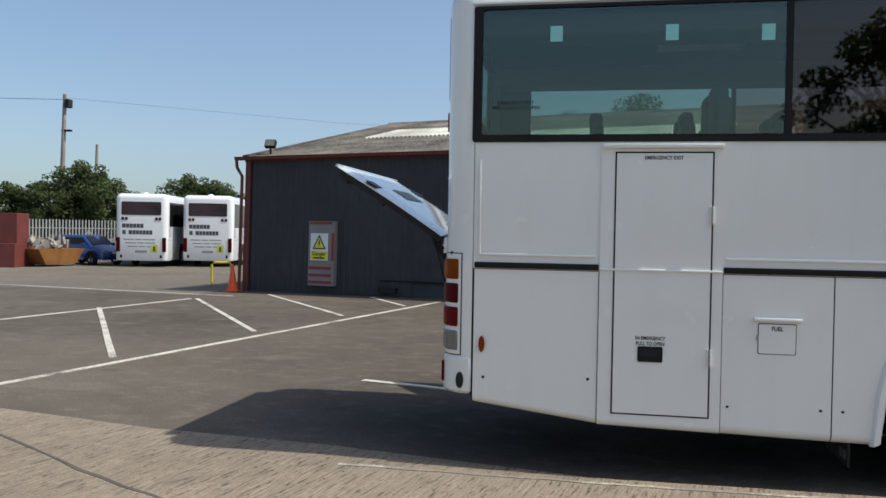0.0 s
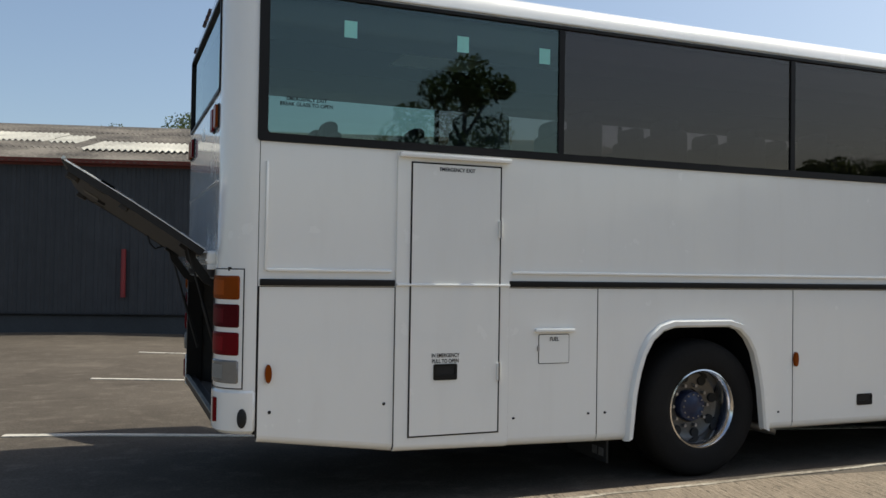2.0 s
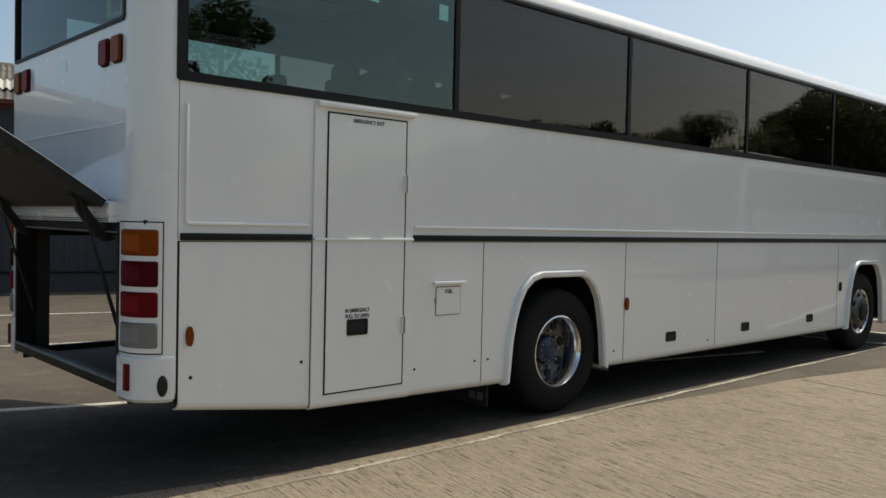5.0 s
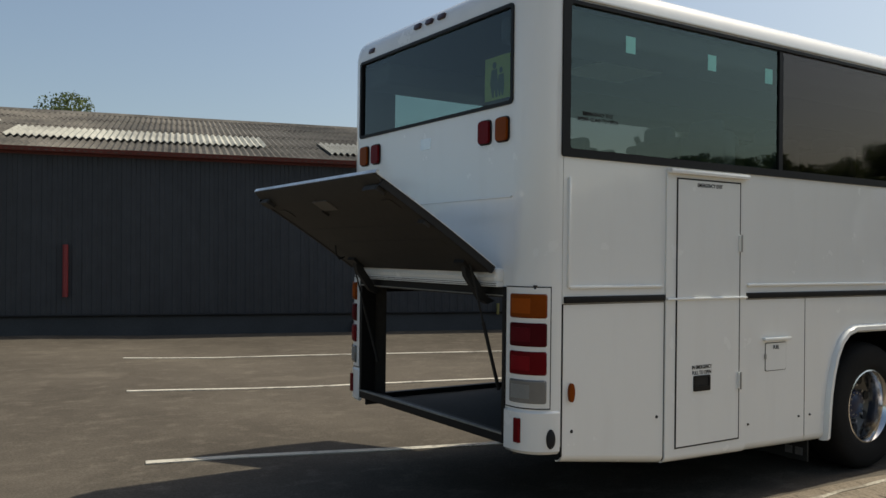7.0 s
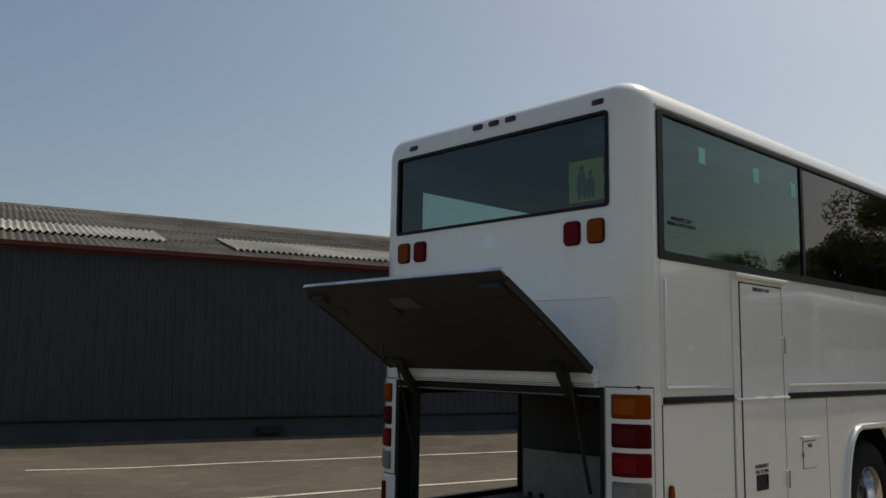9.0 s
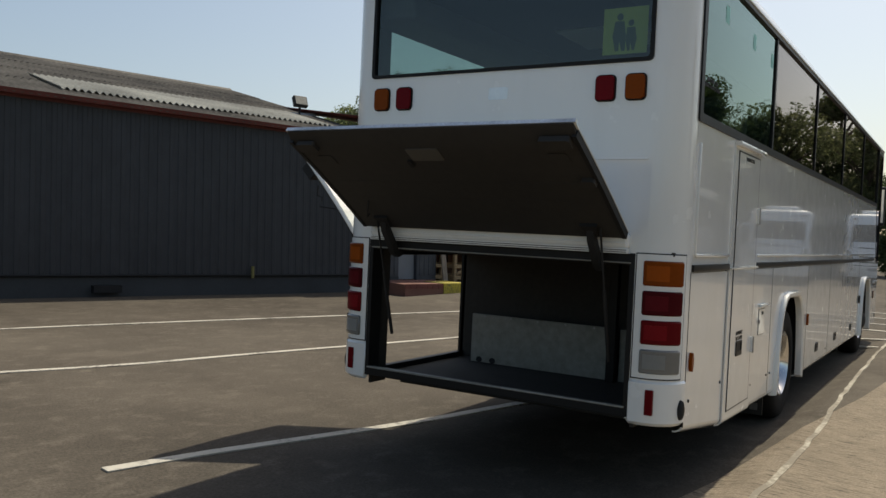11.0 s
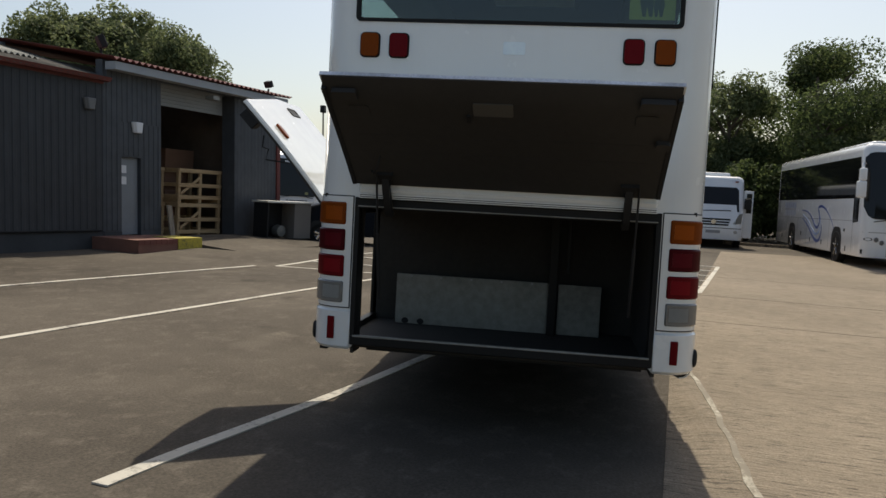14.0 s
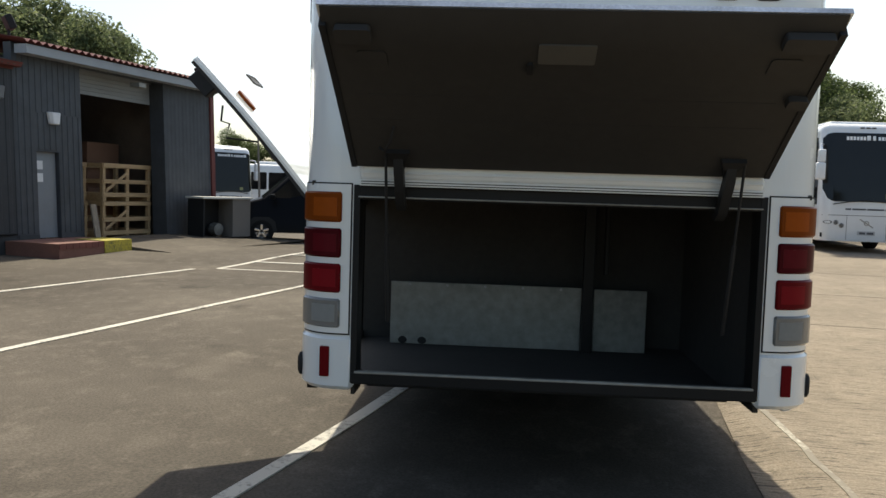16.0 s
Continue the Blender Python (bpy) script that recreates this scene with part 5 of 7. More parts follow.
part("end_post", plate([(U2 - 0.02, 0), (U2 + 0.14, 0), (U2 + 0.14, 4.08), (U2 - 0.02, 4.08)], [], WALL, -0.15, 0.05), M_OXIDE, house, "oxide red corner post")
part("bay_floor", plate([(B0, 0.0), (B1, 0.0), (B1, 0.08), (B0, 0.08)], [], WALL, -6, 0.0), M_CONC, house)
part("bay_back", plate([(U1 + 0.2, 0), (U2 - 0.2, 0), (U2 - 0.2, 4), (U1 + 0.2, 4)], [], WALL, -6.2, -6.0), M_BAYIN, house)
for uu in (U1 + 1.1, B1 + 0.5):
    part("bay_partition", plate([(0, 0), (-6, 0), (-6, 4), (0, 4)], [], lambda a, v, w, q=uu: WALL(q + w, v, a - 0.46), 0.0, 0.1), M_BAYIN, house)

# lamps, meter box, tap and small fittings on the wall
sign = thing("meter_cabinet", "grey steel meter cabinet with red bars and a yellow warning notice", "electrical cabinet")
part("body", plate([(-7.15, 0.14), (-6.3, 0.14), (-6.3, 1.92), (-7.15, 1.92)], [], WALL, 0.0, 0.16), plain("cabinet_grey", (0.22, 0.21, 0.20), 0.5), sign)
for z in (1.87, 0.43, 0.24, 0.63):
    part("bar", plate([(-7.115, z - 0.035), (-6.385, z - 0.035), (-6.385, z + 0.035), (-7.115, z + 0.035)], [], WALL, 0.16, 0.175), plain("bar_red", (0.26, 0.02, 0.025), 0.5), sign, "dull red bar")
part("post", plate([(-6.385, 0.835), (-6.315, 0.835), (-6.315, 1.605), (-6.385, 1.605)], [], WALL, 0.16, 0.18), plain("bar_red", (0.26, 0.02, 0.025), 0.5), sign, "dull red bar")
nb = part("notice", plate([(-7.065, 0.835), (-6.495, 0.835), (-6.495, 1.585), (-7.065, 1.585)], [], WALL, 0.175, 0.185), plain("notice_white2", g(0.72), 0.5), sign, "white electrical warning notice")
M_YEL = plain("notice_yellow", (0.74, 0.66, 0.05), 0.5)
part("panel", plate([(-7.045, 0.850), (-6.515, 0.850), (-6.515, 1.095), (-7.045, 1.095)], [], WALL, 0.185, 0.188), M_YEL, nb)
part("triangle", plate([(-7.005, 1.145), (-6.555, 1.145), (-6.780, 1.545)], [], WALL, 0.185, 0.188), M_BLACK, nb)
part("triangle", plate([(-6.945, 1.180), (-6.615, 1.180), (-6.780, 1.475)], [], WALL, 0.188, 0.191), M_YEL, nb)
part("bolt", plate([(-6.765, 1.415), (-6.815, 1.305), (-6.780, 1.305), (-6.800, 1.195), (-6.740, 1.335), (-6.775, 1.335), (-6.745, 1.415)], [], WALL, 0.191, 0.194), M_BLACK, nb)
WM = Matrix(((WU.x, 0, WN.x, 0), (WU.y, LEAN, WN.y, 0), (0, 1, 0, 0), (0, 0, 0, 1)))
letters("Danger", 0.15, Matrix.Translation(WALL(-6.78, 1.02, 0.189)) @ WM, M_BLACK, nb, label="black lettering")
part("small_bars", plate([(-6.965, 0.885), (-6.595, 0.885), (-6.595, 0.925), (-6.965, 0.925)], [], WALL, 0.188, 0.190), M_BLACK, nb)
rp = thing("red_conduit", "short red upright conduit on the wall", "conduit", bm=tube([WALL(-0.42, 0.74, 0.08), WALL(-0.42, 1.80, 0.08)], 0.055, 10), material=plain("conduit_red", (0.22, 0.02, 0.02), 0.5), smooth=True)
tp = thing("hose_tap", "dull yellow tap pipe on the wall above the plinth", "tap", bm=tube([WALL(9.07, 0.30, 0.08), WALL(9.07, 0.56, 0.08)], 0.035, 10), material=plain("tap_yellow", (0.20, 0.17, 0.05), 0.5), smooth=True)
for uu in (5.83, -4.65):
    thing("wall_vent", "small black vent box at the foot of the wall", "vent", "wall vents", bm=plate([(uu - 0.28, 0.03), (uu + 0.28, 0.03), (uu + 0.28, 0.17), (uu - 0.28, 0.17)], [], WALL, -0.02, 0.14), material=M_BLACK)


def bulkhead_lamp(uu, z, mat, label):
    b = sweep([[WALL(uu - s, z + 0.11, w0), WALL(uu + s, z + 0.11, w0), WALL(uu + s * 0.7, z - 0.14, w0), WALL(uu - s * 0.7, z - 0.14, w0)] for s, w0 in ((0.17, 0.0), (0.17, 0.06), (0.11, 0.13))])
    lamp = thing("wall_lamp", label, "wall lamp", bm=b, material=mat)
    lamp.modifiers.new("bevel", "BEVEL").width = 0.015


bulkhead_lamp(13.82, 2.76, plain("lamp_white", g(0.75), 0.4), "white alarm box on the grey wall")
bulkhead_lamp(12.38, 3.15, plain("lamp_grey", g(0.13), 0.4), "dark grey lamp on the grey wall")


def floodlight(uu, z, w, s=0.2, yaw=0.0):
    fl = thing("floodlight", "black floodlight on a short bracket at the eaves", "floodlight", "floodlights")
    base = Vector(WALL(uu, z, w))
    part("bracket", tube([base, base + Vector((0, 0, 0.25))], 0.03), M_BLACK, fl)
    T = Matrix.Translation(base + Vector((0, 0, 0.38))) @ Matrix.Rotation(yaw, 4, "Z") @ Matrix.Rotation(radians(-25), 4, "X")
    part("housing", moved(box(-s, s, -0.07, 0.07, -s * 0.75, s * 0.75, 0.02), T), M_BLACK, fl)
    part("lens", moved(box(-s * 0.85, s * 0.85, -0.08, -0.07, -s * 0.6, s * 0.6), T), M_ALU, fl)


floodlight(U0 + 0.45, 3.78, -0.3, 0.16)
floodlight(U1 + 0.55, 4.28, -0.6, 0.2, radians(40))
floodlight(U1 - 0.5, 4.5, -3.1, 0.2, radians(-20))
floodlight(19.7, 4.2, -0.4, 0.13, radians(60))
thing("eaves_lamp", "small white lamp under the bay eaves", "lamp", bm=plate([(16.2, 3.70), (16.45, 3.70), (16.45, 3.80), (16.2, 3.80)], [], WALL, 0.1, 0.36), material=M_ALU)

# asphalt ramp up to the bay
thing("ramp", "low asphalt ramp rising to the loading bay", "ramp", kind="structure", bm=sweep([[WALL(q, -0.12, 0.02), WALL(q, 0.16 * h, 0.02), WALL(q, 0.14 * h, 0.8), WALL(q, 0.08 * h - 0.01, 1.4 + 0.2 * h), WALL(q, -0.02, 1.9 + 0.6 * h), WALL(q, -0.12, 1.95 + 0.6 * h)] for q, h in ((14.52, 0.85), (15.2, 1.0), (16.4, 1.0), (17.4, 0.9), (18.4, 0.5), (19.3, 0.1))]), material=M_ASPH, smooth=True)
# low platform with a painted edge at the door
plat = thing("door_platform", "low brick platform with red and yellow painted edges", "platform")
part("slab", plate([(12.45, -0.1), (14.5, -0.1), (14.5, 0.23), (12.45, 0.23)], [], WALL, 0.02, 1.35), plain("slab_red", (0.20, 0.09, 0.065), 0.8, var=0.3), plat)
part("edge", plate([(13.7, -0.1), (14.52, -0.1), (14.52, 0.245), (13.7, 0.245)], [], WALL, 0.6, 1.37), worn_paint("edge_yellow", (0.50, 0.40, 0.05), (0.12, 0.12, 0.05), 0.52), plat, "worn yellow painted edge")
for k in range(7):
    part("brick", plate([(12.46 + k * 0.176, 0.13), (12.46 + k * 0.176 + 0.166, 0.13), (12.46 + k * 0.176 + 0.166, 0.235), (12.46 + k * 0.176, 0.235)], [], WALL, 1.34, 1.362), plain("brick_red", (0.18, 0.06, 0.045), 0.8, var=0.3), plat)
ramp_b = sweep([[WALL(u, 0.0, 0.0), WALL(u, h, 0.0), WALL(u, h * 0.8, 0.9), WALL(u, 0.004, 2.4), WALL(u, 0.0, 2.4)] for u, h in ((14.53, 0.14), (16, 0.2), (17.5, 0.18), (19.5, 0.08), (21, 0.01))])
thing("ground", "asphalt ramp up to the loading bay", "ramp", kind="structure", bm=ramp_b, material=M_ASPH)


def crate(at):
    """A timber crate of rails, posts and boards, open between them."""
    c = thing("timber_crate", "pale timber slatted crate in the loading bay", "crate", "stacked crates", at=at)
    W, D_, H_ = 1.72, 1.1, 0.90
    for x in (0, W - 0.09):
        for y in (0, D_ - 0.09):
            part("post", box(x, x + 0.09, y, y + 0.09, 0.1, H_, 0.004), M_WOOD, c)
    part("post", box(W / 2 - 0.05, W / 2 + 0.05, -0.004, 0.05, 0.1, H_, 0.004), M_WOOD, c)
    for z in (0.1, 0.42, H_ - 0.1):
        for y in (-0.02, D_ - 0.005):
            part("rail", box(0, W, y, y + 0.025, z, z + 0.1, 0.003), M_WOOD, c)
        for x in (-0.02, W - 0.005):
            part("rail", box(x, x + 0.025, 0, D_, z, z + 0.1, 0.003), M_WOOD, c)
    part("brace", sweep([[(0.1, -0.01, z), (0.1, 0.015, z), (0.1, 0.015, z + 0.08), (0.1, -0.01, z + 0.08)] if k == 0 else [(W / 2 - 0.06, -0.01, z), (W / 2 - 0.06, 0.015, z), (W / 2 - 0.06, 0.015, z + 0.08), (W / 2 - 0.06, -0.01, z + 0.08)] for k, z in ((0, 0.2), (1, 0.62))]), M_WOOD, c)
    part("deck", box(0, W, 0, D_, 0.1, 0.12), M_WOOD, c)
    for x in (0, W / 2 - 0.06, W - 0.12):
        part("runner", box(x, x + 0.12, 0, D_, 0, 0.1, 0.004), M_WOOD, c)
    return c


WROT = Matrix.Rotation(math.atan2(WU.y, WU.x), 4, "Z")
c1 = crate(Matrix.Translation(WALL(15.86, 0.085, -0.55)) @ WROT)
copy_thing(c1, TILT @ Matrix.Translation(WALL(15.88, 0.995, -0.53)) @ WROT)
copy_thing(c1, TILT @ Matrix.Translation(WALL(14.06, 0.085, -0.95)) @ WROT)
copy_thing(c1, TILT @ Matrix.Translation(WALL(14.08, 0.995, -0.97)) @ WROT)
for uu, z, w_, s in ((14.1, 0.085, -2.15, 1.25), (15.4, 0.085, -2.15, 1.3), (14.15, 1.34, -2.15, 1.2), (15.4, 1.39, -2.1, 1.25), (16.72, 0.085, -1.75, 1.2), (16.75, 1.29, -1.75, 1.15)):
    cb = box(0, s, 0, s, 0, s, 0.01)
    thing("cardboard_box", "brown cardboard box stacked inside the bay", "box", "boxes in the bay", bm=cb, material=plain("cardboard", (0.22, 0.115, 0.07), 0.85), at=Matrix.Translation(WALL(uu, z, w_)) @ WROT)
thing("timber_post", "grey timber offcut leaning at the bay's edge", "timber", bm=sweep([[WALL(14.72 + a, z, 0.25 - z * 0.15 + b) for a, b in ((0, 0), (0.16, 0), (0.16, 0.04), (0, 0.04))] for z in (0.0, 0.95)]), material=wood_mat("old_wood", (0.18, 0.14, 0.10), (0.3, 0.25, 0.19), 2))

ck = thing("workbench", "open-fronted dark bench with a pale top beside the bay", "bench", at=Matrix.Translation((16.85, 9.0, 0.10)) @ Matrix.Rotation(radians(-30), 4, "Z"))
part("top", box(-0.05, 1.65, -0.05, 0.65, 1.0, 1.05, 0.006), plain("bench_top", (0.55, 0.53, 0.48), 0.5), ck, "pale bench top")
part("side", box(0.98, 1.6, 0.0, 0.6, 0.0, 1.0, 0.006), plain("bench_side", (0.17, 0.15, 0.13), 0.6), ck)
part("side", box(0.0, 0.05, 0.0, 0.6, 0.0, 1.0, 0.004), M_BLACK, ck)
part("back", box(0.0, 0.98, 0.55, 0.6, 0.0, 1.0), M_BLACK, ck)
part("bundle", moved(lathe([(0, 0), (0.16, 0.02), (0.18, 0.2), (0.1, 0.4), (0, 0.42)], 12), Matrix.Translation((0.7, 0.2, 0.2))), M_ALU, ck)


# ---- parked vehicles ----
def wheel_parts(parent, x, y, r, w, rimmat):
    tyre = part("wheel", moved(lathe([(r * 0.58, 0.01), (r * 0.75, 0), (r * 0.95, 0.02), (r, 0.06), (r, w - 0.05), (r * 0.93, w), (r * 0.5, w)], 28), Matrix.Translation((x, y, r))), M_TYRE, parent, "black tyre", True)
    for yy, sg in ((y, 1), (y + w, -1)):
        part("rim", moved(lathe([(r * 0.6, 0.012), (r * 0.5, 0.05), (r * 0.2, 0.03), (0, 0.02)], 20), Matrix.Translation((x, yy, r)) @ Matrix.Diagonal((1, sg, 1, 1))), rimmat, tyre, "", True)
        for k in range(5):
            a = 2 * math.pi * k / 5
            part("spoke", moved(box(-0.03, 0.03, -0.005, 0.03, r * 0.12, r * 0.58, 0.006), Matrix.Translation((x, yy, r)) @ Matrix.Diagonal((1, sg, 1, 1)) @ Matrix.Rotation(a, 4, "Y")), M_CHROME, tyre)


def rounded_body(length, width, z0, z1, r, taper=0.0, n=6, bm=None, edge=0.2):
    """Rounded-plan shell with a rounded roof edge, front at x = 0, running back to x = length, centred on y."""
    def ring(ins, z, lean):
        out, rr_ = [], max(r - ins, 0.03)
        for cx, cy, a0 in ((length - ins - rr_, width / 2 - ins - rr_, 0), (ins + lean + rr_, width / 2 - ins - rr_, 90), (ins + lean + rr_, -width / 2 + ins + rr_, 180), (length - ins - rr_, -width / 2 + ins + rr_, 270)):
            out += [(cx + rr_ * math.cos(radians(a0 + 90 * k / n)), cy + rr_ * math.sin(radians(a0 + 90 * k / n)), z) for k in range(n + 1)]
        return out
    rings = [ring(0.03, z0, 0), ring(0, z0 + 0.08, 0), ring(0, z0 + (z1 - z0) * 0.35, 0.0), ring(0, z1 - edge, taper)]
    rings += [ring(edge * (1 - math.cos(radians(a))), z1 - edge + edge * math.sin(radians(a)), taper) for a in range(15, 91, 15)]
    b = sweep(rings, caps=False, bm=bm)
    b.faces.new(list(b.verts)[-len(rings[-1]):])
    b.faces.new(list(b.verts)[:len(rings[0])][::-1])
    return b


M_WHITE2 = coach_paint("fleet_white", (0.80, 0.81, 0.82))
M_DGLASS = plain("dark_window", (0.010, 0.0105, 0.011), 0.06, var=0.2)
M_DGLASS.node_tree.nodes["Principled BSDF"].inputs["Specular IOR Level"].default_value = 0.3
M_BLUEG = plain("fleet_blue", (0.05, 0.08, 0.24), 0.4)
M_BLUEP = plain("fleet_pale_blue", (0.25, 0.33, 0.52), 0.4)
M_INK = plain("fleet_lettering", (0.07, 0.07, 0.08), 0.5)


def bars(parent, to, u, v, widths, h, w, mat, gap=0.05):
    for wd in widths:
        part("lettering_bar", plate([(u, v), (u + wd, v), (u + wd, v + h), (u, v + h)], [], to, w, w + 0.004), mat, parent)
        u += wd + gap


M_JOINT = plain("panel_joint_grey", g(0.16), 0.7)
M_WORD = plain("fleet_word_grey", (0.30, 0.32, 0.38), 0.5)
M_LAMP = plain("headlamp_grey", (0.13, 0.13, 0.13), 0.15, var=0.2, coat=0.5)
LIVERY = ((M_BLUEG, 0.10, ((7.5, 1.62), (6.8, 1.60), (6.2, 1.50), (5.7, 1.27), (5.4, 1.09), (5.1, 1.02), (4.88, 1.12), (4.82, 1.32), (4.95, 1.55), (5.1, 1.7), (4.8, 1.78), (4.4, 1.74), (3.9, 1.60), (3.4, 1.37), (2.95, 1.05))),
          (M_BLUEP, 0.085, ((7.3, 1.47), (6.5, 1.30), (5.9, 1.02), (5.45, 0.84), (5.05, 0.80), (4.75, 0.95), (4.66, 1.22), (4.72, 1.45))),
          (M_BLUEG, 0.11, ((7.3, 1.33), (6.5, 1.12), (5.9, 0.85), (5.4, 0.64), (4.95, 0.56), (4.62, 0.68), (4.5, 0.95), (4.52, 1.15))))


def swoosh(to, line, width):
    """A livery stripe along a bent line on the coach's flank, tapering to both ends."""
    pts = [Vector(p) for p in line]
    for _ in range(2):
        pts = [pts[0]] + [q for a, b in zip(pts, pts[1:]) for q in (a.lerp(b, 0.25), a.lerp(b, 0.75))] + [pts[-1]]
    rings = []
    for k, p in enumerate(pts):
        d = (pts[min(k + 1, len(pts) - 1)] - pts[max(k - 1, 0)]).normalized()
        f = k / (len(pts) - 1)
        o = Vector((-d.y, d.x)) * width * (0.12 + 0.88 * math.sin(math.pi * f) ** 0.8) / 2
        a, b = p + o, p - o
        rings.append([to(a.x, a.y, -0.004), to(b.x, b.y, -0.004), to(b.x, b.y, 0.005), to(a.x, a.y, 0.005)])
    return sweep(rings)


def fleet_coach(at, label, rear_detail=True):
    """A white coach of the fleet: front at x = 0, rear at x = 12."""
    c = thing("coach", label, "coach", "fleet coaches", at=at)
    part("body", rounded_body(12, 2.5, 0.32, 3.60, 0.26, 0.28, edge=0.25), M_WHITE2, c, "", True)
    for sy in (1, -1):
        S_ = lambda u, v, w, s=sy: (u, s * (1.25 + w), v)  # noqa: E731
        ed = [0.98, 2.6, 4.4, 6.2, 8.0, 9.8, 11.6]
        for a, b in zip(ed, ed[1:]):
            part("window", plate(rrect(a + 0.006, b - 0.006, 2.0, 3.2, 0.03), [], S_, -0.01, 0.012), M_DGLASS, c, "dark tinted side window")
        part("cab_window", plate([(0.44, 1.32), (0.92, 1.28), (0.97, 1.4), (0.97, 3.2), (0.62, 3.2), (0.46, 2.6)], [], S_, -0.01, 0.012), M_DGLASS, c, "deep dark cab window")
        part("waist_line", plate([(0.5, 1.33), (11.8, 1.33), (11.8, 1.345), (0.5, 1.345)], [], S_, -0.01, 0.003), M_JOINT, c)
        for x in (0.95, 3.55, 5.1, 6.6, 8.0, 9.9):
            part("panel_line", plate([(x - 0.006, 0.42), (x + 0.006, 0.42), (x + 0.006, 1.33), (x - 0.006, 1.33)], [], S_, -0.01, 0.003), M_JOINT, c)
        for x, z in ((1.55, 0.5), (4.4, 0.58), (6.0, 0.6), (7.4, 0.78), (10.6, 0.6)):
            part("locker_handle", plate(rrect(x - 0.035, x + 0.035, z - 0.08, z + 0.08, 0.02), [], S_, -0.01, 0.008), M_BLACK, c, "dark locker handle")
        part("side_lamp", plate(rrect(1.72, 1.84, 1.0, 1.09, 0.02), [], S_, -0.01, 0.01), M_BLACK, c)
        for mt, wd, line in LIVERY:
            part("livery_swoosh", swoosh(S_, line, wd), mt, c, "blue curved livery stripe")
        bars(c, S_, 8.5, 1.68, (0.42, 0.3, 0.34, 0.3, 0.36), 0.24, 0.0, M_WORD)
        bars(c, S_, 8.5, 1.40, (0.2, 0.42, 0.3, 0.34, 0.36), 0.22, 0.0, M_WORD)
        part("rear_badge", plate(ellipse(11.45, 1.72, 0.17, 0.26), [ellipse(11.45, 1.72, 0.11, 0.2)[::-1]], S_, -0.01, 0.006), M_INK, c, "dark ring on the rear flank")
        for x in (2.6, 8.9):
            part("wheel_arch", plate([(x - 0.60, 0.33), (x + 0.60, 0.33), (x + 0.56, 0.86), (x + 0.40, 1.08), (x + 0.2, 1.13), (x - 0.2, 1.13), (x - 0.40, 1.08), (x - 0.56, 0.86)], [], S_, -0.3, 0.004), M_BLACK, c)
            wheel_parts(c, x, 1.0 if sy > 0 else -1.26, 0.5, 0.26, M_STEEL)
        part("mirror_arm", tube([(0.40, sy * 1.16, 3.0), (0.05, sy * 1.34, 2.98), (-0.06, sy * 1.36, 2.8)], 0.03), M_WHITE2, c)
        part("mirror", moved(box(-0.09, 0.09, -0.10, 0.10, -0.18, 0.18, 0.05, seg=3), Matrix.Translation((-0.07, sy * 1.36, 2.66))), M_WHITE2, c, "white upper mirror", True)
        part("mirror", moved(box(-0.10, 0.10, -0.13, 0.13, -0.24, 0.24, 0.06, seg=3), Matrix.Translation((-0.07, sy * 1.38, 2.24))), M_WHITE2, c, "white lower mirror", True)

    def F_(u, v, w):
        """Front: across, up, and outwards, following the raked screen and the rounded corners."""
        q = max(abs(u) - 0.99, 0.0)
        return (0.28 * max(0.0, v - 1.47) / 1.88 + 0.26 - math.sqrt(max(0.0676 - q * q, 0.0)) - w, u, v)

    cols = []
    for k in range(25):
        u = -1.21 + 2.42 * k / 24
        e = max((abs(u) - 0.90) / 0.31, 0.0)
        lo, hi = 1.42 + 0.34 * (1 - math.sqrt(max(1 - e * e, 0))), 3.33 - 0.16 * (1 - math.sqrt(max(1 - e * e, 0)))
        vs = [lo + (hi - lo) * j / 6 for j in range(7)]
        cols.append([F_(u, v, 0.02) for v in vs] + [F_(u, v, -0.03) for v in vs[::-1]])
    part("windscreen", sweep(cols), M_DGLASS, c, "large dark wrap-round windscreen", True)
    lw = plain("letter_white", g(0.88), 0.5)
    bars(c, F_, -0.93, 3.13, (0.10,), 0.13, 0.021, lw, 0.025)
    bars(c, F_, -0.80, 3.13, (0.07,) * 6, 0.10, 0.021, lw, 0.022)
    bars(c, F_, -0.20, 3.13, (0.08,), 0.12, 0.021, lw, 0.022)
    bars(c, F_, -0.06, 3.13, (0.10,), 0.13, 0.021, lw, 0.025)
    bars(c, F_, 0.07, 3.13, (0.07,) * 6, 0.10, 0.021, lw, 0.022)
    part("notice", plate([(-0.66, 1.52), (-0.48, 1.52), (-0.48, 1.66), (-0.66, 1.66)], [], F_, 0.021, 0.025), plain("card_yellow", (0.30, 0.29, 0.12), 0.6), c, "small pale yellow card behind the screen")
    for x in (-0.36, -0.2, -0.04):
        part("roof_marker", moved(box(-0.02, 0.03, -0.055, 0.055, -0.018, 0.018, 0.008), Matrix.Translation((0.30, x + 0.2, 3.475))), M_BLACK, c, "dark slot above the windscreen")
    for sy in (1, -1):
        part("headlamp", plate(ellipse(sy * 1.06, 0.84, 0.115, 0.048, 18), [], F_, -0.01, 0.012), M_LAMP, c, "flat oval headlamp")
        for uu, zz in ((0.84, 0.835), (0.685, 0.755)):
            hl = part("headlamp", moved(lathe([(0, -0.012), (0.05, -0.012), (0.058, 0.0), (0.058, 0.02)], 18), Matrix.Translation((-0.004, sy * uu, zz)) @ Matrix.Rotation(radians(-90), 4, "Z")), M_LAMP, c, "round headlamp", True)
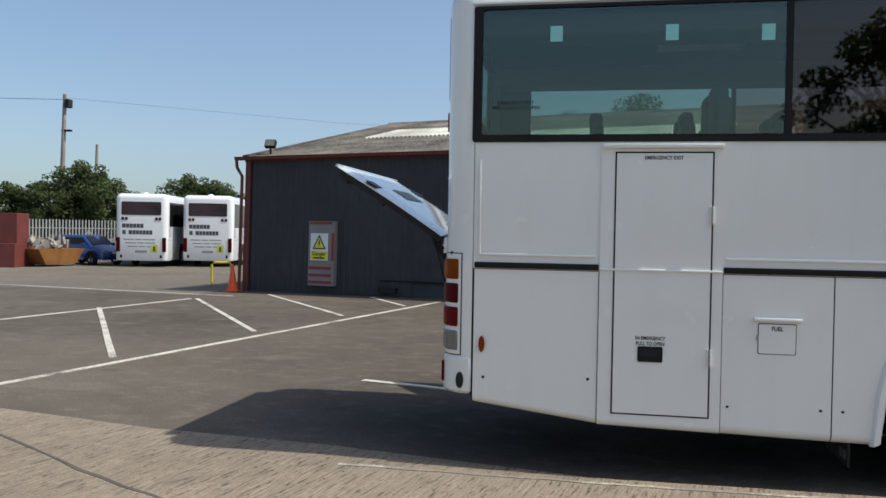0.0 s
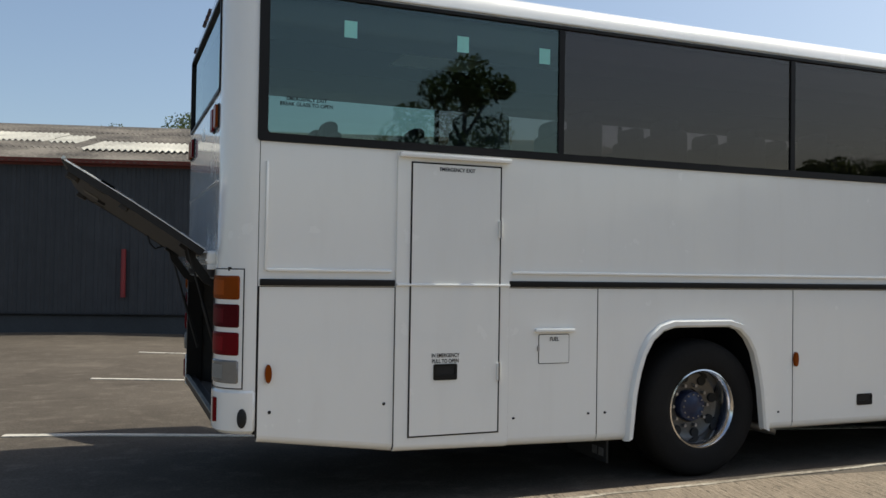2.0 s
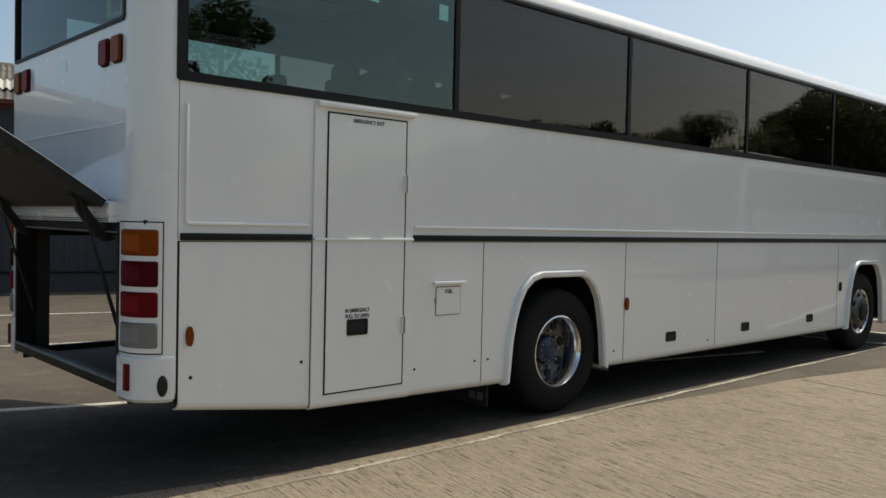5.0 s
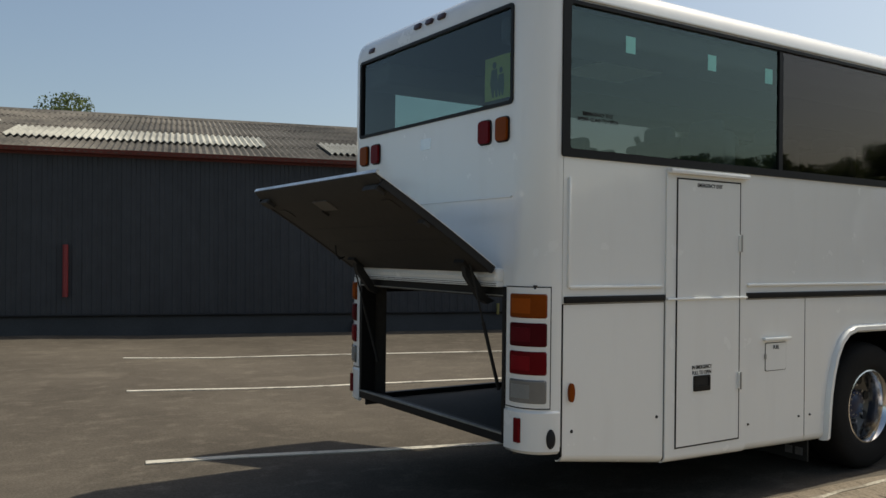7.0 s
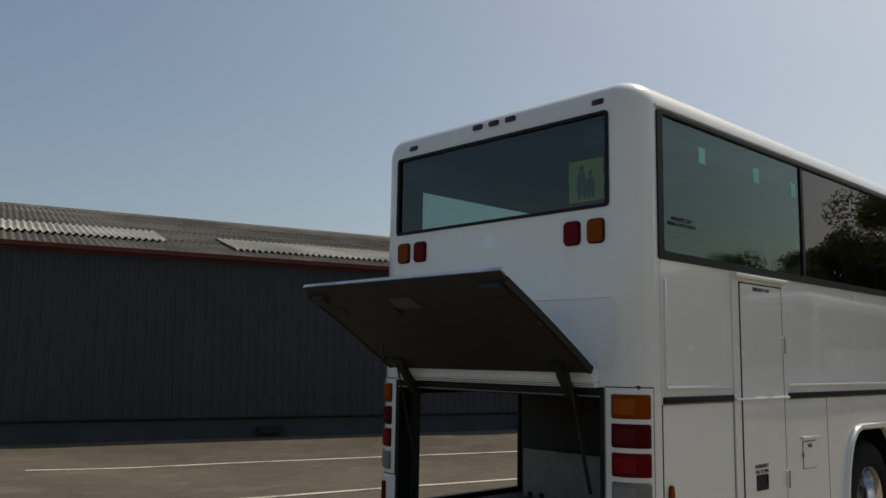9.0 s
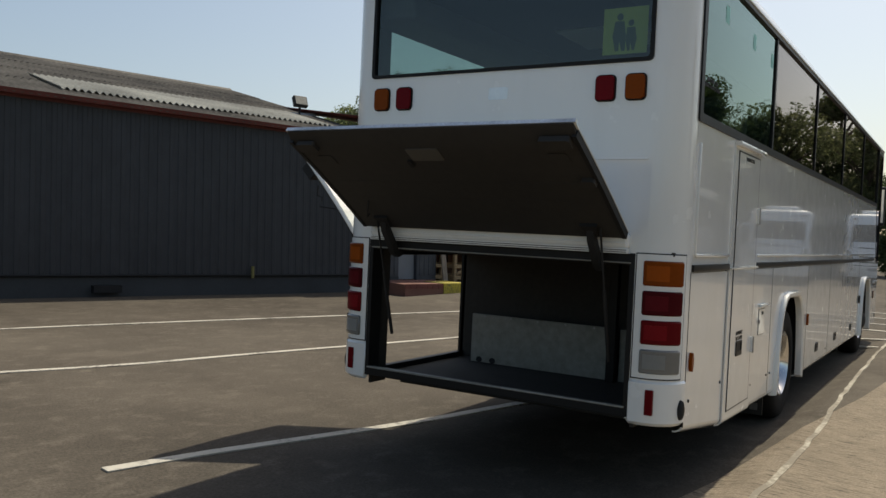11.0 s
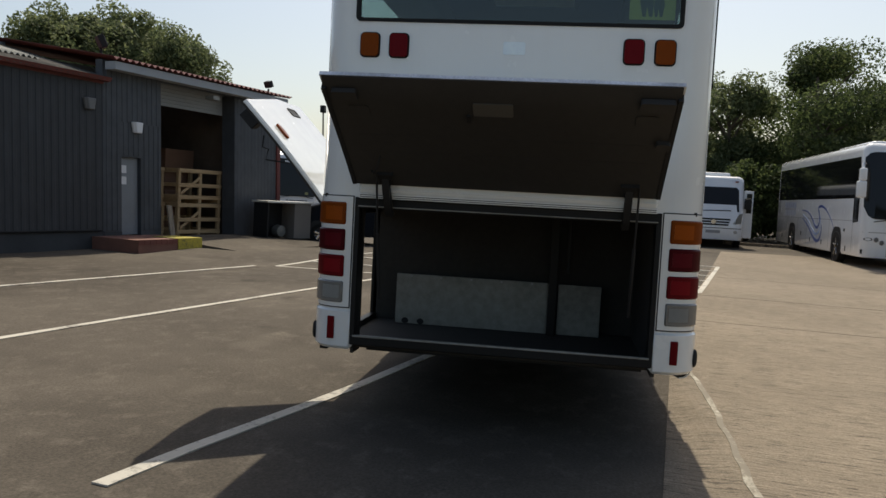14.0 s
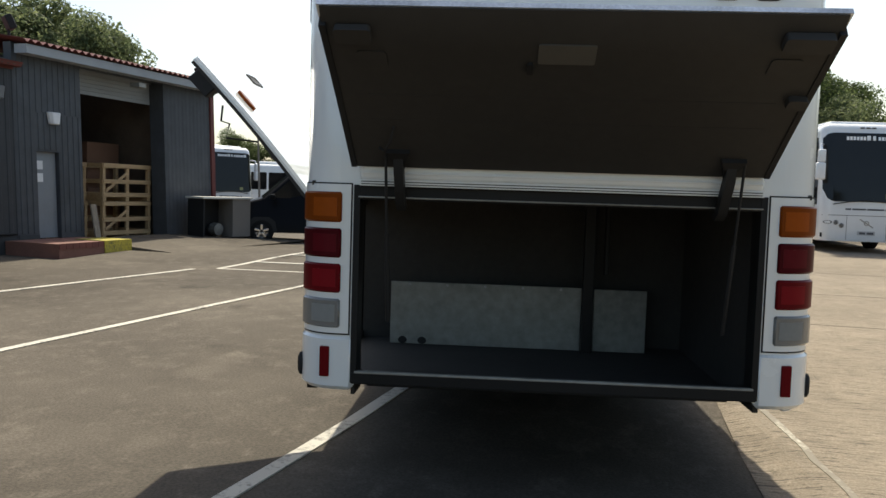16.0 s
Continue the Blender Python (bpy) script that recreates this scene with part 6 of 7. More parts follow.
            part("lamp_ring", moved(lathe([(0.058, -0.016), (0.07, -0.012), (0.074, 0.01), (0.058, 0.01)], 18), Matrix.Translation((-0.004, sy * uu, zz)) @ Matrix.Rotation(radians(-90), 4, "Z")), M_STEEL, hl, "", True)
        part("bumper_seam", plate([(sy * 0.545 - 0.006, 0.36), (sy * 0.545 + 0.006, 0.36), (sy * 0.545 + 0.006, 1.03), (sy * 0.545 - 0.006, 1.03)], [], F_, -0.01, 0.004), M_JOINT, c)
        part("corner_slot", plate(rrect(sy * 1.2 - 0.02, sy * 1.2 + 0.02, 0.42, 0.54, 0.008), [], F_, -0.01, 0.01), M_BLACK, c)
        part("wiper", tube([F_(sy * 0.95, 1.34, 0.03), F_(sy * 0.5, 1.42, 0.05), F_(sy * -0.15, 1.47, 0.05)], 0.014, 6), M_BLACK, c)
    for a, b in ((-1.2, 0.0), (0.0, 1.2)):
        us = [a + (b - a) * k / 8 for k in range(9)]
        part("bumper_line", sweep([[F_(u, 1.03, -0.01), F_(u, 1.046, -0.01), F_(u, 1.046, 0.005), F_(u, 1.03, 0.005)] for u in us]), M_JOINT, c)
    bars(c, F_, -0.62, 1.19, (0.13, 0.46, 0.38, 0.16), 0.045, 0.0, M_INK, 0.03)
    part("front_badge", plate(ellipse(0, 0.83, 0.07, 0.07, 18), [ellipse(0, 0.83, 0.045, 0.045, 18)[::-1]], F_, -0.01, 0.014), M_STEEL, c, "dull metal ring on the nose")
    part("badge_bar", plate([(-0.2, 0.72), (-0.17, 0.70), (0.2, 0.93), (0.17, 0.95)], [], F_, -0.01, 0.008), M_STEEL, c)
    part("number_plate", plate([(-0.24, 0.50), (0.24, 0.50), (0.24, 0.61), (-0.24, 0.61)], [], F_, -0.01, 0.012), plain("plate_white", g(0.45), 0.5), c, "plain pale number plate")
    bars(c, F_, -0.2, 0.525, (0.18, 0.16), 0.055, 0.012, M_INK, 0.05)
    # rear
    R_ = lambda u, v, w: (12.0 + w, u, v)  # noqa: E731
    part("rear_window", plate(rrect(-0.95, 0.95, 2.55, 3.2, 0.06), [], R_, -0.05, 0.012), plain("rear_glass_print", (0.05, 0.035, 0.04), 0.15, var=0.6, scale=3), c, "dark printed rear window")
    if rear_detail:
        bars(c, R_, -0.02 - 0.9, 1.92, (0.17, 0.15, 0.15, 0.15, 0.15, 0.15), 0.2, 0.0, M_INK, 0.02)
        bars(c, R_, -0.9, 1.6, (0.16,), 0.2, 0.0, M_INK, 0.02)
        bars(c, R_, -0.6, 1.6, (0.17, 0.14, 0.14, 0.14, 0.14, 0.14, 0.14), 0.2, 0.0, M_INK, 0.02)
        for k, z in enumerate((1.32, 1.15, 0.98)):
            bars(c, R_, -0.85 + 0.1 * k, z, (0.5, 0.3, 0.6 - 0.1 * k), 0.06, 0.0, plain("letter_grey", g(0.3), 0.5), 0.06)
        part("school_sign", plate([(0.45, 0.72), (0.8, 0.72), (0.8, 1.1), (0.45, 1.1)], [], R_, 0.0, 0.008), plain("school_yellow", (0.55, 0.58, 0.08), 0.5), c, "yellow-green square sign")
        part("school_shape", plate([(0.56, 0.78), (0.70, 0.78), (0.68, 1.02), (0.58, 1.02)], [], R_, 0.008, 0.012), M_INK, c)
        part("number_plate", plate([(-0.28, 0.7), (0.28, 0.7), (0.28, 0.82), (-0.28, 0.82)], [], R_, 0.0, 0.01), plain("plate_grey", g(0.25), 0.5), c)
        for sy in (1, -1):
            part("rear_lamp", plate(rrect(sy * 1.1 - 0.09, sy * 1.1 + 0.09, 0.75, 1.45, 0.03), [], R_, -0.02, 0.02), M_DRED, c, "dark red rear lamp")
            for k in (0, 1):
                part("high_lamp", plate(rrect(sy * (0.72 + 0.17 * k) - 0.06, sy * (0.72 + 0.17 * k) + 0.06, 2.3, 2.44, 0.02), [], R_, 0.0, 0.02), M_DRED, c)
            part("low_lamp", plate(rrect(sy * 0.95 - 0.05, sy * 0.95 + 0.05, 0.45, 0.6, 0.02), [], R_, 0.0, 0.02), M_BLACK, c)
    part("roof_pod", moved(box(-1.8, 1.8, -0.95, 0.95, -0.1, 0.13, 0.08, seg=3), Matrix.Translation((2.5, 0, 3.55))), M_WHITE2, c, "white roof air-conditioning pod", True)
    part("roof_dome", moved(lathe([(0.0, 0.28), (0.12, 0.25), (0.19, 0.15), (0.2, 0.0)], 16), Matrix.Translation((11.3, 0, 3.42)) @ Matrix.Rotation(radians(90), 4, "X")), M_WHITE2, c, "small white roof dome", True)
    return c


def place(x, y, deg):
    return Matrix.Translation((x, y, gz(x, y))) @ Matrix.Rotation(radians(deg), 4, "Z")


fleet_coach(place(20.6, -8.95, -2) @ Matrix.Diagonal((1, 1, 1.03, 1)), "white coach with blue swoosh livery facing the yard by the trees", False)
fleet_coach(place(32.2, 13.25, 47) @ Matrix.Diagonal((0.9, 0.9, 0.9, 1)), "white coach beyond the end of the warehouse", False)


def rear_place(x, y, deg):
    """Pose of a coach whose rear centre is at x, y, heading deg."""
    return Matrix.Translation((x, y, gz(x))) @ Matrix.Rotation(radians(deg + 180), 4, "Z") @ Matrix.Translation((-12, 0, 0))


fleet_coach(rear_place(-21.1, 31.7, 105), "white coach seen from behind with black fleet lettering")
fleet_coach(rear_place(-18.4, 33.3, 105), "white coach seen from behind with black fleet lettering")


def minibus(at, label):
    c = thing("minibus", label, "minibus", at=at)
    part("body", rounded_body(6.8, 2.15, 0.32, 2.72, 0.28, 0.75), M_WHITE2, c, "", True)
    F_ = lambda u, v, w: (0.0 - w + 0.75 * max(0, (v - 1.09)) / 1.4, u, v)  # noqa: E731
    part("windscreen", plate([(-0.9, 1.38), (0.9, 1.38), (0.88, 2.2), (0.78, 2.3), (-0.78, 2.3), (-0.88, 2.2)], [], F_, -0.2, 0.03), M_DGLASS, c, "dark windscreen")
    for z in (0.88, 0.98, 1.08):
        part("grille_bar", plate([(-0.6 + (1.08 - z) * 0.3, z - 0.03), (0.6 - (1.08 - z) * 0.3, z - 0.03), (0.6 - (1.08 - z) * 0.3, z + 0.03), (-0.6 + (1.08 - z) * 0.3, z + 0.03)], [], lambda u, v, w: (-w, u, v), -0.01, 0.012), M_GASKET, c)
    part("badge", moved(lathe([(0, -0.02), (0.09, -0.02), (0.1, 0)], 16), Matrix.Translation((-0.01, 0, 0.98)) @ Matrix.Rotation(radians(-90), 4, "Z")), M_CHROME, c, "round chrome disc", True)
    for sy in (1, -1):
        part("headlamp", plate([(sy * 0.7, 0.9), (sy * 0.98, 0.95), (sy * 1.02, 1.32), (sy * 0.9, 1.3)], [], lambda u, v, w: (-w + 0.03, u, v), -0.02, 0.03), M_CLEAR, c, "slanted headlamp")
        part("fog_lamp", moved(lathe([(0, -0.02), (0.06, -0.02), (0.07, 0)], 12), Matrix.Translation((0, sy * 0.8, 0.62)) @ Matrix.Rotation(radians(-90), 4, "Z")), M_STEEL, c)
        part("mirror", moved(box(-0.06, 0.06, -0.12, 0.12, -0.2, 0.2, 0.03), Matrix.Translation((0.55, sy * 1.22, 1.7))), M_BLACK, c, "black door mirror")
        S_ = lambda u, v, w, s=sy: (u, s * (1.075 + w), v)  # noqa: E731
        for a, b in ((1.1, 1.9), (2.0, 4.2), (4.3, 6.5)):
            part("window", plate(rrect(a, b, 1.4, 2.3, 0.06), [], S_, -0.01, 0.01), M_DGLASS, c)
        for x in (1.25, 5.2):
            wheel_parts(c, x, 0.84 if sy > 0 else -1.09, 0.36, 0.25, M_STEEL)
        part("marker", plate(rrect(sy * 0.8 - 0.06, sy * 0.8 + 0.06, 2.5, 2.54, 0.01), [], lambda u, v, w: (0.74 - w, u, v), -0.05, 0.05), M_AMBER, c)
    part("number_plate", plate([(-0.26, 0.56), (0.26, 0.56), (0.26, 0.67), (-0.26, 0.67)], [], lambda u, v, w: (-w, u, v), 0.0, 0.012), plain("plate_dark", g(0.3), 0.5), c)
    part("wiper", tube([(0.12, -0.6, 1.42), (0.13, 0.1, 1.40), (0.13, 0.75, 1.36)], 0.02, 6), M_BLACK, c)
    part("roof_pod", moved(box(-0.8, 0.8, -0.6, 0.6, -0.1, 0.1, 0.08, seg=3), Matrix.Translation((2.3, 0, 2.78))), M_WHITE2, c, "white roof pod", True)
    part("skirt_line", plate([(-1.0, 0.74), (1.0, 0.74), (1.0, 0.765), (-1.0, 0.765)], [], lambda u, v, w: (-w, u, v), 0.0, 0.006), M_GASKET, c)
    return c


mbus = minibus(place(27.2, -4.6, -6), "white minibus facing the yard with its side door open")
minibus(place(30.2, -1.65, -4), "white minibus parked in the shade of the tree line")
minibus(place(39.8, 15.8, -72), "white minibus parked side-on beyond the warehouse")
md = part("open_door", box(0.9, 0.95, -1.45, -1.1, 0.4, 2.2, 0.02), M_WHITE2, mbus, "white door standing open")
part("door_window", box(0.89, 0.96, -1.40, -1.2, 1.35, 2.1, 0.02), M_DGLASS, md)


def car(at, label, paint, name="car", L=4.1, W=1.74, H=1.48, A=0.98, B=1.48, belt=1.0, hood=0.82):
    """Nose at x = 0; A and B: foot and head of the windscreen; belt and hood: heights of the waist and of the bonnet's front."""
    c = thing(name, label, "car", at=at)
    prof = [(0.0, 0.45), (0.05, 0.30), (L - 0.06, 0.30), (L, 0.55), (L - 0.02, belt - 0.08), (L - 0.12, belt + 0.02), (L - 0.42, H - 0.06), (L - 0.85, H), (B + 0.35, H), (B, H - 0.05), (A, belt), (0.25, hood), (0.03, hood - 0.16)]
    rings = []
    for f, ins, up in ((-1, 0.10, -0.04), (-0.93, 0.03, 0.0), (-0.6, 0.0, 0.03), (0, -0.02, 0.04), (0.6, 0.0, 0.03), (0.93, 0.03, 0.0), (1, 0.10, -0.04)):
        rings.append([(x + (ins if x < L / 2 else -ins), f * W / 2 * (1.0 if z < belt else 0.82), z + (up if z > 0.5 else 0)) for x, z in prof])
    part("body", sweep(rings), paint, c, "", True)
    for sy in (1, -1):
        S_ = lambda u, v, w, s=sy: (u, s * (W / 2 * (1.0 - 0.18 * min(1, max(0, (v - belt + 0.07) / 0.07))) + w), v)  # noqa: E731
        md_ = (B + L - 0.6) / 2
        for loop in ([(A + 0.22, belt + 0.03), (md_ - 0.03, belt + 0.03), (md_ - 0.03, H - 0.1), (B + 0.12, H - 0.1)], [(md_ + 0.03, belt + 0.03), (L - 0.4, belt + 0.05), (L - 0.6, H - 0.12), (md_ + 0.03, H - 0.1)]):
            part("window", plate(loop, [], S_, -0.03, 0.008), M_DGLASS, c, "dark side window")
        for x in (0.82, L - 0.78):
            part("wheel_arch", plate([(x - 0.42, 0.302), (x + 0.42, 0.302), (x + 0.36, 0.60), (x + 0.2, 0.72), (x - 0.2, 0.72), (x - 0.36, 0.60)], [], lambda u, v, w, s=sy: (u, s * (W / 2 + w), v), -0.2, 0.003), M_BLACK, c)
            wheel_parts(c, x, W / 2 - 0.19 if sy > 0 else -W / 2 - 0.02, 0.33, 0.21, M_CHROME)
        part("headlamp", moved(box(-0.12, 0.14, -0.16, 0.16, -0.07, 0.07, 0.03), Matrix.Translation((0.14, sy * W * 0.36, hood - 0.12))), M_CLEAR, c, "clear headlamp", True)
        part("mirror", moved(box(-0.07, 0.07, -0.1, 0.1, -0.07, 0.07, 0.03), Matrix.Translation((A + 0.3, sy * (W / 2 + 0.06), belt + 0.06))), paint, c, "", True)
        for x in (md_ - 0.05, L - 1.0):
            part("door_handle", plate(rrect(x - 0.22, x - 0.06, belt - 0.14, belt - 0.1, 0.015), [], lambda u, v, w, s=sy: (u, s * (W / 2 + w), v), 0.0, 0.02), M_GASKET, c)
    part("windscreen", sweep([[(A + 0.03, y, belt + 0.035), (A - 0.02, y, belt + 0.055), (B - 0.03, y * 0.95, H - 0.03), (B + 0.02, y * 0.95, H - 0.05)] for y in (-W * 0.36, W * 0.36)]), M_DGLASS, c, "dark windscreen")
    part("grille", box(-0.012, 0.1, -0.45, 0.45, 0.42, 0.56, 0.02), M_BLACK, c)
    part("number_plate", box(-0.022, 0.0, -0.26, 0.26, 0.58, 0.69, 0.004), plain("plate_pale", g(0.6), 0.5), c)
    return c


CARBLACK = plain("car_black", (0.006, 0.006, 0.007), 0.35, var=0.05)
CARBLACK.node_tree.nodes["Principled BSDF"].inputs["Specular IOR Level"].default_value = 0.08
car(place(-23.1, 32.8, 165), "bright blue hatchback parked by the fence", plain("car_blue", (0.012, 0.04, 0.17), 0.25, var=0.05, coat=1.0))
car(place(19.1, 8.95, -76), "black car parked beside the loading bay", CARBLACK, L=4.9, W=1.9, H=1.95, A=0.8, B=1.55, belt=1.22, hood=1.06)


# ---- yard edge: cone, post, skip, fence, poles ----
cone = thing("traffic_cone", "orange traffic cone at the warehouse corner", "traffic cone", at=Matrix.Translation((-9.3, 16.5, gz(-9.3) + 0.006)))
part("body", moved(lathe([(0.0, 0.78), (0.03, 0.77), (0.15, 0.04), (0.17, 0.03)], 20), Matrix.Rotation(radians(90), 4, "X")), plain("cone_orange", (0.75, 0.10, 0.02), 0.5), cone, "", True)
part("base", box(-0.2, 0.2, -0.2, 0.2, 0, 0.035, 0.01), plain("cone_base", (0.6, 0.08, 0.02), 0.6), cone)
M_YP = plain("post_yellow", (0.62, 0.50, 0.04), 0.5)
hoop = thing("guard_rail", "yellow tubular guard hoop by the warehouse corner", "guard rail")
part("hoop", tube([(-11.5, 19.7, -0.2), (-11.5, 19.7, 0.5), (-11.43, 19.72, 0.56), (-10.97, 19.86, 0.56), (-10.9, 19.88, 0.5), (-10.9, 19.88, -0.2)], 0.045), M_YP, hoop, "", True)
skip = thing("skip", "rusty orange and grey rubbish skip, heaped full", "skip", at=place(-25.2, 30.4, 80) @ Matrix.Diagonal((0.8, 1.0, 1.0, 1)))
part("body", sweep([[(x * s, y * s2, z) for x, y in ((-1.8, -0.85), (1.8, -0.85), (1.8, 0.85), (-1.8, 0.85))] for s, s2, z in ((0.62, 0.9, 0.1), (1.0, 1.0, 0.85))]), plain("skip_orange", (0.20, 0.085, 0.02), 0.7, var=0.4), skip)
heap = bmesh.new()
random.seed(5)
for k in range(40):
    join(heap, moved(box(-0.2, 0.2, -0.12, 0.12, -0.06, 0.06), Matrix.Translation((random.uniform(-1.4, 1.4), random.uniform(-0.6, 0.6), 0.85 + random.uniform(0, 0.45))) @ Euler((random.random() * 3, random.random() * 3, random.random() * 3)).to_matrix().to_4x4()))
tagged(part("rubbish", heap, plain("rubbish_grey", (0.28, 0.26, 0.23), 0.9, var=0.5), skip, "heap of grey rubble and waste"), kind="stuff")
st = thing("red_container", "dark red steel container at the yard's edge", "container", at=place(-26.9, 28.7, 12))
part("body", box(-2, 1.5, -1, 1, 0, 1.1, 0.02), M_OXIDE, st)
part("upright", box(0.5, 1.4, -0.6, 0.6, 1.1, 2.5, 0.02), M_OXIDE, st)

fence = thing("palisade_fence", "galvanised steel palisade fence round the yard", "fence")
M_GALV = plain("galvanised_pale", (0.42, 0.42, 0.38), 0.6, 0.2)
pale = box(-0.035, 0.035, -0.012, 0.012, 0.05, 2.25)
pale_me = finish("pale", pale, M_GALV)
fa, fb = Vector((-46, 21, -0.25)), Vector((-18, 40.5, -0.2))
fd = (fb - fa).normalized()
fr = Matrix.Rotation(math.atan2(fd.y, fd.x), 4, "Z")
for k in range(int((fb - fa).length / 0.16)):
    o = new("pale", pale_me)
    o.parent = fence
    o.matrix_local = Matrix.Translation(fa + fd * 0.16 * k) @ fr
for z in (0.5, 1.8):
    part("rail", tube([fa + Vector((0, 0.05, z)), fb + Vector((0, 0.05, z))], 0.03, 4), M_GALV, fence)


def pole(x, y, h, r, label):
    p = thing("utility_pole", label, "utility pole", "utility poles", at=Matrix.Translation((x, y, 0)) @ UPRIGHT @ Matrix.Translation((-x, -y, 0)))
    part("post", tube([(x, y, 0), (x, y, h)], r, 10, r1=r * 0.65), plain("pole_wood", (0.22, 0.195, 0.165), 0.85, var=0.3), p, "", True)
    return p


p1 = pole(-30.4, 38.6, 9.5, 0.17, "weathered wooden utility pole with cables")
part("bracket", box(-30.5, -29.9, 38.5, 38.7, 7.3, 7.4), M_BLACK, p1)
part("transformer", box(-30.3, -30.0, 38.4, 38.8, 8.7, 9.2, 0.04), M_BLACK, p1)
part("cable", tube([(-30.4, 38.6, 9.2), (-36, 36, 8.9), (-45, 32, 9.0), (-60, 26, 9.6)], 0.014, 5), M_BLACK, p1)
part("cable", tube([(-30.4, 38.6, 9.3), (-15, 44, 8.6), (5, 52, 8.8)], 0.006, 5), M_BLACK, p1)
pole(-37.1, 52.2, 8.0, 0.16, "weathered wooden utility pole")
p3 = pole(29.3, 11.1, 4.9, 0.05, "thin lamp post beyond the warehouse")
part("head", box(29.15, 29.45, 11.0, 11.2, 4.8, 5.1, 0.03), M_BLACK, p3)


# ---- trees ----
def tree_mesh(seed, h, spread, leaves, leaf):
    """Trunk, limbs and a crown of separate leaves gathered in uneven clumps."""
    rnd = random.Random(seed)
    wood = bmesh.new()
    tube([(0, 0, 0), (0.05, 0.02, h * 0.25), (-0.04, 0.05, h * 0.5), (0.03, 0.0, h * 0.85)], 0.028 * h, 8, wood, r1=0.006 * h)
    clumps = []
    for k in range(26):
        a, z0 = rnd.uniform(0, 2 * math.pi), h * rnd.uniform(0.22, 0.8)
        f = 1 - abs(z0 / h - 0.52) * 0.9
        L = spread * f * rnd.uniform(0.45, 1.0)
        end = Vector((L * math.cos(a), L * math.sin(a), z0 + h * rnd.uniform(0.02, 0.2)))
        tube([(0, 0, z0 * 0.92), (end.x * 0.5, end.y * 0.5, z0 + (end.z - z0) * 0.4), end], 0.009 * h, 5, wood, r1=0.002 * h)
        clumps.append((end, spread * rnd.uniform(0.22, 0.45)))
        clumps.append((end * 0.62 + Vector((0, 0, h * 0.05)), spread * rnd.uniform(0.22, 0.4)))
    for k in range(5):
        clumps.append((Vector((rnd.uniform(-0.3, 0.3) * spread, rnd.uniform(-0.3, 0.3) * spread, h * rnd.uniform(0.82, 0.96))), spread * rnd.uniform(0.2, 0.36)))
    rs = np.random.RandomState(seed)
    idx = rs.randint(0, len(clumps), leaves)
    cen = np.array([tuple(c) for c, _ in clumps])[idx]
    rad = np.array([r for _, r in clumps])[idx][:, None]
    d = rs.normal(size=(leaves, 3))
    d /= np.linalg.norm(d, axis=1)[:, None]
    pos = cen + d * rad * (rs.uniform(0.35, 1.0, (leaves, 1)) ** 0.6) * (1, 1, 0.85)
    pos[:, 2] = np.maximum(pos[:, 2], 0.4)
    nrm = d + rs.normal(size=(leaves, 3)) * 0.8 + (0, 0, 0.4)
    nrm /= np.linalg.norm(nrm, axis=1)[:, None]
    t = np.cross(nrm, rs.normal(size=(leaves, 3)))
    t /= np.linalg.norm(t, axis=1)[:, None]
    s = np.cross(nrm, t)
    sz = leaf * rs.uniform(0.6, 1.3, (leaves, 1))
    v = np.stack([pos - t * sz, pos + s * sz * 0.55, pos + t * sz, pos - s * sz * 0.55], 1).reshape(-1, 3)
    me = bpy.data.meshes.new("crown")
    me.from_pydata(v.tolist(), [], np.arange(4 * leaves).reshape(-1, 4).tolist())
    return finish("trunk", wood, M_BARK, True), me


def tree(x, y, z, proto, scale, rot, label, group="trees round the yard"):
    t = thing("tree", label, "tree", group, at=Matrix.Translation((x, y, z)) @ UPRIGHT @ Matrix.Rotation(rot, 4, "Z") @ Matrix.Diagonal((scale, scale, scale, 1)))
    for nm, me in zip(("trunk", "crown"), proto):
        o = new(nm, me)
        o.parent = t
    return t


PROTO = []
for seed, h, sp, nl in ((1, 9.0, 3.0, 33000), (2, 8.5, 2.6, 30000), (3, 9.5, 3.3, 35000)):
    w_, l_ = tree_mesh(seed, h, sp, nl, 0.092)
    l_.materials.append(M_LEAF if seed != 2 else M_LEAF2)
    PROTO.append((w_, l_))
w_, l_ = tree_mesh(7, 7.0, 1.75, 15000, 0.078)
l_.materials.append(M_LEAF)
PROTO.append((w_, l_))
w_, l_ = tree_mesh(12, 9.0, 3.1, 8000, 0.20)
l_.materials.append(M_LEAF)
PROTO.append((w_, l_))
rt = random.Random(11)
SPOTS = [(38, -3.0, 0.88), (39, -7.2, 0.98), (37.5, -11.0, 1.02), (40, -15, 0.88), (38, -19, 0.76), (41, -24, 0.80), (41.5, 0.6, 0.70), (43, -5, 1.08), (44, -12, 1.1), (35.5, -14.0, 0.75),
         (38, -28.5, 0.78), (46, -18, 0.82), (45, -1.5, 0.82), (55, 17.3, 0.56), (55.5, 20.5, 0.6), (56, 14.4, 0.52), (54, 23.5, 0.55), (57, 11.5, 0.5)]
for x, y, s in SPOTS:
    tree(x, y, 0, PROTO[rt.randrange(3)], s, rt.uniform(0, 6.28), "full green broadleaf tree behind the parked vehicles")
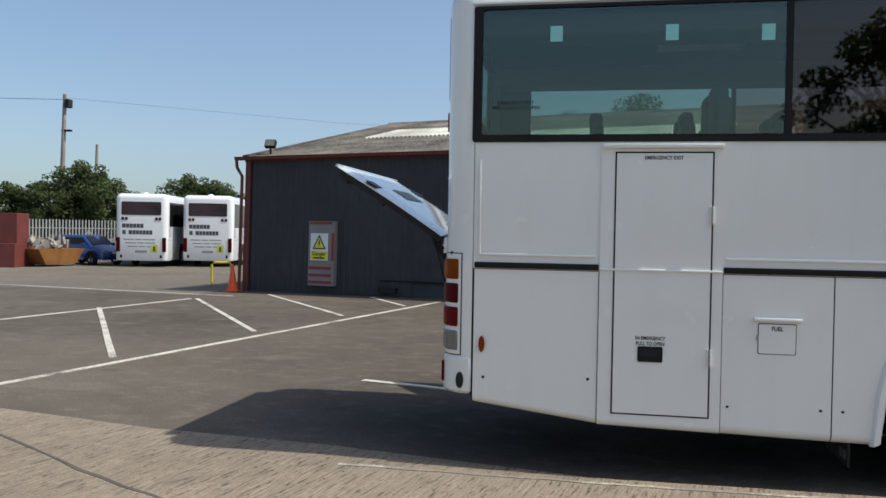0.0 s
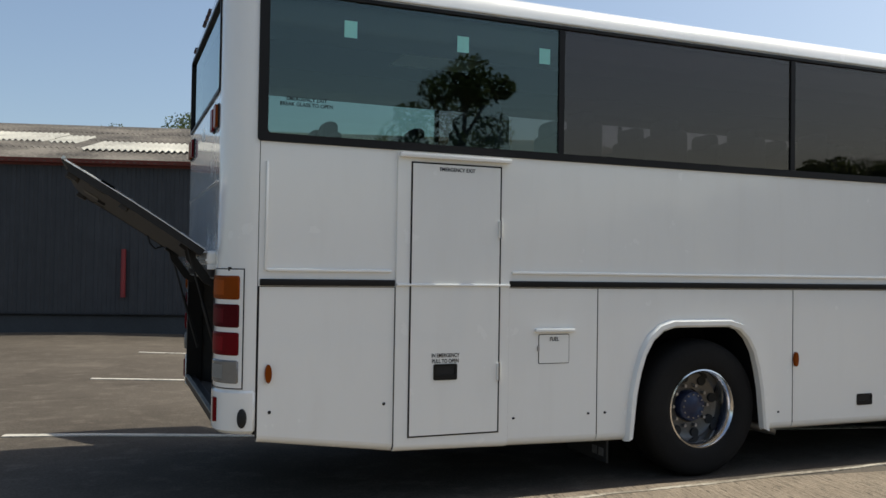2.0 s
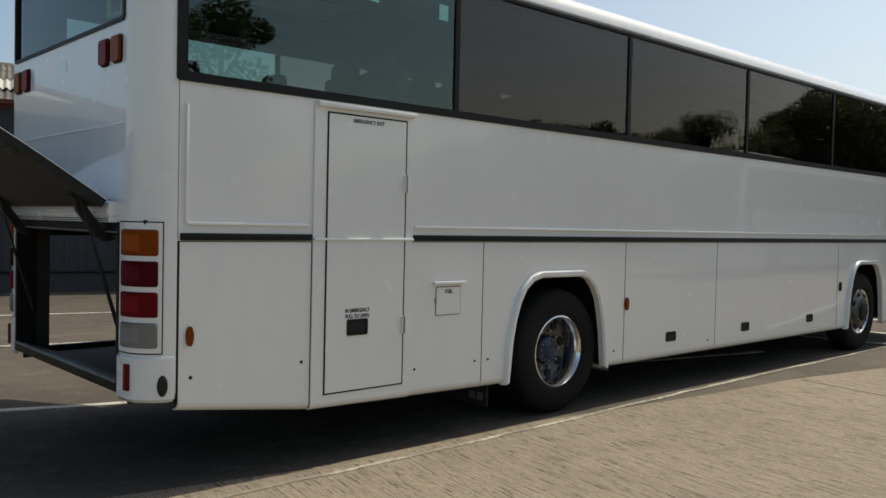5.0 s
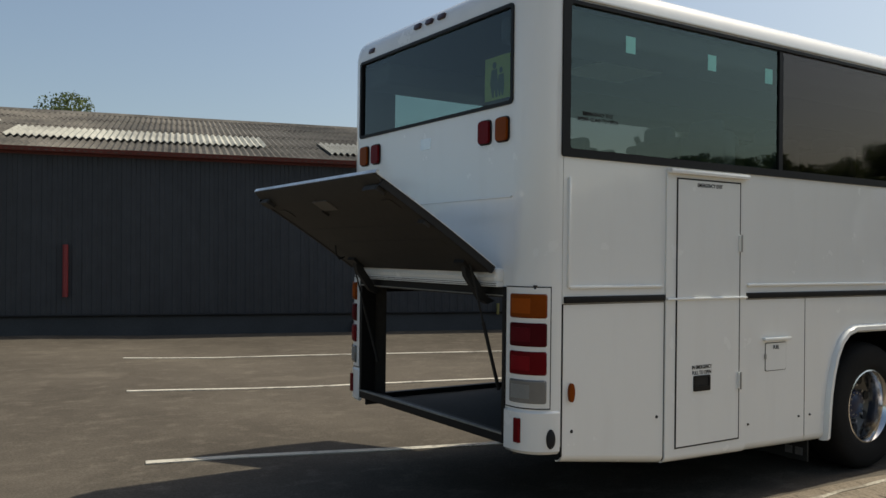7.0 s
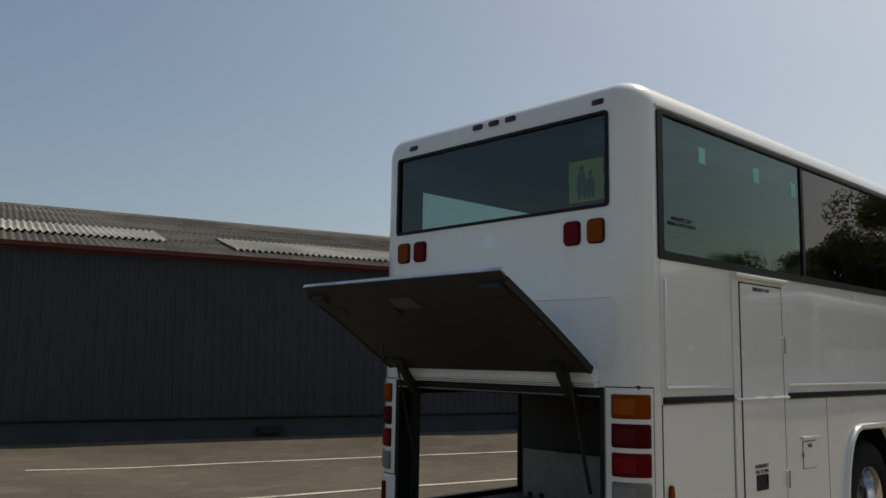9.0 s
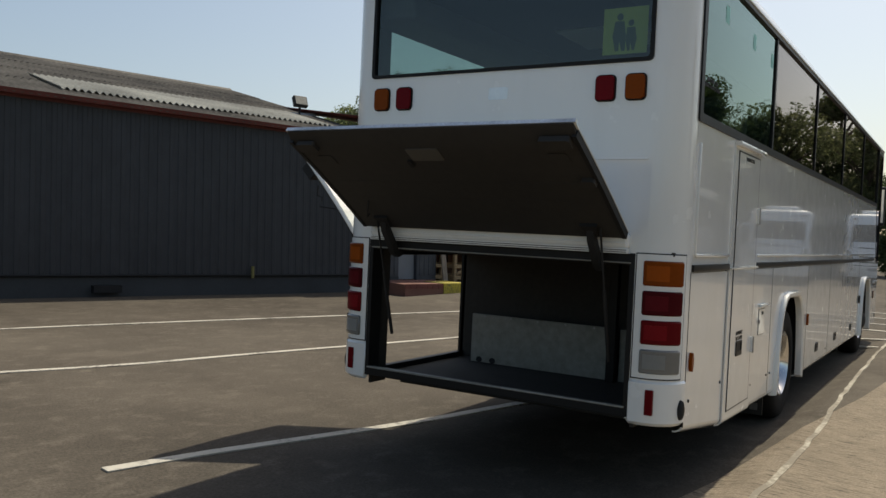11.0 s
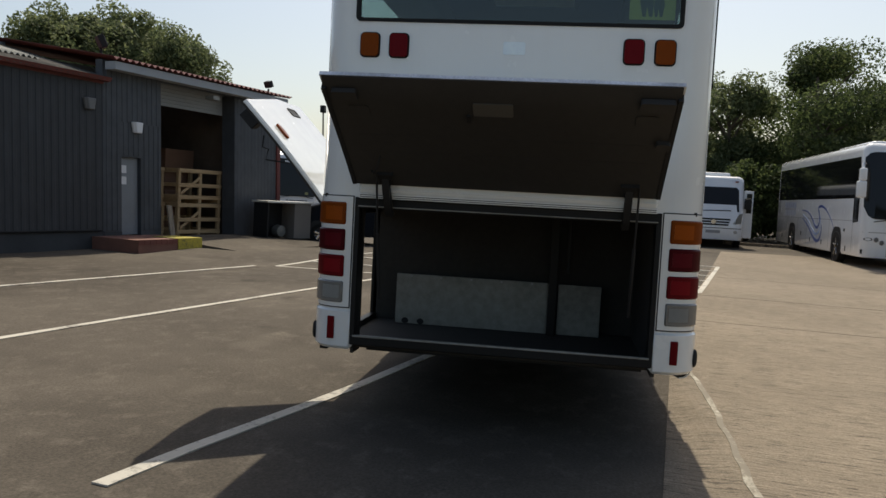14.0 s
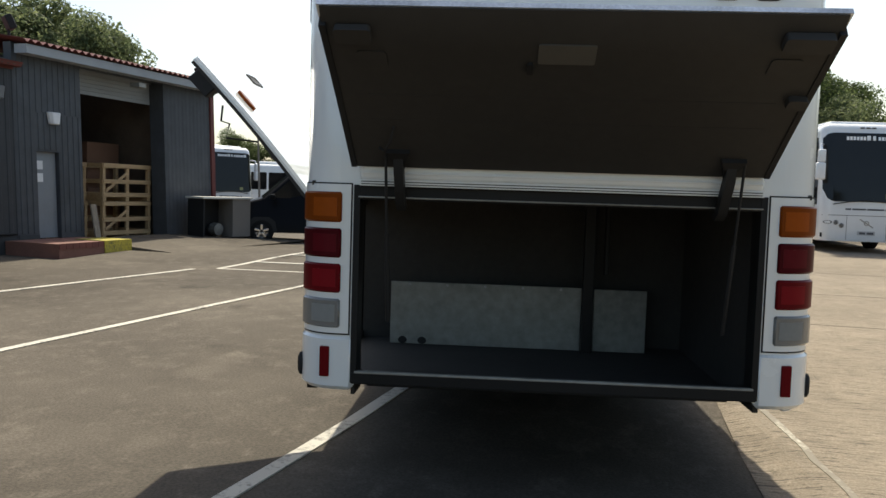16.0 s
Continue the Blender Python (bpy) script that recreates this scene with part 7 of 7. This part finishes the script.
for x, y, s in ((41.2, 23.3, 1.12), (39.9, 25.7, 1.27), (38.3, 28.3, 1.22), (36.4, 30.9, 1.02), (45.6, 27.5, 1.28), (43.3, 31.7, 1.25), (40.3, 35.8, 1.0)):
    tree(x, y, 0, PROTO[1], s * 1.05, rt.uniform(0, 6.28), "full green broadleaf tree behind the warehouse")
for x, y, s in ((-29.0, 38.6, 0.60), (-27.6, 38.4, 0.5), (-26.6, 39.3, 0.42), (-30.6, 36.8, 0.46), (-32.2, 36.4, 0.45), (-34, 36.0, 0.46), (-31, 39.8, 0.5), (-37, 34, 0.48), (-42, 31, 0.5), (-25.0, 44.0, 0.56), (-23.4, 44.6, 0.52), (-47, 29, 0.5)):
    tree(x, y, 0, PROTO[4], s, rt.uniform(0, 6.28), "dense green tree beyond the palisade fence")
for x, y, s in ((2.8, 35.6, 0.90), (-1.3, 34.9, 0.82)):
    tree(x, y, 0, PROTO[rt.randrange(3)], s, rt.uniform(0, 6.28), "green tree top showing above the warehouse roof")
for x, y, s in ((30.5, -25.5, 0.74), (33.5, -27.5, 0.80), (27.5, -27.0, 0.62), (36.5, -25.0, 0.80), (17.6, -20.4, 0.44), (19.4, -21.3, 0.38), (15.6, -20.0, 0.36)):
    tree(x, y, 0, PROTO[4], s, rt.uniform(0, 6.28), "green tree along the yard's open side")
# undergrowth at the foot of the tree line
for k in range(22):
    tree((34.8 if k > 3 else 39.2) + rt.uniform(-0.6, 1.8), 1.6 - 1.5 * k, -0.6, PROTO[4], rt.uniform(0.36, 0.50) + (0.24 if k > 11 else 0), rt.uniform(0, 6.28), "low green growth under the tree line", "undergrowth")
tree(6.4, -11.7, 0, PROTO[3], 0.87, 1.0, "young tree standing alone at the yard's open side")
for x, y, s, k in ((39.6, -21.6, 0.76, 0), (37.2, -23.4, 0.68, 2), (40.4, -16.8, 0.80, 2), (35.6, -20.6, 0.45, 0), (36.8, -16.6, 0.62, 1)):
    tree(x, y, 0, PROTO[k], s, 1.3 * x, "full green broadleaf tree behind the parked vehicles")
